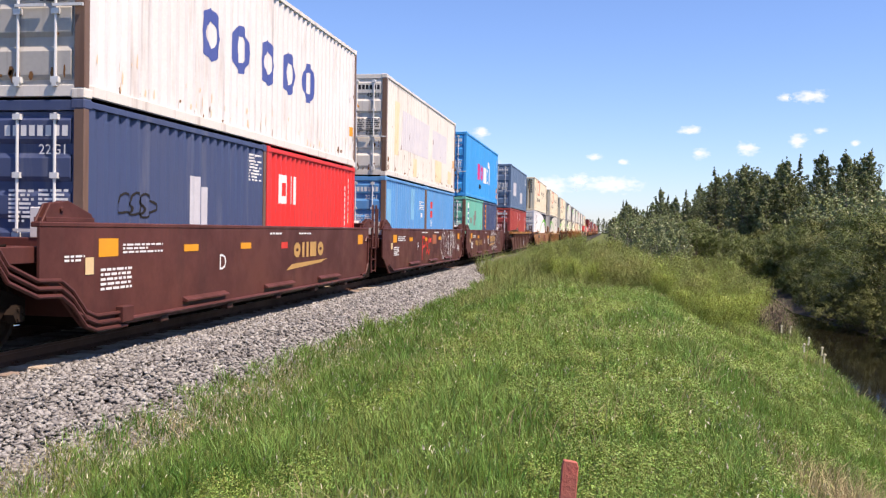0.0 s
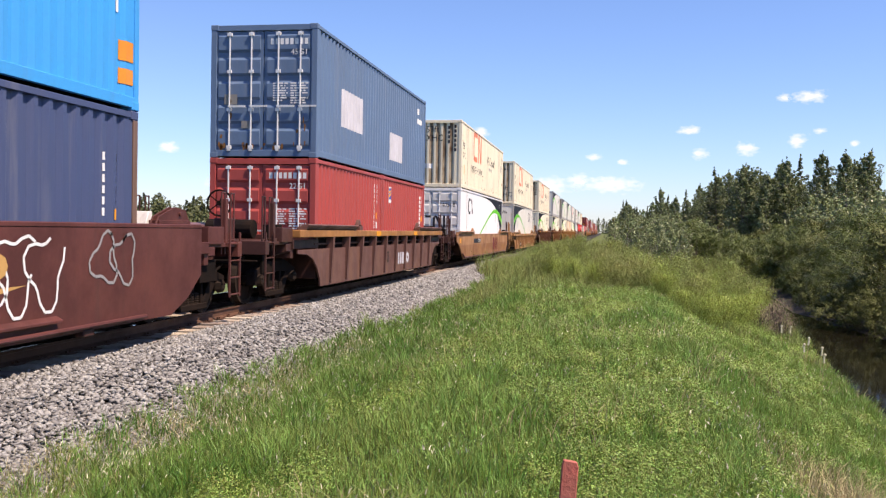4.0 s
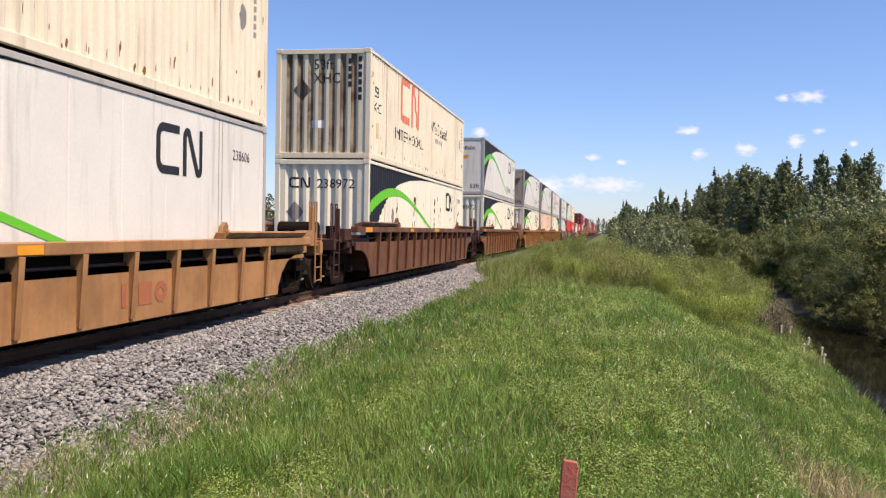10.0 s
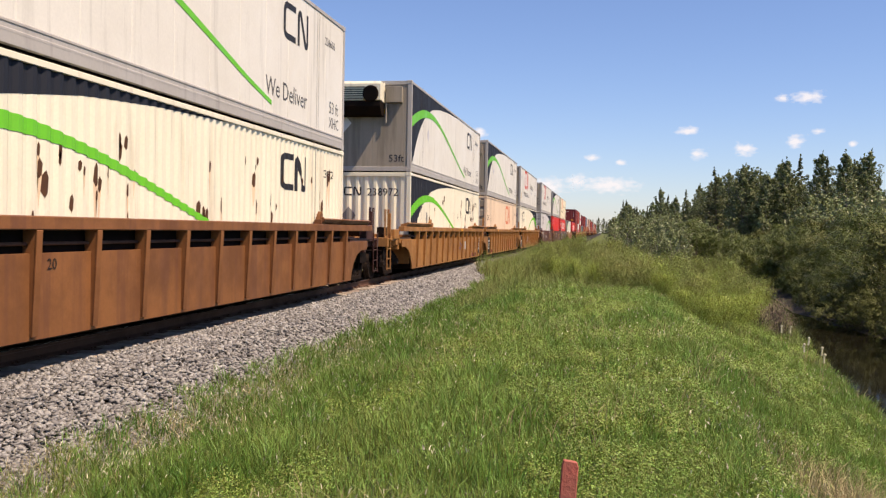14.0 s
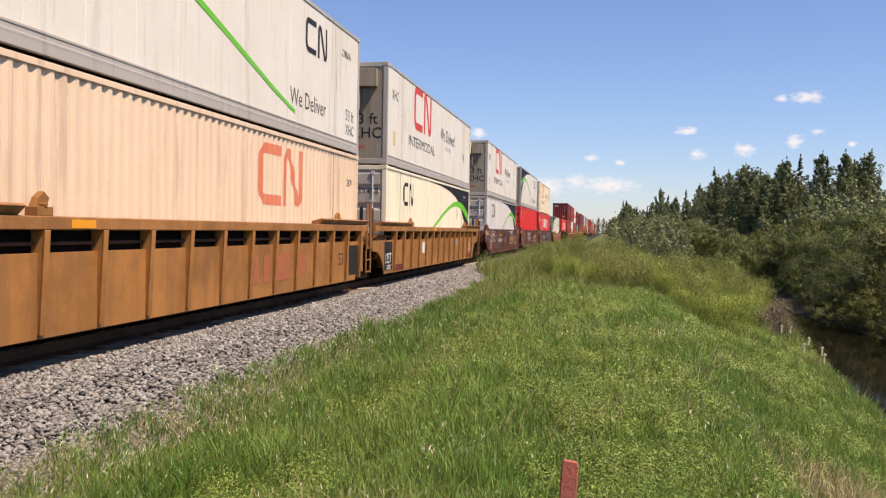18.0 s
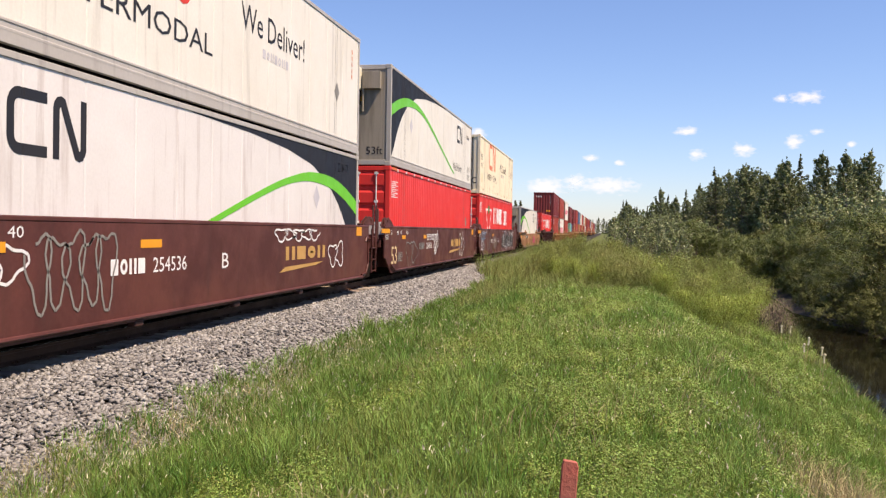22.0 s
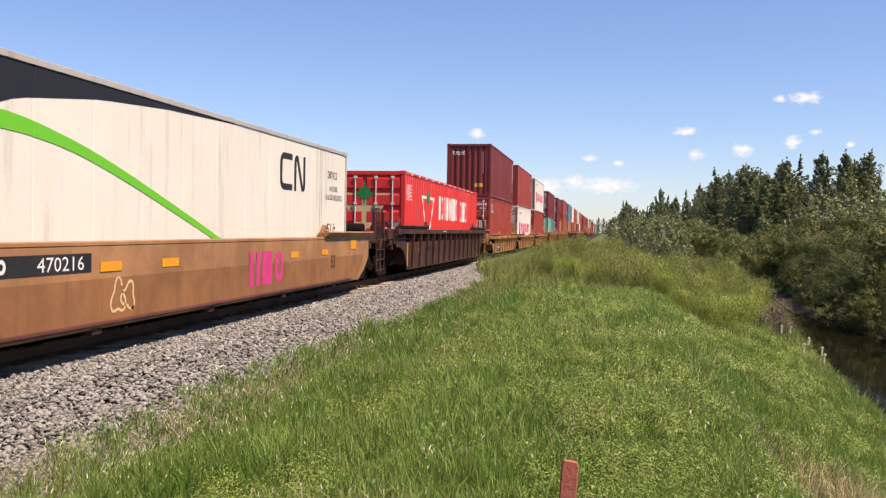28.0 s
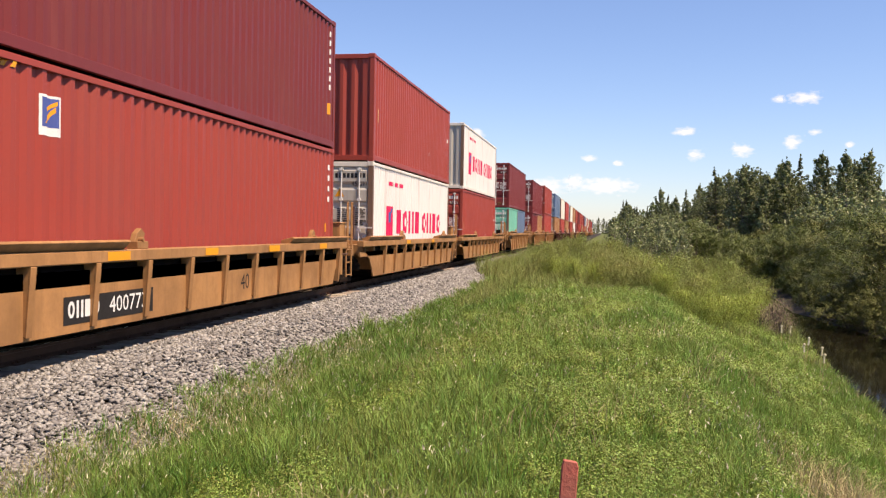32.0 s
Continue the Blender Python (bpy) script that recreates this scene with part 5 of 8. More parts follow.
def platform_mesh(mat, top, reach):
    """The deck over the bogie at a car's end, with its end sill and knees; it points to -y from the well."""
    bm = bmesh.new()
    z = min(top - 0.12, 1.18)
    box(bm, -1.32, 1.32, -reach + 0.62, -0.35, z - 0.07, z)
    box(bm, -0.34, 0.34, -reach + 0.2, 0.3, 0.66, z - 0.07)
    box(bm, -1.36, 1.36, -reach + 0.45, -reach + 0.62, z - 0.24, z + 0.01)
    box(bm, -1.36, 1.36, -0.36, -0.2, 0.36, z + 0.1)
    if reach > 2:
        box(bm, -1.36, 1.36, -1.95, -1.8, z - 0.34, z - 0.05)
        for s in (-1, 1):
            prism(bm, [(s * 0.3, 0.66), (s * 0.3, z - 0.06), (s * 1.36, z - 0.06), (s * 1.36, z - 0.2)], "y", -2.2, -1.9)
            box(bm, min(s * 1.2, s * 1.38), max(s * 1.2, s * 1.38), -2.5, -1.9, z - 0.02, z + 0.26)
            box(bm, min(s * 1.3, s * 1.4), max(s * 1.3, s * 1.4), -1.9, -0.3, z - 0.16, z + 0.02)
    return finish("end_platform", bm, mat, 0.008)


def deck_gear_mesh():
    """Valves, a reservoir and pipes on and under the deck."""
    bm = bmesh.new()
    bmesh.ops.create_cone(bm, cap_ends=True, segments=14, radius1=0.2, radius2=0.2, depth=1.0, matrix=pose(-0.2, -1.2, 1.4, 0, 90, 0))
    box(bm, 0.55, 0.85, -1.35, -1.05, 1.12, 1.5)
    rod(bm, (0.7, -1.2, 1.3), (1.25, -2.9, 1.22), 0.025, 6)
    rod(bm, (0.3, -3.3, 0.9), (0.9, -1.0, 1.2), 0.02, 6)
    rod(bm, (1.2, -3.3, 0.82), (-1.2, -3.3, 0.82), 0.025, 6)
    box(bm, -1.25, 1.25, -3.22, -2.75, 1.12, 1.16)
    box(bm, -1.2, -0.7, -2.6, -2.0, 0.55, 0.9)
    box(bm, 0.5, 1.15, -2.9, -2.75, 0.5, 1.05)
    return finish("deck_gear", bm, STEEL, 0.01)


def post_mesh(mat):
    bm = bmesh.new()
    box(bm, -0.04, 0.04, -0.05, 0.05, 0.0, 0.78)
    box(bm, -0.02, 0.06, -0.09, 0.09, 0.0, 0.12)
    return finish("end_post", bm, mat, 0.008)


def coupler_mesh():
    bm = bmesh.new()
    box(bm, -0.11, 0.11, -0.55, 0.6, 0.76, 0.98)
    box(bm, -0.2, 0.16, -0.72, -0.35, 0.70, 1.02)
    box(bm, 0.06, 0.24, -0.80, -0.6, 0.72, 1.0)
    rod(bm, (0.5, -0.2, 0.75), (0.35, -0.75, 0.45), 0.025)
    return finish("coupler", bm, STEEL, 0.015)


def ladder_mesh(mat):
    bm = bmesh.new()
    for x in (0.0, 0.42):
        box(bm, -0.012, 0.012, x - 0.02, x + 0.02, 0.28, 1.35)
    for i in range(4):
        z = 0.32 + i * 0.28
        rod(bm, (0.0, 0, z), (0.0, 0.42, z), 0.014, 6)
    return finish("ladder", bm, mat)


def tall_ladder_mesh(mat):
    """Steps beside a shared bogie, with two long hand loops above them."""
    bm = bmesh.new()
    for y in (0.0, 0.44):
        box(bm, -0.014, 0.014, y - 0.022, y + 0.022, 0.30, 1.45)
    for i in range(4):
        z = 0.34 + i * 0.30
        rod(bm, (0, 0, z), (0, 0.44, z), 0.014, 6)
    for y in (0.02, 0.36):
        for k in (0.0, 0.1):
            rod(bm, (-0.02, y + k, 0.95), (-0.02, y + k, 2.06), 0.015, 6)
        rod(bm, (-0.02, y, 2.06), (-0.02, y + 0.1, 2.06), 0.015, 6)
    return finish("ladder", bm, mat)


def end_box_mesh(mat):
    """A welded box on the end deck."""
    bm = bmesh.new()
    box(bm, -0.15, 0.15, -0.26, 0.2, 1.05, 1.56)
    box(bm, -0.17, 0.17, -0.28, 0.22, 1.555, 1.585)
    box(bm, -0.08, 0.12, -0.5, -0.24, 1.05, 1.34)
    return finish("end_box", bm, mat, 0.01)


def handrail_mesh(mat):
    bm = bmesh.new()
    for y in (0.0, 0.14, 0.36, 0.5):
        rod(bm, (0, y, -0.1), (0, y, 0.9), 0.015, 6)
    for y in (0.0, 0.36):
        rod(bm, (0, y, 0.9), (0, y + 0.14, 0.9), 0.015, 6)
    rod(bm, (0, 0, 0.12), (0, 0.5, 0.12), 0.012, 6)
    return finish("handrail", bm, mat)


def brake_wheel_mesh():
    bm = bmesh.new()
    r = 0.24
    for i in range(16):
        a, b = 6.283 * i / 16, 6.283 * (i + 1) / 16
        rod(bm, (r * math.cos(a), 0, r * math.sin(a)), (r * math.cos(b), 0, r * math.sin(b)), 0.018, 6)
    for i in range(5):
        a = 6.283 * i / 5
        rod(bm, (0, 0, 0), (r * math.cos(a), 0, r * math.sin(a)), 0.012, 5)
    rod(bm, (0, -0.05, 0), (0, 0.12, 0), 0.04)
    return finish("brake_wheel", bm, STEEL)


def brake_stand_mesh(mat):
    bm = bmesh.new()
    box(bm, -0.16, 0.16, -0.06, 0.12, 0.0, 0.5)
    box(bm, -0.05, 0.05, -0.02, 0.06, 0.5, 0.85)
    return finish("brake_stand", bm, mat, 0.02)


def bolster_mesh():
    bm = bmesh.new()
    box(bm, -1.0, 1.0, -0.2, 0.2, 0.38, 0.66)
    bmesh.ops.create_cone(bm, cap_ends=True, segments=16, radius1=0.25, radius2=0.25, depth=0.2, matrix=pose(0, 0, 0.7))
    return finish("truck", bm, STEEL, 0.02)


def side_frame_mesh(s):
    """The cast frame of a bogie, seen from the side, with a window for the springs."""
    bm = bmesh.new()
    top = [(-1.12, 0.36), (-1.12, 0.62), (-0.9, 0.68), (-0.55, 0.80), (0.55, 0.80), (0.9, 0.68), (1.12, 0.62), (1.12, 0.36), (0.98, 0.36), (0.92, 0.5),
           (0.5, 0.58), (-0.5, 0.58), (-0.92, 0.5), (-0.98, 0.36)]
    x0, x1 = sorted((s * 0.93, s * 1.1))
    prism(bm, [(y, z) for y, z in top], "x", x0, x1)
    for k in (-1, 1):
        prism(bm, [(k * 0.86, 0.56), (k * 0.66, 0.64), (k * 0.30, 0.22), (k * 0.38, 0.14), (k * 0.48, 0.14)], "x", x0 + 0.02, x1 - 0.02)
        prism(bm, [(k * 0.34, 0.62), (k * 0.26, 0.62), (k * 0.26, 0.2), (k * 0.34, 0.2)], "x", x0 + 0.02, x1 - 0.02)
    prism(bm, [(-0.5, 0.12), (0.5, 0.12), (0.44, 0.22), (-0.44, 0.22)], "x", x0, x1)
    return finish("side_frame", bm, STEEL, 0.012)


def spring_mesh():
    """One coil spring, as a stack of rings on a core."""
    bm = bmesh.new()
    rod(bm, (0, 0, 0.21), (0, 0, 0.40), 0.05, 8)
    for i in range(5):
        bmesh.ops.create_cone(bm, cap_ends=True, segments=10, radius1=0.078, radius2=0.078, depth=0.018, matrix=pose(0, 0, 0.225 + i * 0.036))
    return finish("spring", bm, WHEEL)


def wheelset_mesh():
    bm = bmesh.new()
    rod(bm, (-1.12, 0, 0), (1.12, 0, 0), 0.085, 12)
    for s in (-1, 1):
        prof = [(0.10, 0.02), (0.16, 0.05), (0.38, 0.03), (0.40, 0.07), (0.455, 0.07), (0.46, -0.035), (0.485, -0.045), (0.485, -0.07), (0.40, -0.07), (0.38, -0.02), (0.15, -0.05)]
        n = 22
        rings = []
        for i in range(n):
            a = 6.283185 * i / n
            rings.append([bm.verts.new((s * (0.75 + x), r * math.cos(a), r * math.sin(a))) for r, x in prof])
        for i in range(n):
            A, B = rings[i], rings[(i + 1) % n]
            for j in range(len(prof)):
                k = (j + 1) % len(prof)
                bm.faces.new((A[j], A[k], B[k], B[j]))
        bmesh.ops.create_cone(bm, cap_ends=True, segments=6, radius1=0.12, radius2=0.10, depth=0.10, matrix=pose(s * 1.13, 0, 0, 0, 90, 0))
        for i in range(3):
            a = 6.283 * i / 3
            rod(bm, (s * 1.17, 0.06 * math.cos(a), 0.06 * math.sin(a)), (s * 1.2, 0.06 * math.cos(a), 0.06 * math.sin(a)), 0.018, 6)
    bmesh.ops.recalc_face_normals(bm, faces=bm.faces[:])
    return finish("wheelset", bm, WHEEL)


WHEELS = []


def truck(parent, y, start):
    """A bogie under a car: bolster, two cast frames, springs and two turning wheelsets."""
    b = put("truck", shared("bolster", bolster_mesh), parent, pose(0, y, 0), "grimy brown cast-steel bogie")
    for s in (-1, 1):
        put("side_frame", shared(("sf", s), lambda: side_frame_mesh(s)), b)
        if start < 445:
            for q in (-0.17, 0.0, 0.17):
                put("spring", shared("spring", spring_mesh), b, pose(s * 1.0, q, 0))
    for k in (-0.89, 0.89):
        w = put("wheelset", shared("wheelset", wheelset_mesh), b, pose(0, k, 0.46))
        WHEELS.append((w, k, start + y + k))
    return b


def well_car(start, length, colour, top, ribbed, low=0.2, ends=("own", "own"), chord=None, brake=False, label="", group="well cars of the train"):
    """A well car: deep side plates, top chords, ribs, end decks over bogies. Its origin is at rail height below the near end of its load."""
    mat = PAINT[colour]
    cmat = PAINT[chord or colour]
    gear = colour if colour in ("orange", "carbrown", "yellow") else "darkbrown"
    gmat = PAINT[gear]
    car = tagged(new("well_car"), label, "rail car", group)
    key = (length, colour, chord, top, ribbed, low, ends)
    short = (1.25 if ends[0] != "own" or (colour == "carbrown" and length < 13) else 1.9, 0.45 if ends[1] != "own" else 1.45) if not ribbed else (2.05 if ends[0] != "own" else 1.9, 0.1 if ends[1] != "own" else 1.9)
    for s in (1, -1):
        plate = put("side_plate", shared(("plate", s, *key), lambda: side_plate(length, top, low, mat, ribbed, s, ends)), car)
        put("top_chord", shared(("chord", s, *key), lambda: chord_mesh(length, top, 0.15 if ribbed else 0.06, cmat, s, 1.54 if ribbed else 1.485, short)), car)
        put("bottom_sill", shared(("sill", s, *key), lambda: sill_mesh(length, low, mat, s)), car)
        if colour == "carbrown":
            gm = shared(("horn", s), lambda: horn_mesh(mat, s))
            put("guide_horn", gm, car, pose(0, -0.1, top))
            put("guide_horn", gm, car, pose(0, length + 0.1, top) @ Matrix.Scale(-1, 4, (0, 1, 0)))
        else:
            gm = shared(("guide", s, colour), lambda: guide_mesh(mat, s))
            put("guide_plate", gm, car, pose(0, 0, top))
            put("guide_plate", gm, car, pose(0, length - 0.8 - (1.45 if ribbed and ends[1] != "own" else 0), top))
            lm = shared(("lug", s, colour), lambda: lock_mesh(mat, s))
            put("lock_lug", lm, car, pose(0, 2.75, top))
            put("lock_lug", lm, car, pose(0, length - 2.2, top))
        if not ribbed:
            fm = shared(("foot", s, colour), lambda: bracket_mesh(mat, s))
            for i in range(5):
                put("foot_bracket", fm, plate, pose(0, 1.6 + (length - 3.2) * i / 4, low - 0.07))
            put("air_pipe", shared(("pipe", s, length), lambda: pipe_mesh(length, s)), plate)
        else:
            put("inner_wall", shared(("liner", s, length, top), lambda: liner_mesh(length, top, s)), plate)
            put("slot_rod", shared(("slot", s, length), lambda: slot_rod_mesh(length, s)), plate, pose(0, 0, top))
        if ribbed:
            n = round((length - 0.8) / 1.22)
            rm = shared(("rib", s, *key), lambda: rib_mesh(top, low, mat, s))
            for i in range(n + 1):
                put("rib", rm, plate, pose(0, 0.4 + (length - 0.8) * i / n, 0))
        if s == 1:
            side = plate
            if colour == "carbrown" and length < 13:
                for q in (2.9, 6.1, 9.2):
                    put("foot_ledge", shared("ledge", ledge_mesh), plate, pose(0, q, 0.36))
            if colour == "carbrown" and ends[0] == "own" and length < 13:
                for k in range(3):
                    put("bent_pipe", shared(("bend", k), lambda: bend_pipe_mesh(k)), plate)
                put("pipe_block", shared("pblock", pipe_block_mesh), plate, pose(0, 0.45, 0.24))

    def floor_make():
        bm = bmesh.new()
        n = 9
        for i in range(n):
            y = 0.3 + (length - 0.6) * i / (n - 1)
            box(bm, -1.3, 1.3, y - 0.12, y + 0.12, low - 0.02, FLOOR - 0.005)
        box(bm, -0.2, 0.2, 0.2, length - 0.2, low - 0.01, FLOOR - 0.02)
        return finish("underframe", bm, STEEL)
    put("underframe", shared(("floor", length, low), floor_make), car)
    for e, sgn in ((0, 1), (1, -1)):
        y0 = 0.0 if e == 0 else length
        turn = pose(0, y0, 0) if e == 0 else pose(0, y0, 0, 0, 0, 180)
        reach = 3.75 if ends[e] == "own" else 1.75
        put("end_platform", shared(("plat", gear, top, reach), lambda: platform_mesh(gmat, top, reach)), car, turn)
        if colour == "carbrown":
            for x in (-1.0, 1.0):
                put("load_guide", shared("lguide", load_guide_mesh), car, turn @ pose(x, -0.32, min(top - 0.12, 1.18) + 0.1), "white-painted bent steel load guide")
        if ends[e] == "own":
            truck(car, y0 - sgn * 2.05, start)
            put("coupler", shared("coupler", coupler_mesh), car, turn @ pose(0, -3.0, 0))
            for x in (1.34, -1.34):
                put("ladder", shared(("ladder", gear), lambda: ladder_mesh(gmat)), car, turn @ pose(x, -3.25, 0))
                put("handrail", shared(("hand", gear), lambda: handrail_mesh(gmat)), car, turn @ pose(x * 0.93, -3.2, 1.1))
            put("deck_gear", shared("gear", deck_gear_mesh), car, turn, "black valves and pipes of the air brake")
            put("end_post", shared(("post", gear), lambda: post_mesh(gmat)), car, turn @ pose(sgn * 1.28, -2.75, 1.12))
            if brake and e == 0:
                put("brake_stand", shared(("bstand", gear), lambda: brake_stand_mesh(gmat)), car, pose(0.35, -2.9, 1.1))
                put("brake_wheel", shared("bwheel", brake_wheel_mesh), car, pose(0.35, -3.05, 1.88))
        elif ends[e] == "lead":
            truck(car, y0 - sgn * 1.6, start)
            lcol = colour if colour in ("orange", "yellow", "carbrown") else "darkbrown"
            back = -0.95 if ribbed else -1.50
            put("ladder", shared(("tall_ladder", lcol), lambda: tall_ladder_mesh(PAINT[lcol])), car, turn @ pose(1.40 * sgn, back, 0))
            for x in (1.2, -1.2):
                put("end_box", shared(("end_box", lcol), lambda: end_box_mesh(PAINT[lcol])), car, turn @ pose(x, -0.35, 0))
            put("end_post", shared("dark_post", lambda: post_mesh(PAINT["darkbrown"])), car, turn @ pose(sgn * 1.40, back - 0.08, 1.20))
            if colour == "carbrown":
                put("air_hose", shared("hose", hose_mesh), car, turn @ pose(0, -0.02, 0) @ Matrix.Scale(sgn, 4, (1, 0, 0)))
    return car, side


MOVES = []


def on_train(thing, y, z=0.0, x=0.0):
    """The thing goes with the train; y is its place along the track at the start."""
    thing.matrix_basis = pose(x, y, z)
    MOVES.append((thing, x, y, z))
    return thing


H95, H86 = 2.896, 2.591
L53, L40, L20 = 16.154, 12.192, 6.058


def stack(y, boxes):
    """Containers in a well, one on the other: rows of (length, height, style, colour, end, decorate, label), two short ones share a layer."""
    z = FLOOR
    for layer in boxes:
        u = 0.0
        for spec in layer:
            length, height, style, colour, end, decorate, label = spec
            th, half, sec, esec = container(length, height, style, colour, end, label=label)
            if decorate:
                decorate(th, length, height, half, sec, esec)
            if end == "doors" and length < 15:
                door_print(th, length, height, half, esec, colour)
            if length > 15:
                side_marks(th, half, sec, [bar(q, 0.18, 0.014, height - 0.28) for q in (1.92, 2.05, length - 2.06, length - 1.93)], "joint", "sealed joints beside the lifting posts")
            on_train(th, y + u, z)
            u += length + 0.06
        z += max(s[1] for s in layer) + 0.018


# ---- marks for each kind of container ----
def side_marks(th, half, sec, polys, ink, label=""):
    return marking(th, polys, ink, sec, side_place(half), label)


def rail_marks(th, L, H, half):
    """White clips and amber dashes along the top rail of a side."""
    flat = [(0.0, -0.018), (L, -0.018)]
    marking(th, [bar(0.9 + i * 1.22, H - 0.10, 0.2, 0.075) for i in range(12)], "white", flat, side_place(half), "white clips along the top rail")
    marking(th, [bar(0.3 + i * 0.14, H - 0.08, 0.07, 0.07, 0.05) for i in range(5)], "amber", flat, side_place(half), "amber dashes on the top rail")


def end_marks(th, half, esec, polys, ink, flat=False, y=0.028):
    sec = [(0, 0), (3, 0)] if flat else esec
    return marking(th, polys, ink, sec, end_place(half, y if not flat or y != 0.028 else 0.018))


def code(L, H, u=None):
    """The small print at the far end of a side: two columns of bars."""
    u = L - 0.62 if u is None else u
    return [bar(u, H - 0.5 - i * 0.15, 0.07, 0.10) for i in range(9)] + [bar(u + 0.22, H - 0.5 - i * 0.15, 0.07, 0.10) for i in range(4)]


def diamond(u, z, r):
    return [[(u - r, z), (u, z - r * 1.15), (u + r, z), (u, z + r * 1.15)]]


def door_print(th, L, H, half, esec, colour):
    """What is painted on a pair of doors: a size code, rows of small print and two plates."""
    ink = "black" if colour in ("white", "oldwhite", "cleanwhite", "cream", "pale", "peach", "palegrey") else "white"
    w = 2 * half
    end_marks(th, half, esec, text("22G1" if L < 7 else "45G1" if L < 13 else "53", half + 0.62, H - 0.66, 0.12), ink, True, 0.006)
    end_marks(th, half, esec, [bar(half + 0.16 + i * 0.11, H - 0.44, 0.075, 0.13) for i in range(8)], ink, True, 0.006)
    end_marks(th, half, esec, stencil(half + 0.22, H * 0.42, 0.34, 0.42, 3) + stencil(half + 0.62, H * 0.40, 0.4, 0.48, 5), ink, True, 0.006)
    end_marks(th, half, esec, [bar(0.32, H * 0.40, 0.3, 0.22), bar(0.72, H * 0.22, 0.24, 0.16)], "dull", True, 0.006)
    end_marks(th, half, esec, edge_rust(w, H * 0.5, L4 + len(colour), 26), "rust", True, 0.006)
    if ink == "black" and L < 15:
        tri = [[(half + 0.16, H - 0.95), (half + 0.42, H - 0.95), (half + 0.29, H - 0.72)]]
        end_marks(th, half, esec, tri, "amber", True, 0.006)


L4 = 41


def deco_swoosh(flip, number="", flat_end=False, badge_ink="black", deliver=False, spots=0, end=""):
    def deco(th, L, H, half, sec, esec):
        g, d = swoosh(L, H, flip)
        if number == "287422":
            g = [[(p * 0.9, q) for p, q in poly] for poly in g]
        side_marks(th, half, sec, d, "navy", "dark navy painted corner")
        side_marks(th, half, [(u, k - 0.003) for u, k in sec], g, "green", "lime green painted band")
        u = 2.4 if flip else 11.6 if number == "287422" else 12.0
        side_marks(th, half, sec, badge(u, 1.82, 0.72), badge_ink)
        if flip:
            side_marks(th, half, sec, text(" ".join((number or "240508")[i:i + 2] for i in (0, 2, 4)), L - 1.75, 2.40, 0.2, 0.85), "white")
        else:
            side_marks(th, half, sec, text(number or "238606", L - 1.5, 2.2, 0.17), "black")
        if number == "287422":
            side_marks(th, half, sec, fitted("HI-CUBE", L - 1.35, 1.92, 0.6, 0.12) + fitted("CHASSIS REQUIRED", L - 1.65, 1.72, 1.3, 0.12) + text("53 ft", L - 1.5, 0.95, 0.24), "black")
        if deliver:
            side_marks(th, half, sec, text("We Deliver", 11.1, 0.62, 0.34), "slate")
            side_marks(th, half, sec, text("53 ft", L - 1.15, 0.75, 0.26) + text("XHC", L - 1.15, 0.42, 0.24), "slate")
        side_marks(th, half, sec, diamond(12.85 if flip else 2.9, 1.75 if flip else 1.45, 0.22), "dull" if spots else "patch")
        if spots:
            rng = random.Random(spots)
            sp, runs = [], []
            cols = [rng.uniform(3.2, L - 1.2) for _ in range(11)]
            for k in range(70):
                cu = cols[k % 11] + rng.gauss(0, 0.12) if k % 3 else rng.uniform(3.0, L - 0.6)
                cz, r = rng.uniform(1.15, 2.6), rng.uniform(0.022, 0.078)
                if cz > 2.3 - 0.35 * (cu < 5.5):
                    continue
                sp.append([(cu - r * 0.7, cz - r), (cu - r * 0.1, cz - r * 2.0), (cu + r * 0.5, cz - r * 1.2), (cu + r * 0.7, cz + r), (cu + r * 0.1, cz + r * 2.1), (cu - r * 0.5, cz + r * 1.3)])
                if k % 2 == 0:
                    runs.append([(cu - r * 0.25, cz - r * rng.uniform(5, 13)), (cu + r * 0.25, cz - r * 5), (cu + r * 0.7, cz), (cu - r * 0.7, cz)])
            side_marks(th, half, [(u, k + 0.0015) for u, k in sec], runs, "run", "pale orange rust runs")
            side_marks(th, half, sec, sp, "scab", "flaking rust spots")
        if end == "doors":
            end_marks(th, half, esec, text(number or "240508", 1.62, H - 0.82, 0.17) + badge(0.72, 1.12, 0.58), "black", True, 0.006)
            end_marks(th, half, esec, diamond(2.0, 0.95, 0.25), "white", True, 0.004)
        elif flat_end:
            end_marks(th, half, esec, text(number or "238606", 1.3, H - 0.62, 0.19) + badge(0.4, H - 0.62, 0.2), "black", True)
            end_marks(th, half, esec, diamond(0.36, 1.55, 0.26), "white", True)
            end_marks(th, half, esec, [bar(1.45, H - 1.05, 0.3, 0.16)], "amber", True)
            end_marks(th, half, esec, text("53ft", 1.85, 0.32, 0.22), "black", True)
        else:
            end_marks(th, half, esec, text("238972", 1.15, H - 0.75, 0.24) + badge(0.38, H - 0.75, 0.28), "black")
            end_marks(th, half, esec, text("53 ft", 1.5, 0.62, 0.3), "black")
            end_marks(th, half, esec, diamond(0.55, 1.5, 0.25), "dull")
    return deco


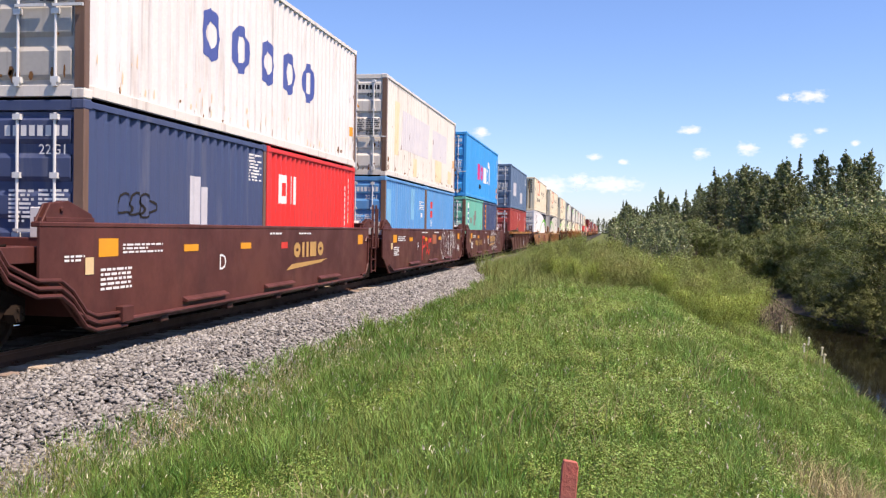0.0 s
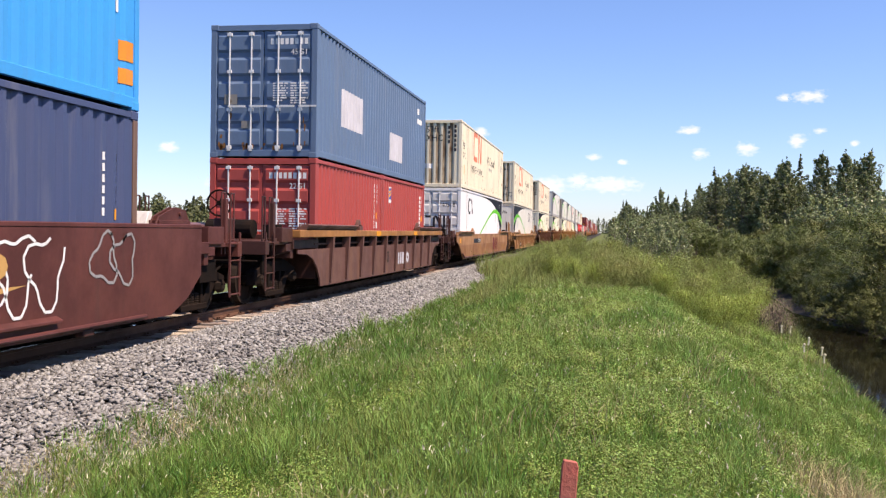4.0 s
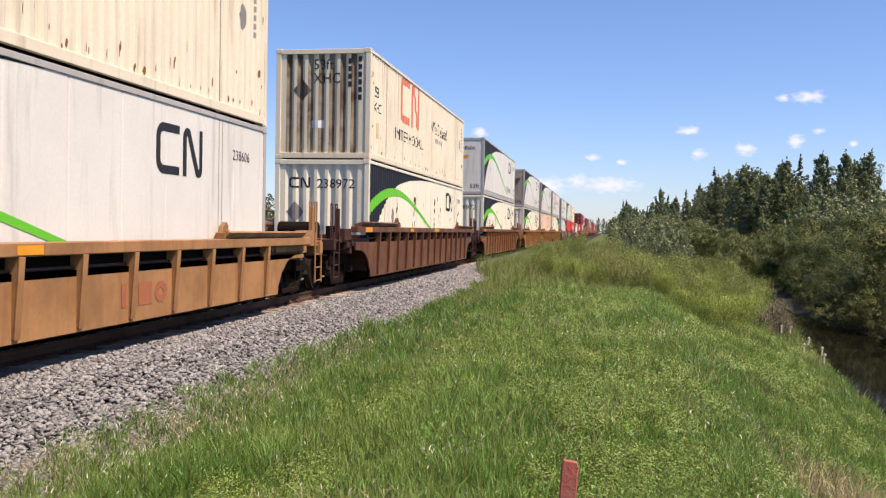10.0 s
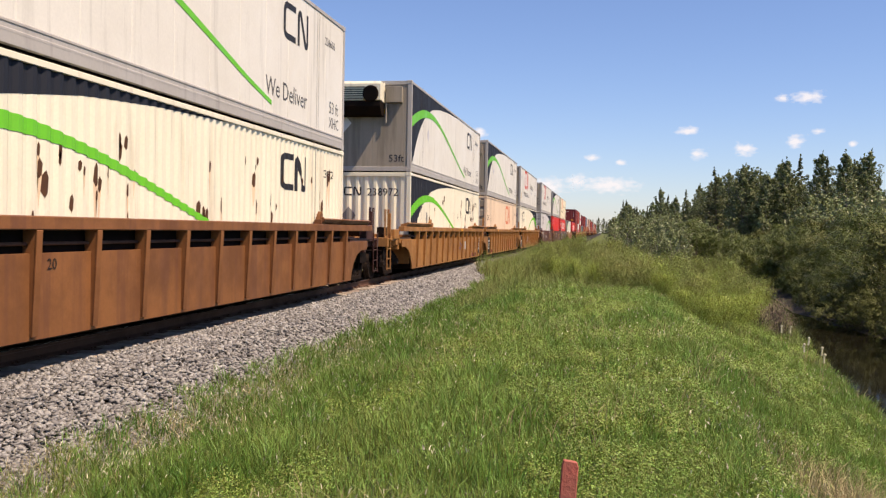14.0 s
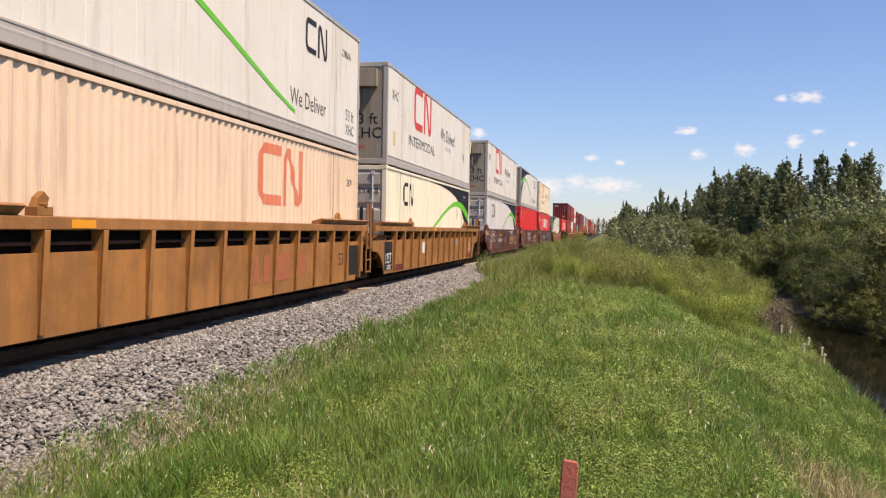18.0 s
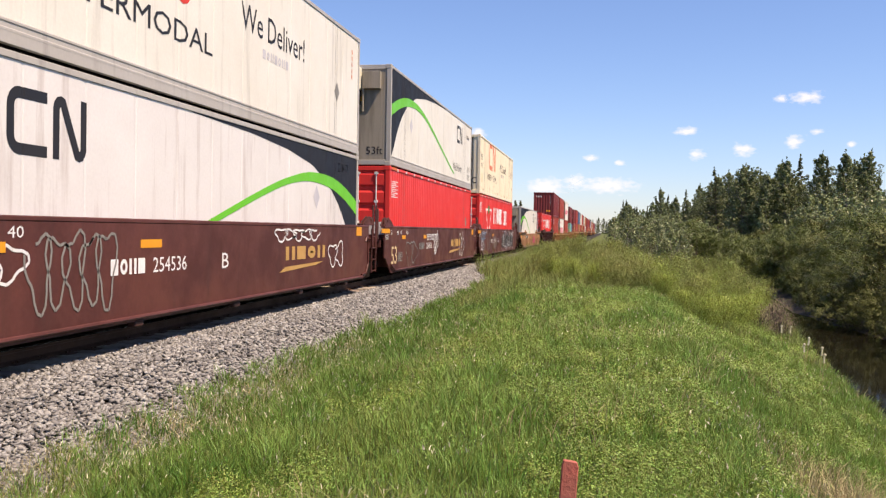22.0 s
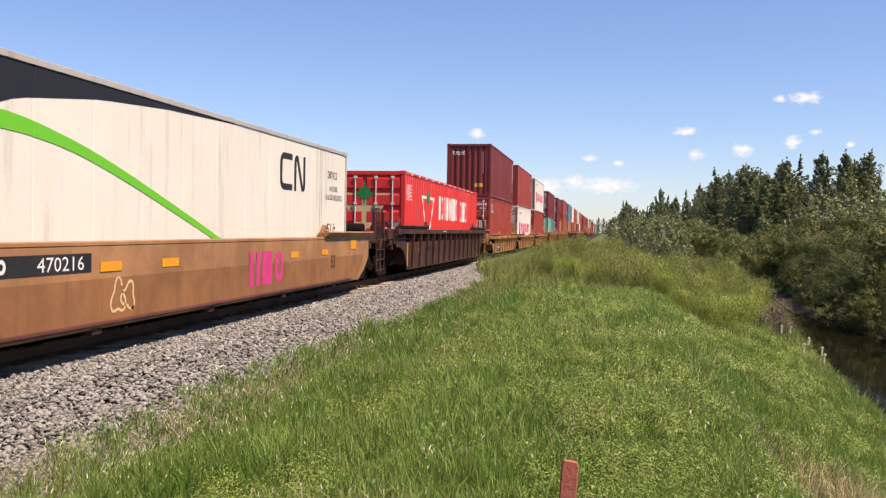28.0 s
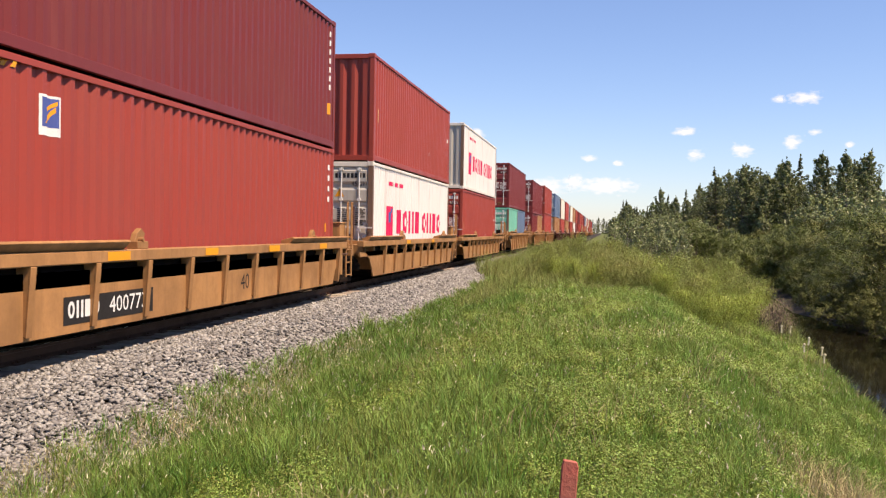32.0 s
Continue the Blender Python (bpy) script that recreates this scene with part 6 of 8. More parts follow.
def edge_rust(L, H, seed, count=34):
    """Rust blisters along the foot and the posts of a wall."""
    rng = random.Random(seed)
    out = []
    for k in range(count):
        if rng.random() < 0.7:
            u, z = rng.uniform(0.2, L - 0.2), rng.uniform(0.18, 0.34)
        else:
            u, z = rng.choice((rng.uniform(0.12, 0.5), rng.uniform(L - 0.5, L - 0.12))), rng.uniform(0.2, H - 0.2)
        w, h = rng.uniform(0.012, 0.042), rng.uniform(0.02, 0.085)
        out.append([(u - w, z - h * 0.4), (u - w * 0.2, z - h * 1.2), (u + w * 0.6, z - h * 0.8), (u + w, z + h * 0.3), (u + w * 0.4, z + h * 0.9), (u - w * 0.5, z + h * 0.8)])
    return out


def streaks(L, seed, count, top=0.95):
    """Thin rust streaks above the foot of a wall."""
    rng = random.Random(seed)
    out = []
    for k in range(count):
        u, z = rng.uniform(0.15, L - 0.15), 0.2 + (top - 0.2) * rng.random() ** 1.6
        w, h = rng.uniform(0.005, 0.014), rng.uniform(0.05, 0.18)
        out.append([(u - w, z), (u + w * 0.4, z - h * 0.2), (u + w, z + h * 0.5), (u + w * 0.2, z + h), (u - w * 0.6, z + h * 0.7)])
    return out


def deco_cream(th, L, H, half, sec, esec, printed_high=False):
    side_marks(th, half, sec, badge(3.7, 1.42, 1.4), "faded")
    side_marks(th, half, sec, fitted("INTERMODAL", 3.05, 0.86, 4.2, 0.32), "black")
    side_marks(th, half, sec, text("We Deliver!", 8.75, 1.62, 0.44), "black")
    side_marks(th, half, sec, blocks(9.6, 1.32, 7, 0.13, 0.16, 0.06, 5), "grey")
    side_marks(th, half, sec, text("53", 0.62, 1.72, 0.28) + text("XHC", 0.5, 1.32, 0.26), "black")
    side_marks(th, half, sec, edge_rust(L, H, len(th.name) + int(L)), "rust", "rust blisters along the foot")
    side_marks(th, half, sec, diamond(L - 1.1, 1.75, 0.2), "dull")
    side_marks(th, half, sec, code(L, H, L - 0.6)[:7], "grey")
    side_marks(th, half, sec, [bar(0.75, 0.62, 0.3, 0.42)], "ochre")
    end_marks(th, half, esec, diamond(0.72, 1.82, 0.25), "placard")
    if printed_high:
        end_marks(th, half, esec, text("53ft", 1.02, 2.36, 0.27, 0.9) + text("XHC", 1.02, 2.0, 0.27, 0.9), "black")
        end_marks(th, half, esec, [bar(1.98, 2.5 - i * 0.2, 0.1, 0.14) for i in range(4)] + [bar(2.25, 2.55 - i * 0.2, 0.1, 0.14) for i in range(6)], "black")
        end_marks(th, half, esec, [bar(0.98, 0.82, 0.34, 0.2)], "white")
    else:
        end_marks(th, half, esec, text("53ft", 1.5, 0.92, 0.3) + text("XHC", 1.5, 0.5, 0.3), "black")
        end_marks(th, half, esec, [bar(0.78, 2.2, 0.2, 0.36)], "ochre")
        end_marks(th, half, esec, [bar(1.3 + i * 0.15, 2.28, 0.08, 0.13) for i in range(6)] + [bar(1.3 + i * 0.15, 2.5, 0.08, 0.13) for i in range(4)], "black")
    side_marks(th, half, sec, streaks(L, 23 + printed_high, 46, 0.8), "rust", "thin rust streaks")
    side_marks(th, half, sec, [[(q, z0), (q + 0.03, z0), (q + 0.025, z0 + h), (q + 0.005, z0 + h)] for q, z0, h in ((1.97, 0.3, 0.7), (L - 2.0, 0.25, 0.6), (1.95, 2.1, 0.6), (L - 2.0, 2.0, 0.7))], "run", "rust runs beside the lifting posts")


def deco_reefer_red(th, L, H, half, sec, esec):
    side_marks(th, half, sec, badge(3.75, 1.42, 1.42), "red")
    side_marks(th, half, sec, fitted("INTERMODAL", 2.95, 0.84, 4.5, 0.32), "black")
    side_marks(th, half, sec, text("We Deliver!", 8.6, 1.55, 0.46), "black")
    side_marks(th, half, sec, blocks(9.6, 1.22, 7, 0.14, 0.16, 0.06, 5), "patch")
    side_marks(th, half, sec, text("XHC", 0.6, 1.95, 0.28), "black")
    side_marks(th, half, sec, [bar(0.8, 0.62, 0.32, 0.42)], "ochre")
    side_marks(th, half, sec, diamond(L - 1.9, 1.3, 0.2), "dull")
    side_marks(th, half, sec, code(L, H, L - 0.7)[:5], "faded")
    end_marks(th, half, esec, fitted("HI-CUBE", 1.2, 0.62, 0.5, 0.1) + fitted("CHASSIS REQUIRED", 0.75, 0.45, 1.2, 0.1), "red", True)
    end_marks(th, half, esec, text("53 ft", 1.5, 1.15, 0.3) + text("XHC", 1.5, 0.75, 0.3), "black", True)


def deco_plain(th, L, H, half, sec, esec):
    side_marks(th, half, sec, [bar(L - 0.75, H - 0.5 - i * 0.16, 0.07, 0.11) for i in range(7)], "white")


def simple(polys_ink):
    def deco(th, L, H, half, sec, esec):
        for k, (make, ink) in enumerate(polys_ink):
            side_marks(th, half, [(u, d - 0.0015 * k) for u, d in sec], make(L, H), ink)
    return deco


deco_ovals = simple([
    (lambda L, H: sum((ring(u, 1.1, 0.74, 0.84, 0.19, 0.0, 14) for u in (3.3, 4.5, 5.8, 6.95, 8.18)), []), "blue"),
    (lambda L, H: [bar(L - 0.5, 0.75, 0.3, 0.22)], "amber"),
    (lambda L, H: edge_rust(L, H, 4, 22), "rust"),
    (lambda L, H: streaks(L, 14, 60, 0.7), "run"),
])
deco_navy = simple([(lambda L, H: stencil(5.25, 1.9, 0.6, 0.5, 3), "white"), (lambda L, H: [bar(2.95, 1.1, 0.34, 0.75), bar(3.35, 1.1, 0.2, 0.6)], "patch"),
                    (lambda L, H: scrawl(0.9, 1.2, 0.9, 0.3, 6, 0.03, 3), "dark")])
deco_red20 = simple([(lambda L, H: ring(0.72, 1.55, 0.5, 0.56, 0.15) + [bar(1.35, 1.55, 0.14, 0.56), bar(1.56, 1.55, 0.16, 0.56)], "white"),
                     (lambda L, H: [bar(5.5, 2.2 - i * 0.14, 0.07, 0.1) for i in range(8)] + [bar(5.2, 2.0 - i * 0.14, 0.07, 0.1) for i in range(10)], "white"),
                     (lambda L, H: [bar(5.55, 1.2, 0.14, 0.2)], "amber")])
deco_old = simple([
    (lambda L, H: [bar(2.1, 0.95, 4.4, 1.2, 0.1), bar(7.3, 1.05, 2.9, 1.05)], "ghost"),
    (lambda L, H: [bar(1.15, 0.7, 0.6, 1.6, 0.1), bar(7.8, 0.25, 1.3, 0.8), bar(4.0, 0.2, 0.5, 0.6), bar(10.6, 0.3, 0.9, 0.5)], "ghostochre"),
    (lambda L, H: [bar(L - 0.5, 1.0, 0.25, 0.3)], "amber"),
    (lambda L, H: edge_rust(L, H, 9, 24), "rust"),
    (lambda L, H: streaks(L, 19, 70, 1.6), "rust"),
])
deco_blue_a = simple([(lambda L, H: [bar(3.6, 1.4, 0.6, 1.0), bar(0.4, 1.15, 0.4, 1.1)], "sky"), (lambda L, H: stencil(5.0, 1.75, 0.75, 0.3, 7) + [bar(5.4, 1.5, 0.1, 0.15)], "white")])
deco_blue_b = simple([(lambda L, H: blocks(1.0, 1.85, 1, 0.3, 0.24, 0.1, 1) + blocks(1.0, 1.52, 1, 0.3, 0.24, 0.1, 2), "red"), (lambda L, H: [bar(1.02, 1.2, 0.09, 0.24), bar(1.1, 1.2, 0.16, 0.08), bar(1.08, 0.9, 0.1, 0.22)], "white"),
                      (lambda L, H: [bar(5.3, 2.2 - i * 0.14, 0.06, 0.1) for i in range(8)] + [bar(5.6, 2.2 - i * 0.14, 0.06, 0.1) for i in range(9)], "white")])
deco_sm = simple([(lambda L, H: blocks(3.95, 0.98, 2, 0.92, 0.78, 0.16, 5), "pink"), (lambda L, H: blocks(6.2, 0.92, 4, 0.5, 0.8, 0.12, 7) + [[(7.7, 1.85), (8.1, 1.75), (8.4, 2.05), (8.0, 2.15)], [(8.1, 1.8), (8.6, 1.75), (8.5, 2.05), (8.2, 2.0)]], "white"),
                  (lambda L, H: [bar(4.55 + i * 0.26, 0.55, 0.12, 0.22) for i in range(3)], "navy"), (lambda L, H: [bar(11.75, 0.62, 0.3, 0.26), bar(11.75, 0.32, 0.3, 0.2)], "orange"),
                  (lambda L, H: [bar(11.6, 2.3 - i * 0.22, 0.06, 0.16) for i in range(6)], "white")])
deco_mint = simple([(lambda L, H: [bar(0.92, 1.1, 0.36, 1.25)], "white"), (lambda L, H: [bar(1.0, 1.15 + i * 0.26, 0.18, 0.16) for i in range(4)], "blue"),
                    (lambda L, H: [bar(1.8, 1.42, 0.36, 0.26), bar(2.9, 1.32, 0.36, 0.5), bar(3.1, 1.6, 0.45, 0.42)], "dull"), (lambda L, H: [bar(5.25, 1.2, 0.1, 0.14)], "amber"),
                    (lambda L, H: [bar(5.0, 2.2 - i * 0.15, 0.06, 0.1) for i in range(9)], "white")])
deco_orange = simple([(lambda L, H: [bar(0.86, 1.0, 0.44, 1.42)], "orange"), (lambda L, H: [bar(0.98, 1.08 + i * 0.27, 0.2, 0.17) for i in range(5)], "navy"),
                      (lambda L, H: [bar(5.2, 1.9 - i * 0.14, 0.06, 0.1) for i in range(6)] + [bar(5.55, 1.9 - i * 0.14, 0.06, 0.1) for i in range(6)], "white"), (lambda L, H: [bar(5.5, 1.15, 0.1, 0.14)], "amber")])


def label_flag(u, z):
    return [(lambda L, H: [bar(u, z, 0.38, 0.46)], "white"), (lambda L, H: [bar(u + 0.03, z + 0.1, 0.32, 0.33)], "blue"),
            (lambda L, H: [[(u + 0.08, z + 0.14), (u + 0.16, z + 0.14), (u + 0.3, z + 0.28), (u + 0.3, z + 0.34)], [(u + 0.1, z + 0.28), (u + 0.18, z + 0.28), (u + 0.32, z + 0.36), (u + 0.32, z + 0.41)]], "amber")]


deco_brick_a = simple([(lambda L, H: [bar(5.2, 2.2 - i * 0.14, 0.05, 0.1) for i in range(9)] + [bar(5.5, 2.2 - i * 0.14, 0.05, 0.1) for i in range(4)], "white"), (lambda L, H: [bar(5.45, 1.36, 0.14, 0.17)], "orange"), (lambda L, H: [bar(5.45, 1.1, 0.14, 0.17)], "white")])
deco_brick_b = simple(label_flag(0.8, 1.85) + [(lambda L, H: [bar(5.4, 2.1 - i * 0.14, 0.05, 0.1) for i in range(8)] + [bar(5.65, 2.1 - i * 0.14, 0.05, 0.1) for i in range(4)], "white"), (lambda L, H: [bar(5.65, 1.36, 0.12, 0.17)], "orange")])
deco_dusk = simple([(lambda L, H: [bar(7.0, 0.5, 1.6, 0.8, 0.1), bar(2.0, 0.9, 2.0, 0.9)], "patch"), (lambda L, H: [bar(L - 1.2, 2.3, 0.14, 0.2), bar(L - 1.2, 2.0, 0.6, 0.16)], "white")])
deco_word = simple([(lambda L, H: [bar(0.9, 2.5 - i * 0.22, 0.1, 0.15) for i in range(6)], "white"), (lambda L, H: [bar(L - 0.5, 0.75, 0.22, 0.25)], "amber"),
                    (lambda L, H: [bar(L - 0.35, 2.5 - i * 0.2, 0.05, 0.12) for i in range(7)], "white")])
deco_flagred = simple(label_flag(1.0, 2.08) + [(lambda L, H: [bar(L - 0.35, 2.4 - i * 0.24, 0.06, 0.12) for i in range(4)], "white"), (lambda L, H: [bar(L - 0.6, 1.0, 0.2, 0.2)], "amber"), (lambda L, H: [bar(0.1 + i * 0.12, 2.74, 0.07, 0.09, 0.05) for i in range(4)], "amber")])
deco_tick = simple([(lambda L, H: [bar(0.5, 1.1, 0.2, 0.35)], "ochre"), (lambda L, H: [bar(L - 0.4, 1.6, 0.1, 0.14), bar(8.0, 0.8, 0.14, 0.1)], "white")])
deco_print = simple([(lambda L, H: stencil(0.35, 2.0, 0.75, 0.5, 12), "white"), (lambda L, H: diamond(L - 1.3, 1.45, 0.2), "dull"), (lambda L, H: [bar(L - 0.7, 0.75, 0.4, 0.14)], "white")])


def deco_clipped(th, L, H, half, sec, esec):
    deco_print(th, L, H, half, sec, esec)
    rail_marks(th, L, H, half)


def leaf_shape(u, z, r):
    """A green leaf with seven points, as a fan of triangles, and its stalk."""
    rays = [(90, 1.15), (112, 0.55), (135, 0.85), (150, 0.5), (178, 0.95), (205, 0.5), (222, 0.62), (262, 0.4), (278, 0.4), (318, 0.62), (335, 0.5), (2, 0.95), (30, 0.5), (45, 0.85), (68, 0.55)]
    rim = [(u + r * k * math.cos(radians(a)), z + r * k * math.sin(radians(a))) for a, k in rays]
    return [[(u, z), rim[i], rim[(i + 1) % len(rim)]] for i in range(len(rim))] + [bar(u - 0.02, z - r * 0.85, 0.04, r * 0.5)]


def deco_tire(th, L, H, half, sec, esec):
    side_marks(th, half, sec, blocks(6.0, 1.45, 8, 0.44, 0.9, 0.12, 8) + blocks(11.1, 1.42, 4, 0.38, 0.88, 0.11, 9), "white", "white painted shapes")
    a, c, t = 2.75, 5.05, 0.1
    m = (a + c) / 2
    tri = [bar(a, 2.14, c - a, t), [(a, 2.2), (a + 0.13, 2.2), (m + 0.03, 0.55), (m - 0.1, 0.55)], [(c - 0.13, 2.2), (c, 2.2), (m + 0.1, 0.55), (m - 0.03, 0.55)]]
    side_marks(th, half, sec, tri, "white", "white triangle outline")
    leaf = leaf_shape(m, 2.16, 0.42)
    side_marks(th, half, [(u, k - 0.003) for u, k in sec], leaf, "leaf", "green leaf shape")
    side_marks(th, half, sec, stencil(0.35, 2.0, 0.75, 0.5, 12), "white")
    rail_marks(th, L, H, half)
    w = 2 * half
    e = [bar(0.45, 2.1, w - 0.9, 0.1), [(0.45, 2.15), (0.6, 2.15), (half + 0.05, 1.0), (half - 0.1, 1.0)], [(w - 0.6, 2.15), (w - 0.45, 2.15), (half + 0.1, 1.0), (half - 0.05, 1.0)]]
    end_marks(th, half, esec, e + [[(0.6, 2.1), (half, 1.1), (w - 0.6, 2.1)]], "ochre", True)
    end_marks(th, half, [(u, k) for u, k in esec], leaf_shape(half, 2.16, 0.36), "leaf", True, 0.004)
    end_marks(th, half, esec, diamond(w - 0.35, 1.35, 0.26), "dull", True)


deco_ming = simple([
    (lambda L, H: blocks(3.0, 0.95, 4, 0.72, 0.72, 0.2, 2) + blocks(7.0, 0.95, 4, 0.72, 0.72, 0.2, 3), "crimson"),
    (lambda L, H: [[(1.75, 0.75), (2.55, 0.75), (2.55, 1.75), (1.75, 1.75)]], "crimson"),
    (lambda L, H: [[(1.95, 1.25), (2.3, 1.3), (2.45, 1.7), (2.05, 1.55)]], "blue"),
    (lambda L, H: [bar(1.9 + i * 0.2, 2.35, 0.12, 0.12) for i in range(10)], "crimson"),
])


def peach_marks(th, L, H, half, sec, esec):
    side_marks(th, half, sec, badge(9.55, 1.5, 1.14), "faded")
    side_marks(th, half, sec, text("53", 0.5, 2.05, 0.3) + text("XHC", 0.45, 1.62, 0.3), "black")
    side_marks(th, half, sec, text("23874", L - 1.0, 2.1, 0.16), "black")
    end_marks(th, half, esec, diamond(1.75, 1.25, 0.3), "dull", True)


def tex_marks(th, L, H, half, sec, esec):
    deco_word(th, L, H, half, sec, esec)
    end_marks(th, half, esec, text("tex", 0.28, 2.3, 0.3, 1.25), "white")
    end_marks(th, half, esec, [bar(1.55, 0.55, 0.2, 0.2), bar(1.8, 0.55, 0.2, 0.2)], "amber")
    end_marks(th, half, esec, [bar(1.98, 2.4 - i * 0.12, 0.04, 0.08) for i in range(10)], "white")


def b(*spec):
    return spec


WHIGH = b(L53, H95, "cn", "cream", "front", functools.partial(deco_cream, printed_high=True), "cream ribbed steel container with rust streaks and a faded red mark")
WOLD = b(L53, H95, "cn", "cream", "front", deco_cream, "cream ribbed steel container with faded red mark")
SMOOTHR = b(L53, H95, "smooth", "palegrey", "reefer", deco_swoosh(False, "", True, "black", True), "pale grey refrigerated container with dark corner and green band")

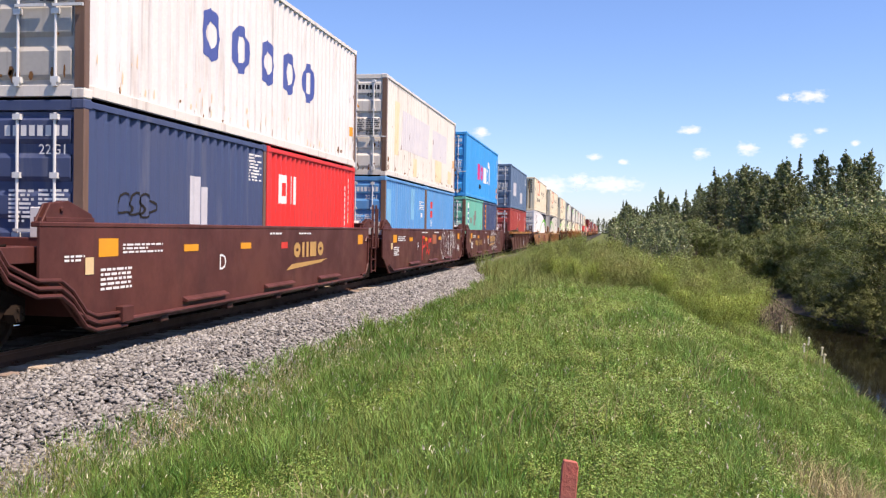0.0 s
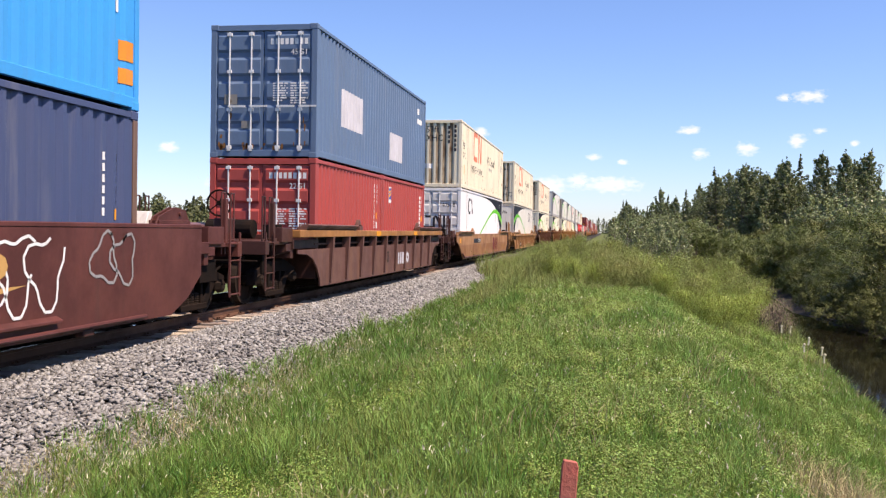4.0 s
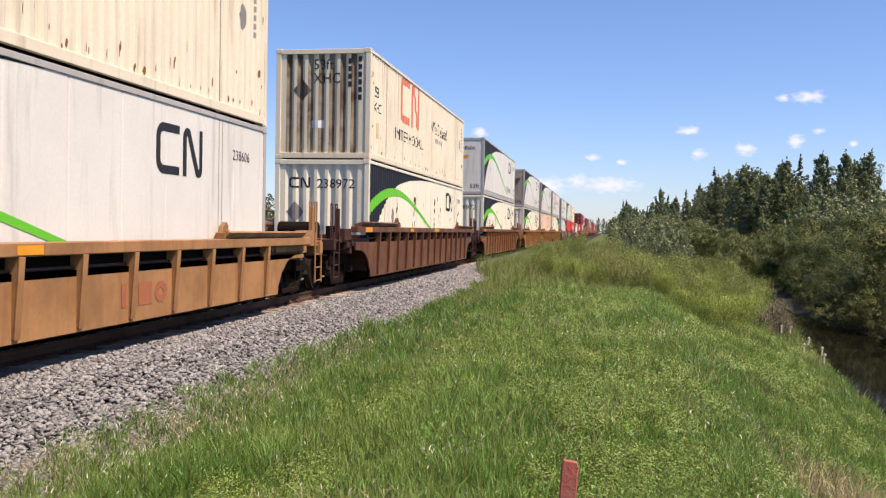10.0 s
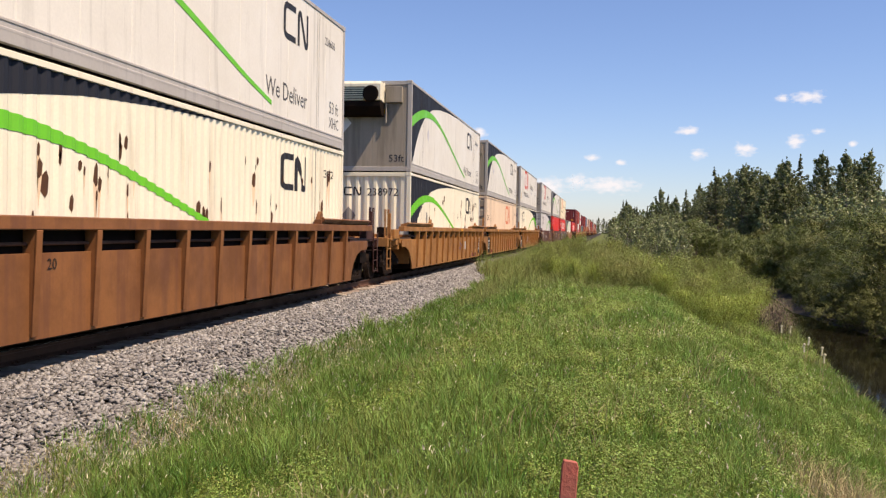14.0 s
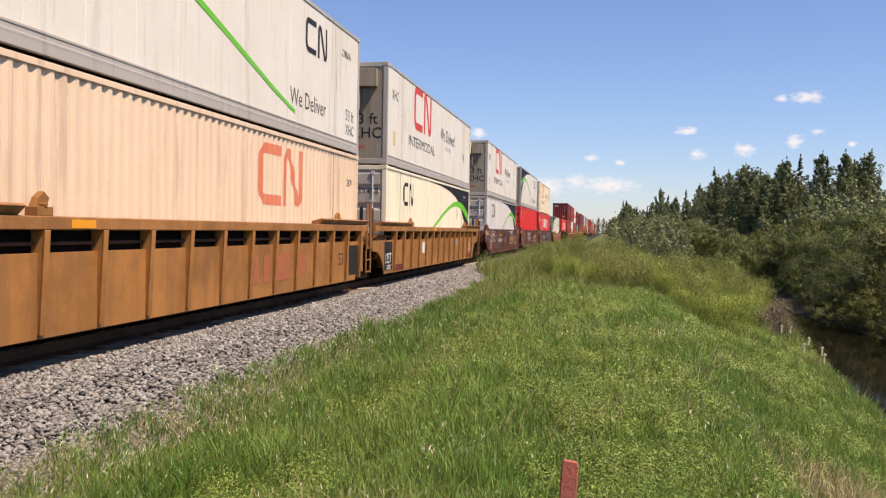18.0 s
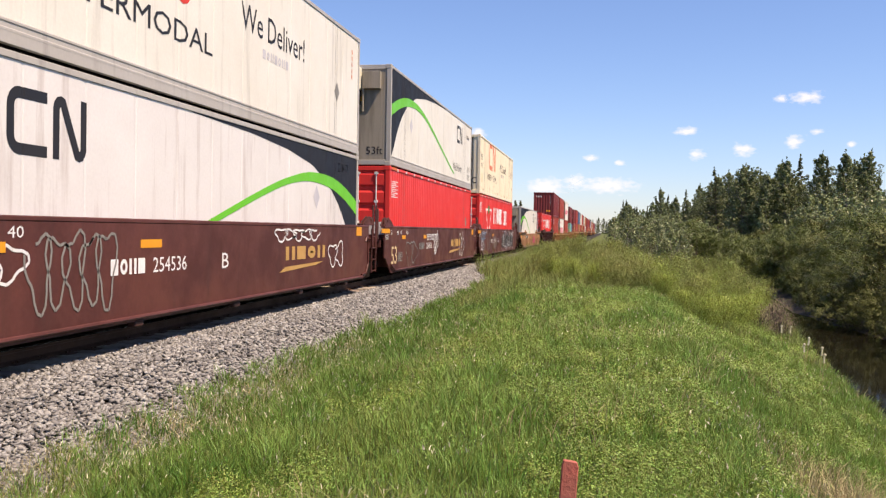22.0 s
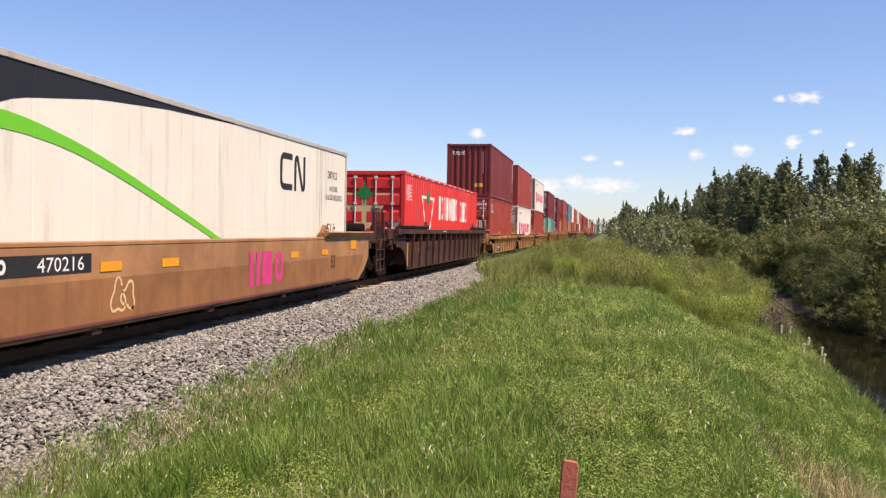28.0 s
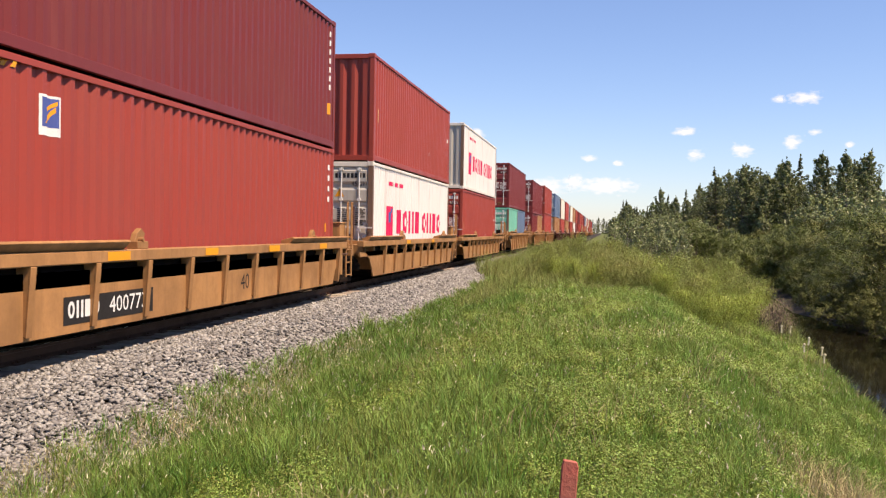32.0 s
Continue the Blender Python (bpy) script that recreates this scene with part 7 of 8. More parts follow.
TRAIN = [
    # (start, load length, car colour, chord, top, ribbed, ends, label, stack)
    (10.2, L40, "carbrown", None, 1.47, False, ("own", "lead"), "dark brown smooth-sided well car with white stencils",
     [[b(L20, H86, "iso", "navy", "doors", deco_navy, "dull navy short container with rusty door posts"), b(L20, H86, "iso", "red", "doors", deco_red20, "bright red short container with a white mark")],
      [b(L40, H95, "iso", "white", "doors", deco_ovals, "stained white container with large blue marks")]]),
    (25.65, L40, "carbrown", None, 1.47, False, ("none", "lead"), "dark brown smooth-sided well car with graffiti",
     [[b(L20, H86, "iso", "blue", "doors", deco_blue_a, "scuffed blue short container with pale patches"), b(L20, H86, "iso", "blue", "doors", deco_blue_b, "scuffed blue short container with red marks")],
      [b(L40, H95, "iso", "oldwhite", "doors", deco_old, "patched and rust-stained white container")]]),
    (41.0, L40, "carbrown", None, 1.47, False, ("none", "own"), "dark brown smooth-sided well car with white graffiti",
     [[b(L20, H86, "iso", "mint", "doors", deco_mint, "mint green short container with a white strip"), b(L20, H86, "iso", "navy", "doors", deco_orange, "navy short container with an orange label")],
      [b(L40, H95, "iso", "sky", "doors", deco_sm, "bright blue container with pink and white marks")]]),
    (60.9, L40, "plum", "orange", 1.40, True, ("own", "own"), "brown ribbed well car with a faded orange top chord",
     [[b(L20, H86, "iso", "brick", "doors", deco_brick_a, "faded red short container with white print"), b(L20, H86, "iso", "brick", "doors", deco_brick_b, "faded red short container with a small label")],
      [b(L40, H95, "iso", "dusk", "doors", deco_dusk, "dusty dark blue steel container with patches")]]),
    (80.8, L53, "tan", None, 1.28, False, ("own", "own"), "tan smooth-sided well car with grime along its foot",
     [[b(L53, H95, "cn", "cleanwhite", "doors", deco_swoosh(True, "240508", end="doors"), "clean white container with dark corner and green band")], [WHIGH]]),
    (104.1, L53, "yellow", None, 1.25, True, ("own", "own"), "weathered yellow ribbed well car",
     [[b(L53, H95, "smooth", "palegrey", "flat", deco_swoosh(False, "", True), "pale grey container with dark corner and green band")], [WOLD]]),
    (127.7, L53, "rustbrown", None, 1.50, True, ("own", "own"), "rusty brown ribbed well car with worn yellow patches",
     [[b(L53, H95, "cn", "pale", "front", deco_swoosh(False, "239354", spots=3), "rust-spotted cream container with dark corner and green band")], [WHIGH]]),
    (150.8, L53, "rustorange", None, 1.53, True, ("own", "own"), "rusty orange-brown ribbed well car",
     [[b(L53, H95, "cn", "pale", "front", deco_swoosh(False, "238972", spots=8), "rust-pitted cream container with dark corner and green band")],
      [b(L53, H95, "smooth", "palegrey", "flat", deco_swoosh(False, "", True, "black", True), "pale grey smooth container with dark corner and green band")]]),
    (174.6, L53, "orange", None, 1.53, True, ("own", "lead"), "orange ribbed well car with dark stencil panels",
     [[b(L53, H95, "cn", "pale", "front", deco_swoosh(False, "239055", spots=5), "cream steel container with dark corner and green band")], [SMOOTHR]]),
    (193.8, L53, "orange", None, 1.53, True, ("none", "lead"), "orange ribbed well car with dark stencil panels",
     [[b(L53, H95, "cn", "peach", "doors", peach_marks, "peach ribbed container with a red mark")], [SMOOTHR]]),
    (213.0, L53, "orange", None, 1.53, True, ("none", "own"), "orange ribbed well car with dark stencil panels",
     [[b(L53, H95, "cn", "pale", "doors", deco_swoosh(True, "239458", end="doors"), "cream container with dark corner and green band")],
      [b(L53, H95, "smooth", "palegrey", "reefer", deco_reefer_red, "pale grey refrigerated container with a red mark")]]),
    (235.5, L53, "carbrown", None, 1.53, False, ("own", "lead"), "dark brown smooth-sided well car with white graffiti",
     [[b(L53, H95, "smooth", "white", "doors", deco_swoosh(True, "238477", end="doors"), "white container with dark corner and green band")],
      [b(L53, H95, "smooth", "palegrey", "reefer", deco_reefer_red, "pale grey refrigerated container with a red mark")]]),
    (255.1, L53, "carbrown", None, 1.53, False, ("none", "lead"), "dark brown smooth-sided well car with graffiti",
     [[b(L53, H95, "fine", "red", "doors", deco_clipped, "bright red plain container with small print")], [SMOOTHR]]),
    (274.3, L53, "carbrown", None, 1.53, False, ("none", "own"), "dark brown smooth-sided well car with black graffiti",
     [[b(L53, H95, "fine", "red", "doors", deco_tire, "bright red container with white marks and a leaf")], [WOLD]]),
    (297.0, L53, "tan", None, 1.25, False, ("own", "own"), "tan and brown smooth-sided well car with chalk scrawls",
     [[b(L53, H95, "smooth", "palegrey", "reefer", deco_swoosh(False, "287422", True), "pale grey refrigerated container with dark corner and green band")]]),
    (319.7, L53, "darkbrown", None, 1.45, True, ("own", "own"), "dark brown ribbed well car",
     [[b(L53, H95, "fine", "red", "doors", deco_tire, "bright red container with white marks and a leaf")]]),
    (341.8, L40, "yellow", None, 1.14, True, ("own", "lead"), "golden yellow ribbed well car",
     [[b(L40, H95, "iso", "redbrown", "doors", deco_flagred, "red-brown steel container with a small label")], [b(L40, H95, "iso", "maroon", "front", tex_marks, "maroon container with a white word")]]),
    (357.65, L40, "yellow", None, 1.14, True, ("none", "lead"), "golden yellow ribbed well car",
     [[b(L40, H95, "iso", "white", "doors", deco_ming, "white container with crimson marks")], [b(L40, H95, "iso", "redbrown", "front", deco_tick, "red-brown plain steel freight container")]]),
    (373.6, L40, "yellow", None, 1.14, True, ("none", "own"), "golden yellow ribbed well car",
     [[b(L40, H95, "iso", "redbrown", "doors", deco_tick, "red-brown plain steel freight container")], [b(L40, H95, "iso", "white", "front", deco_ming, "white container with crimson marks")]]),
    (393.4, L40, "yellow", None, 1.3, True, ("own", "own"), "golden yellow ribbed well car",
     [[b(L20, H86, "iso", "mint", "doors", None, "mint green short steel container"), b(L20, H86, "iso", "dusk", "doors", None, "dusty blue short container")], [b(L40, H95, "iso", "maroon", "doors", deco_plain, "maroon container with white marks")]]),
    (413.2, L40, "yellow", None, 1.3, True, ("own", "lead"), "golden yellow ribbed well car",
     [[b(L20, H86, "iso", "maroon", "doors", None, "dull maroon short steel container"), b(L20, H86, "iso", "tan", "doors", None, "dull tan short container")], [b(L40, H95, "iso", "maroon", "doors", deco_plain, "maroon container with white marks")]]),
    (429.2, L40, "yellow", None, 1.3, True, ("none", "lead"), "golden yellow ribbed well car",
     [[b(L40, H95, "iso", "brick", "doors", None, "faded red plain steel container")], [b(L40, H95, "iso", "redbrown", "doors", None, "red-brown plain steel container")]]),
]


# ---- marks on the cars: kind, paint, then place along the car, height, width and height of the mark ----
CAR_MARKS = {
    0: [("bar", "amber", -0.09, 1.06, 0.45, 0.22), ("print", "white", 0.47, 1.08, 1.05, 0.14), ("bar", "amber", 2.17, 1.08, 0.47, 0.1), ("bar", "amber", 4.26, 1.08, 0.46, 0.1), ("D", "white", 3.39, 0.77, 0.21, 0.24),
        ("blocks4", "gold", 6.9, 0.86, 2.0, 0.3), ("wedge", "gold", 6.5, 0.63, 2.6, 0.16), ("print", "white", -0.8, 1.01, 0.41, 0.09), ("bar", "ochre", -0.38, 0.86, 0.18, 0.2), ("print", "white", -0.04, 0.64, 0.74, 0.29),
        ("bar", "amber", 11.6, 1.06, 0.45, 0.23), ("print", "white", 5.6, 1.3, 0.6, 0.06), ("print", "white", 7.2, 1.3, 0.8, 0.06), ("bar", "red", 6.2, 1.05, 0.35, 0.12)],
    1: [("bar", "amber", -0.04, 1.06, 0.48, 0.22), ("print", "white", 0.57, 1.09, 1.06, 0.15), ("PX", "red", 4.2, 0.55, 1.25, 0.66), ("bar", "tint", 6.05, 0.95, 0.75, 0.32), ("bar", "amber", 2.17, 1.08, 0.5, 0.11), ("bar", "amber", 4.61, 1.07, 0.47, 0.11), ("bar", "amber", 7.25, 1.08, 0.49, 0.12),
        ("F", "white", 3.44, 0.79, 0.2, 0.23), ("scrawl", "white", 7.84, 0.4, 2.5, 1.0), ("scrawl2", "white", 10.1, 0.75, 0.9, 0.6), ("print", "white", 0.05, 0.67, 0.72, 0.27), ("bar", "ochre", -0.3, 0.87, 0.19, 0.18), ("bar", "amber", 11.6, 1.08, 0.45, 0.22), ("print", "white", 11.5, 0.6, 0.5, 0.25),
        ("bar", "red", 5.4, 1.0, 0.4, 0.16), ("print", "white", 4.2, 1.31, 0.9, 0.07), ("print", "white", 6.3, 1.31, 0.9, 0.07)],
    2: [("bar", "amber", 0.04, 1.08, 0.48, 0.22), ("print", "white", 0.66, 1.09, 1.03, 0.13), ("bar", "amber", 2.29, 1.07, 0.5, 0.13), ("238665", "gold", 2.75, 0.74, 1.2, 0.24), ("blocks4", "gold", 1.6, 0.74, 0.9, 0.24), ("A", "white", 4.67, 0.76, 0.24, 0.25), ("frame", "white", 6.13, 0.75, 0.33, 0.24),
        ("bar", "amber", 5.96, 1.04, 0.54, 0.14), ("blocks4", "gold", 7.0, 0.86, 2.2, 0.3), ("wedge", "gold", 6.8, 0.64, 2.6, 0.16), ("scrawl", "white", 7.4, 0.5, 2.6, 0.9), ("scrawl2", "grey", 10.7, 0.7, 0.9, 0.65), ("print", "white", 0.13, 0.63, 0.74, 0.3), ("bar", "ochre", -0.25, 0.87, 0.2, 0.19), ("print", "white", 4.99, 1.31, 0.67, 0.07)],
    3: [("40", "dark", 5.5, 0.5, 0.6, 0.34), ("blocks3", "patch", 7.2, 0.42, 1.6, 0.34), ("bar", "amber", 4.2, 1.26, 0.5, 0.12), ("bar", "amber", 9.0, 1.26, 0.5, 0.12)],
    4: [("bar", "black", 2.93, 0.86, 2.32, 0.2), ("475579", "white", 4.25, 0.89, 0.95, 0.14), ("blocks3", "crimsonbrown", 10.2, 0.42, 2.2, 0.66), ("bar", "amber", -1.3, 0.9, 0.4, 0.2)],
    5: [("bar", "dark", 2.85, 0.36, 1.95, 0.34), ("468154", "white", 3.78, 0.43, 1.0, 0.2), ("blocks4", "white", 2.92, 0.43, 0.7, 0.2), ("53", "dark", 7.02, 0.54, 0.32, 0.2), ("blocks3", "tint", 10.8, 0.4, 1.3, 0.3), ("print", "rust", 4.0, 1.15, 0.7, 0.07), ("bar", "amber", 5.55, 1.12, 0.55, 0.1), ("bar", "amber", 8.57, 1.12, 0.45, 0.1)],
    6: [("bar", "amber", -1.2, 1.36, 0.7, 0.12), ("bar", "amber", 4.2, 1.37, 0.5, 0.1), ("bar", "amber", 8.2, 1.37, 0.9, 0.1), ("print", "dark", 1.6, 0.62, 0.24, 0.16)],
    7: [("bar", "amber", -1.3, 1.40, 0.7, 0.12), ("print", "dark", 2.1, 0.62, 0.24, 0.16), ("20", "dark", 4.2, 0.95, 0.2, 0.12), ("print", "white", -0.9, 0.98, 0.3, 0.05)],
    8: [("53", "dark", 13.86, 0.58, 0.47, 0.3), ("20", "dark", 13.46, 0.96, 0.2, 0.12), ("40", "dark", 13.46, 0.78, 0.2, 0.12), ("bar", "dark", 14.53, 0.34, 0.88, 0.74), ("53", "white", 15.09, 0.94, 0.23, 0.11), ("print", "white", 14.7, 0.5, 0.55, 0.35), ("bar", "crimsonbrown", 12.92, 0.26, 1.38, 0.16),
        ("print", "rust", 10.2, 1.43, 0.8, 0.06), ("bar", "amber", 9.0, 1.40, 0.6, 0.1), ("bar", "patch", 10.7, 0.62, 0.5, 0.34), ("scrawl2", "blue", 9.3, 0.66, 0.4, 0.25)],
    9: [("bar", "dark", -0.53, 0.29, 0.87, 0.8), ("25T", "white", -0.47, 0.5, 0.64, 0.27), ("print", "white", -0.35, 0.82, 0.56, 0.13), ("bar", "crimsonbrown", 0.58, 0.28, 0.77, 0.16), ("blocks3", "tint", 8.8, 0.45, 3.2, 0.5), ("20", "dark", 1.44, 0.93, 0.2, 0.12), ("40", "dark", 1.44, 0.75, 0.2, 0.12),
        ("bar", "amber", 3.2, 1.40, 0.5, 0.1), ("bar", "dark", 14.9, 0.34, 0.8, 0.7), ("53", "dark", 14.0, 0.6, 0.46, 0.28)],
    10: [("bar", "dark", -0.74, 0.29, 0.95, 0.8), ("125T", "white", -0.68, 0.49, 0.8, 0.28), ("print", "white", -0.46, 0.31, 0.53, 0.14), ("bar", "crimsonbrown", 0.5, 0.24, 1.17, 0.18), ("20", "dark", 1.44, 0.93, 0.21, 0.13), ("40", "dark", 1.44, 0.75, 0.21, 0.13), ("bar", "white", 4.61, 0.67, 0.4, 0.36),
         ("bar", "grey", 11.08, 0.85, 1.2, 0.18), ("frame", "white", 15.0, 0.6, 0.4, 0.3), ("bar", "amber", 6.2, 1.40, 0.5, 0.1), ("bar", "crimsonbrown", 14.4, 0.26, 1.2, 0.18)],
    11: [("bar", "amber", -1.66, 1.22, 0.48, 0.22), ("bar", "dull", -1.44, 1.02, 0.36, 0.12), ("53", "ochre", 0.1, 0.49, 0.9, 0.47), ("53", "white", 0.12, 1.29, 0.22, 0.13), ("48", "white", 0.91, 1.3, 0.25, 0.13), ("45", "white", 1.39, 1.3, 0.24, 0.13), ("40", "white", 2.14, 1.3, 0.3, 0.12),
         ("scrawl", "white", 0.29, 0.82, 2.1, 0.45), ("scrawl", "dull", 2.5, 0.5, 1.7, 0.9), ("254536", "white", 5.19, 0.82, 1.1, 0.2), ("blocks4", "white", 4.12, 0.82, 0.9, 0.2), ("B", "white", 7.4, 0.79, 0.3, 0.24), ("blocks4", "gold", 10.4, 0.82, 2.6, 0.26), ("wedge", "gold", 10.05, 0.6, 2.7, 0.14),
         ("bar", "amber", 1.64, 1.15, 0.47, 0.11), ("bar", "amber", 4.86, 1.15, 0.58, 0.11), ("scrawl", "white", 9.89, 1.2, 2.5, 0.22), ("scrawl2", "white", 13.2, 0.6, 1.0, 0.54), ("print", "white", -1.1, 1.2, 0.8, 0.2), ("bar", "amber", 15.4, 1.27, 0.48, 0.22)],
    12: [("bar", "amber", -1.63, 1.33, 0.96, 0.12), ("125 T", "white", -1.21, 1.16, 0.52, 0.13), ("53", "white", -0.58, 1.29, 0.23, 0.12), ("48", "white", 0.22, 1.29, 0.24, 0.12), ("45", "white", 0.68, 1.29, 0.24, 0.12), ("40", "white", 1.49, 1.28, 0.27, 0.13), ("53", "ochre", -0.5, 0.45, 0.87, 0.5), ("print", "dull", 0.38, 0.49, 0.61, 0.28),
         ("blocks4", "dull", 3.48, 0.8, 0.94, 0.22), ("254536", "white", 4.72, 0.8, 1.1, 0.2), ("ersocmh", "white", 4.81, 1.08, 2.3, 0.34), ("scrawl2", "dull", 1.63, 0.35, 1.5, 0.75), ("35RO", "white", 6.05, 0.80, 0.85, 0.27), ("waves", "white", 6.1, 0.52, 0.6, 0.3), ("blocks4", "gold", 9.75, 0.78, 2.5, 0.3), ("wedge", "gold", 9.3, 0.54, 2.8, 0.16),
         ("scrawl2", "white", 11.9, 0.4, 1.1, 0.95), ("bar", "amber", 0.89, 1.15, 0.5, 0.11), ("bar", "amber", 4.21, 1.15, 0.5, 0.11), ("bar", "amber", 15.36, 1.24, 0.48, 0.24)],
    13: [("bar", "amber", -1.61, 1.3, 0.94, 0.14), ("125 T", "white", -1.2, 1.14, 0.53, 0.13), ("53", "white", -0.5, 0.47, 0.87, 0.48), ("scrawl", "sky", -0.39, 0.95, 1.7, 0.4), ("print", "dull", 0.37, 0.48, 0.6, 0.28), ("drips", "dull", 1.9, 0.39, 4.4, 1.0), ("blocks4", "white", 3.5, 0.8, 0.7, 0.2), ("254536", "white", 4.68, 0.8, 1.1, 0.2),
         ("A", "white", 6.6, 0.77, 0.3, 0.24), ("bar", "amber", 4.07, 1.14, 0.5, 0.11), ("tags", "white", 8.6, 0.4, 6.6, 0.95), ("48", "white", 0.22, 1.29, 0.24, 0.12), ("45", "white", 0.68, 1.29, 0.24, 0.12), ("40", "white", 1.49, 1.28, 0.27, 0.13)],
    14: [("bar", "black", 2.27, 0.89, 2.44, 0.22), ("470216", "white", 3.65, 0.92, 0.98, 0.16), ("blocks4", "white", 2.4, 0.92, 0.77, 0.16), ("bar", "amber", -1.55, 0.92, 0.5, 0.2), ("bar", "amber", 1.11, 0.89, 0.45, 0.11), ("bar", "amber", 4.9, 0.88, 0.5, 0.12), ("bar", "amber", 6.47, 0.88, 0.5, 0.12),
         ("blocks3", "pink", 9.6, 0.42, 1.8, 0.6), ("53", "dark", 14.3, 0.57, 0.4, 0.28), ("bar", "amber", 11.7, 0.86, 0.46, 0.12), ("bar", "amber", 13.66, 0.87, 0.45, 0.12), ("bar", "amber", 15.9, 0.95, 0.5, 0.22), ("scrawl2", "ochre", 5.2, 0.35, 0.5, 0.4), ("53", "dark", -0.59, 1.06, 0.16, 0.12), ("48", "dark", 0.3, 1.06, 0.16, 0.12), ("45", "dark", 0.8, 1.06, 0.16, 0.12)],
    15: [("bar", "amber", -0.28, 0.32, 0.12, 0.7), ("20", "ochre", 1.4, 0.9, 0.2, 0.12), ("40", "ochre", 1.4, 0.72, 0.2, 0.12), ("blocks3", "dark", 3.0, 0.7, 1.6, 0.24), ("print", "white", 5.6, 1.36, 0.6, 0.06)],
    16: [("bar", "dark", 1.08, 0.3, 2.08, 0.32), ("400773", "white", 2.05, 0.37, 1.02, 0.2), ("blocks4", "white", 1.16, 0.37, 0.7, 0.2), ("bar", "amber", 1.85, 1.01, 0.54, 0.11), ("bar", "amber", 4.6, 1.01, 0.46, 0.11), ("bar", "amber", 7.25, 1.01, 0.54, 0.11), ("40", "dark", 6.2, 0.4, 0.4, 0.26), ("bar", "amber", 10.2, 1.01, 0.5, 0.11)],
    17: [("bar", "amber", 3.0, 1.01, 0.5, 0.11), ("bar", "amber", 7.0, 1.01, 0.5, 0.11), ("bar", "dark", 11.6, 0.3, 0.6, 0.3)],
}
INK["crimsonbrown"] = material("red_brown_stencil", (0.16, 0.03, 0.03), 0.7, bump=0.03)


def mark_car(index, plate, top, ribbed):
    flat = [(-4.0, 0.0), (24.0, 0.0)]
    for k, (kind, ink, u, z, w, h) in enumerate(CAR_MARKS.get(index, [])):
        deep = 1.447 if ribbed else (1.48 if index in (4, 14) else 1.477)
        if ribbed and z > top - 0.2:
            deep = 1.54
        deep += 0.002 * (k % 3)

        def place(a, d, c):
            return (deep - d, a, c)
        name = "stencil"
        if kind == "bar":
            polys = [bar(u, z, w, h)]
            name = "reflector" if ink == "amber" else "stencil"
        elif kind == "print":
            polys = stencil(u, z, w, h, index * 7 + k)
        elif kind == "wedge":
            polys = [[(u, z), (u + w * 0.82, z + h * 0.55), (u + w, z + h), (u + w * 0.12, z + h * 0.7)]]
        elif kind == "frame":
            polys = ring(u, z, w, h, 0.03) + [bar(u + w * 0.35, z + h * 0.3, w * 0.3, h * 0.4)]
        elif kind == "scrawl":
            polys, name = scrawl(u, z, w, h, index * 5 + k, 0.035, 5), "graffiti"
        elif kind == "scrawl2":
            polys, name = scrawl(u, z, w, h, index * 5 + k, 0.035, 2), "graffiti"
        elif kind == "waves":
            polys, name = sum((ribbon(arc(u + w / 2, z, r, 35, 145, 6), 0.05) for r in (h * 0.35, h * 0.65, h * 0.95)), []), "graffiti"
        elif kind == "PX":
            a, c = [(u, z - 0.1), (u + 0.05, z + h), (u + w * 0.36, z + h * 0.9), (u + w * 0.38, z + h * 0.55), (u + 0.06, z + h * 0.45)], u + w * 0.55
            polys = ribbon(a, 0.085) + ribbon([(c, z + h * 0.75), (c + w * 0.18, z + h * 0.3), (c + w * 0.42, z + 0.05), (c + w * 0.46, z + h * 0.35)], 0.075) + ribbon([(c + w * 0.4, z + h), (c + w * 0.02, z + 0.05)], 0.075)
            name = "graffiti"
        elif kind == "drips":
            polys, name = drips(u, z, w, h, k), "graffiti"
        elif kind == "tags":
            marking(plate, [bar(u + i * w / 7, z + 0.05, w / 8, h * (0.75 + 0.2 * (i % 2)), 0.1) for i in range(7)], "black", flat, lambda a, d, c: (deep - 0.003 - d, a, c), "black sprayed lettering outlines", "graffiti")
            polys, name = scrawl(u, z, w, h, 77, 0.03, 9), "graffiti"
        elif kind.startswith("blocks"):
            n = int(kind[6:])
            polys = blocks(u, z, n, w / n * 0.8, h, w / n * 0.2, k + n)
        else:
            n = len(kind)
            polys = text(kind, u, z, h, max(0.6, w / (n * h * 0.78)))
        marking(plate, polys, ink, flat, place, "", name)


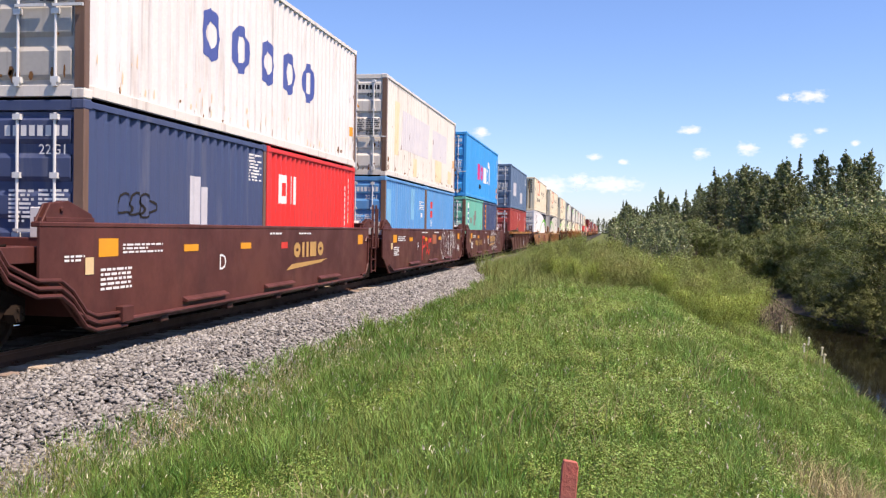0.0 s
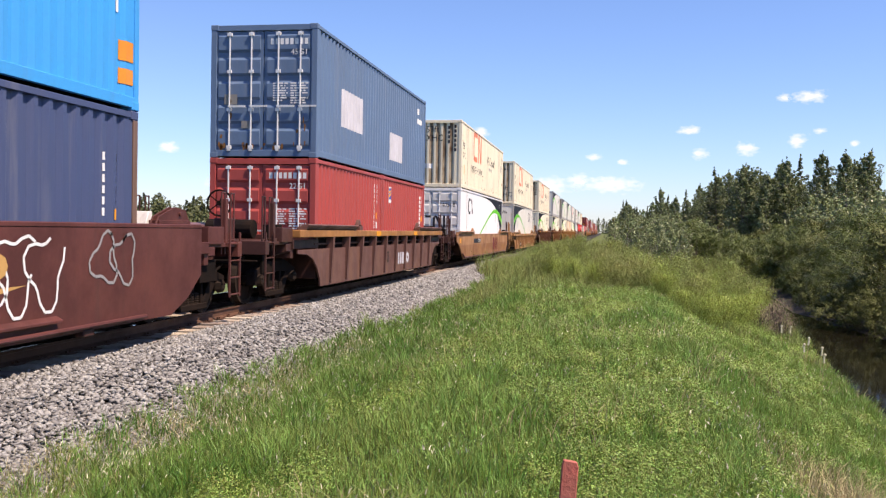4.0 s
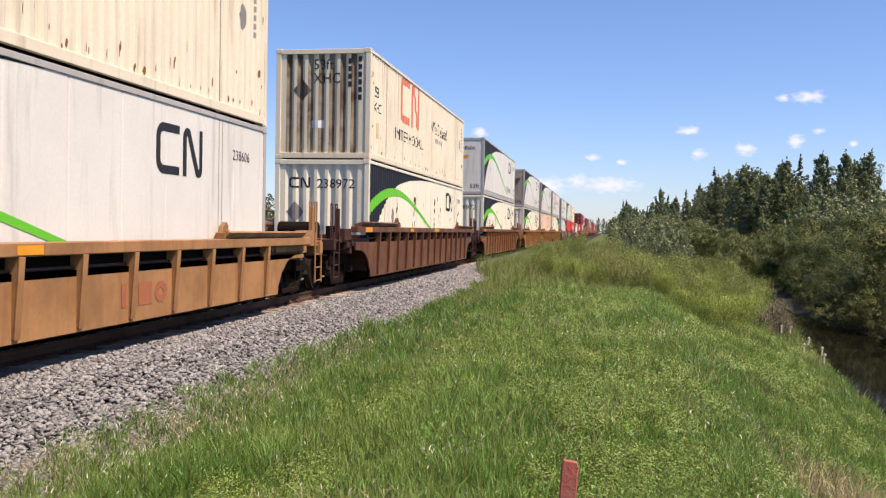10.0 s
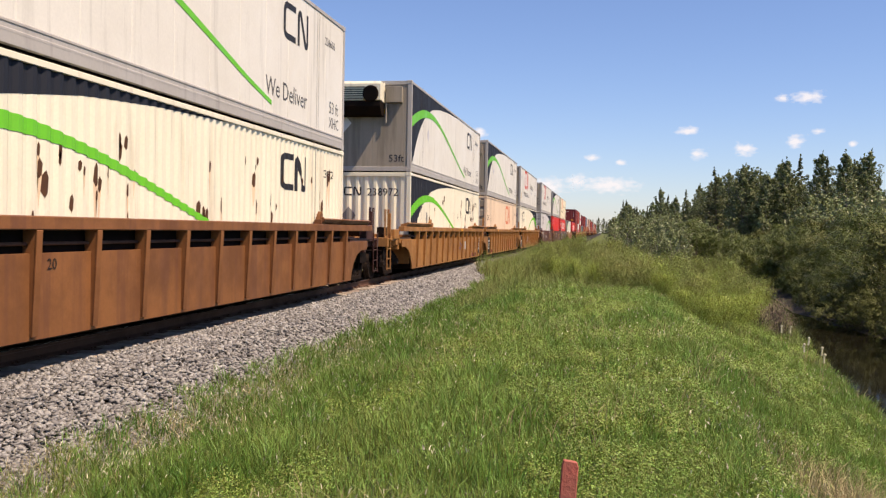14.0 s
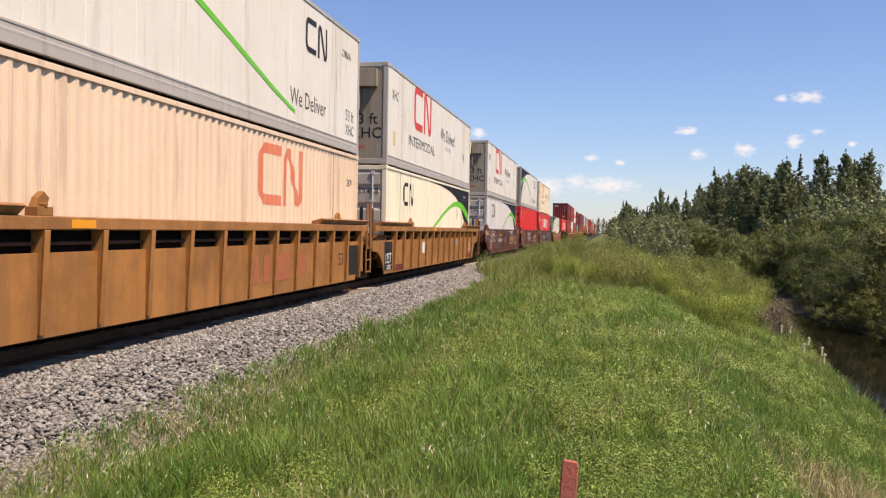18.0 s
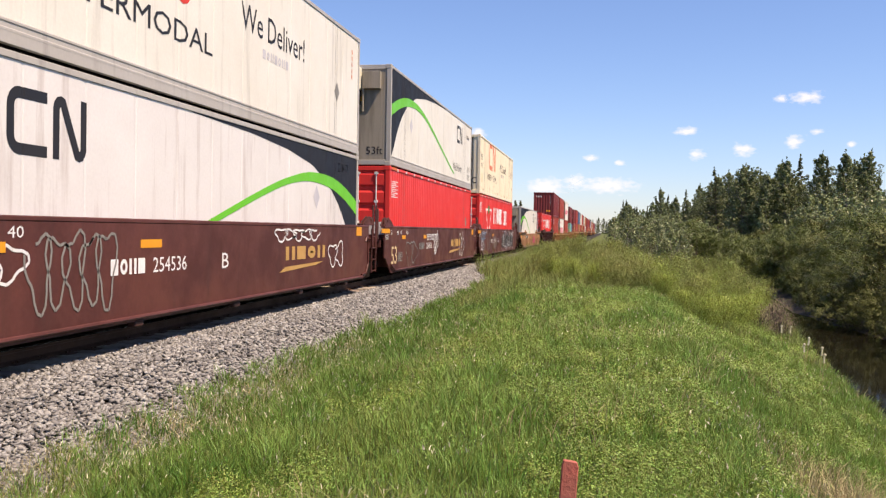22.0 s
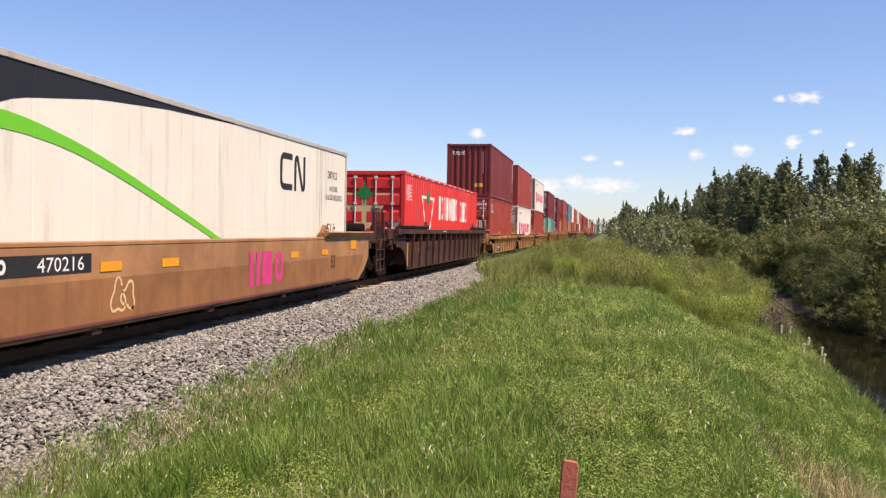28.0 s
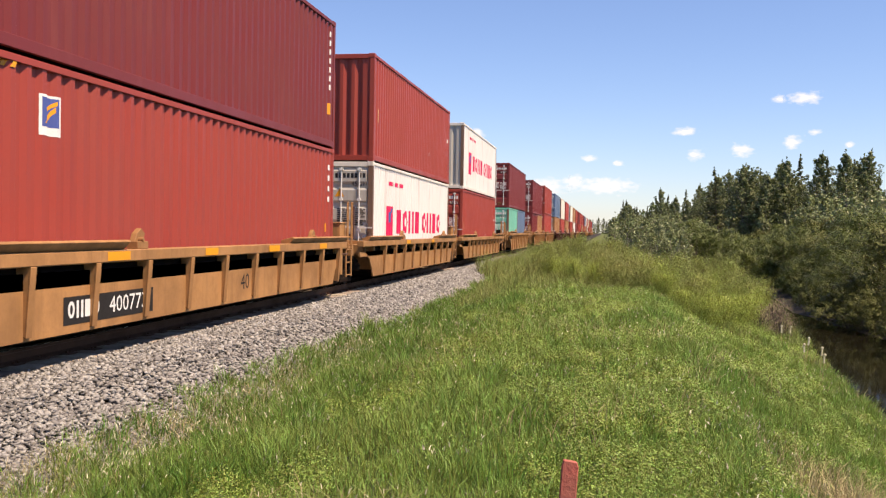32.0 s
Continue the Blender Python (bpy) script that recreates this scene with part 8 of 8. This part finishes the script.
def build_train():
    for index, (start, length, colour, chord, top, ribbed, ends, label, layers) in enumerate(TRAIN):
        car, side = well_car(start, length, colour, top, ribbed, ends=ends, chord=chord, brake=ends[0] == "own" and index in (0, 3, 11), label=label)
        mark_car(index, side, top, ribbed)
        if colour == "tan":
            bm = bmesh.new()
            prism(bm, [(-0.9, 0.595), (-0.27, 0.21), (length + 0.27, 0.21), (length + 0.9, 0.595), (length + 0.9, 0.80), (-1.25, 0.80)], "x", 1.4785, 1.482)
            part("lower_plate", bm, PAINT["tanlow"], side, "grimy brown lower half of the side")
        on_train(car, start)
        stack(start, layers)
    # further back, only ever far off
    rng = random.Random(12)
    tops = ["dusk", "oldwhite", "brick", "oldwhite", "tan", "redbrown", "maroon", "brick", "redbrown", "maroon"]
    lows = ["tan", "brick", "tan", "redbrown", "white", "maroon", "redbrown", "brick"]
    y, i = 449.0, 0
    while y < 800:
        ends = (("own", "lead"), ("none", "lead"), ("none", "own"))[i % 3]
        car, side = well_car(y, L40, rng.choice(["yellow", "carbrown"]), 1.3, True, ends=ends, label="weathered ribbed well car far down the track")
        on_train(car, y)
        low = lows[i % len(lows)]
        stack(y, [[b(L40, H95, "iso", low, "doors", None, "freight container on a well car")],
                  [b(L40, H95, "iso", tops[i % len(tops)], "doors", None, "freight container on a well car")]])
        y += 19.6 if ends[1] == "own" else 15.8
        i += 1


build_train()


# ---- clouds ----
CLOUDS = []


def cloud_material(seed):
    m = bpy.data.materials.new("thin_cloud")
    m.use_nodes = True
    n, l = m.node_tree.nodes, m.node_tree.links
    n.remove(n["Principled BSDF"])
    tc = n.new("ShaderNodeTexCoord")
    mp = n.new("ShaderNodeMapping")
    mp.inputs["Location"].default_value = (seed * 7.3, 0, 0)
    mp.inputs["Scale"].default_value = (0.03, 0.055, 0.03)
    t = n.new("ShaderNodeTexNoise")
    t.inputs["Scale"].default_value, t.inputs["Detail"].default_value = 1.0, 7
    l.new(tc.outputs["Object"], mp.inputs[0])
    l.new(mp.outputs[0], t.inputs["Vector"])
    g = n.new("ShaderNodeTexGradient")
    g.gradient_type = "SPHERICAL"
    mg = n.new("ShaderNodeMapping")
    mg.inputs["Location"].default_value = (-1, -1, 0)
    mg.inputs["Scale"].default_value = (2, 2, 0)
    l.new(tc.outputs["Generated"], mg.inputs[0])
    l.new(mg.outputs[0], g.inputs[0])
    a = n.new("ShaderNodeMath")
    a.operation = "MULTIPLY_ADD"
    l.new(g.outputs["Fac"], a.inputs[0])
    a.inputs[1].default_value = 0.75
    l.new(t.outputs["Fac"], a.inputs[2])
    r = n.new("ShaderNodeMapRange")
    r.inputs["From Min"].default_value, r.inputs["From Max"].default_value = 0.62, 1.12
    r.inputs["To Max"].default_value = 0.85
    l.new(a.outputs[0], r.inputs["Value"])
    e = n.new("ShaderNodeEmission")
    e.inputs["Color"].default_value = (1.0, 0.99, 0.98, 1)
    e.inputs["Strength"].default_value = 0.85
    tr = n.new("ShaderNodeBsdfTransparent")
    mx = n.new("ShaderNodeMixShader")
    l.new(r.outputs[0], mx.inputs[0])
    l.new(tr.outputs[0], mx.inputs[1])
    l.new(e.outputs[0], mx.inputs[2])
    l.new(mx.outputs[0], n["Material Output"].inputs["Surface"])
    return m


def build_clouds():
    """Small fair-weather clouds far off; each drifts a little."""
    far = 4000.0
    rows = [  # sideways and upward slope of the sight line, half width, half height
        (0.205, 0.143, 0.019, 0.0060), (0.180, 0.142, 0.009, 0.004), (0.086, 0.109, 0.014, 0.0042), (0.097, 0.084, 0.010, 0.0050), (0.144, 0.089, 0.013, 0.0060), (0.194, 0.098, 0.011, 0.0062),
        (-0.013, 0.080, 0.010, 0.0036), (0.216, 0.108, 0.007, 0.003), (0.006, 0.051, 0.036, 0.0075), (-0.028, 0.054, 0.014, 0.0075), (-0.06, 0.049, 0.026, 0.0085), (-0.135, 0.107, 0.010, 0.0055),
        (-0.134, 0.071, 0.024, 0.007), (0.249, 0.095, 0.006, 0.003), (0.017, 0.075, 0.007, 0.003), (-0.42, 0.05, 0.04, 0.01), (-0.5, 0.09, 0.016, 0.006)]
    for i, (sx, sz, w, h) in enumerate(rows):
        bm = bmesh.new()
        bmesh.ops.create_grid(bm, x_segments=1, y_segments=1, size=1.0)
        for v in bm.verts:
            v.co.x *= w * far * 1.15
            v.co.y *= h * far * 1.5
        ob = part("cloud", bm, cloud_material(i + 1))
        tagged(ob, "small white fair-weather cloud", "cloud", "clouds", "structure")
        ob.visible_shadow = False
        place = (7.4 + sx * far, far, 1.46 + sz * far)
        CLOUDS.append((ob, place))


build_clouds()


# ---- what moves ----
def motions():
    for th, x, y, z in MOVES:
        walk(th, [(0.0, pose(x, y, z)), (32.0, pose(x, y - SPEED * 32.0, z))])
    step = 1 / 15
    spin = math.degrees(SPEED * step / 0.46)
    for w, k, y in WHEELS:
        t0, t1 = (y - 60) / SPEED, (y + 4) / SPEED
        if t0 > 32:
            continue
        i0, i1 = max(0, math.ceil(t0 / step)), min(480, math.floor(t1 / step))
        rows = [(0.0, pose(0, k, 0.46))] if i0 > 0 else []
        rows += [(i * step, pose(0, k, 0.46, (i - i0) * spin)) for i in range(i0, i1 + 1)]
        if i1 < 480:
            rows.append((32.0, rows[-1][1]))
        walk(w, rows)
    for ob, (x, y, z) in CLOUDS:
        walk(ob, [(0.0, pose(x, y, z, 90)), (32.0, pose(x - 22, y, z - 6, 90))])


motions()
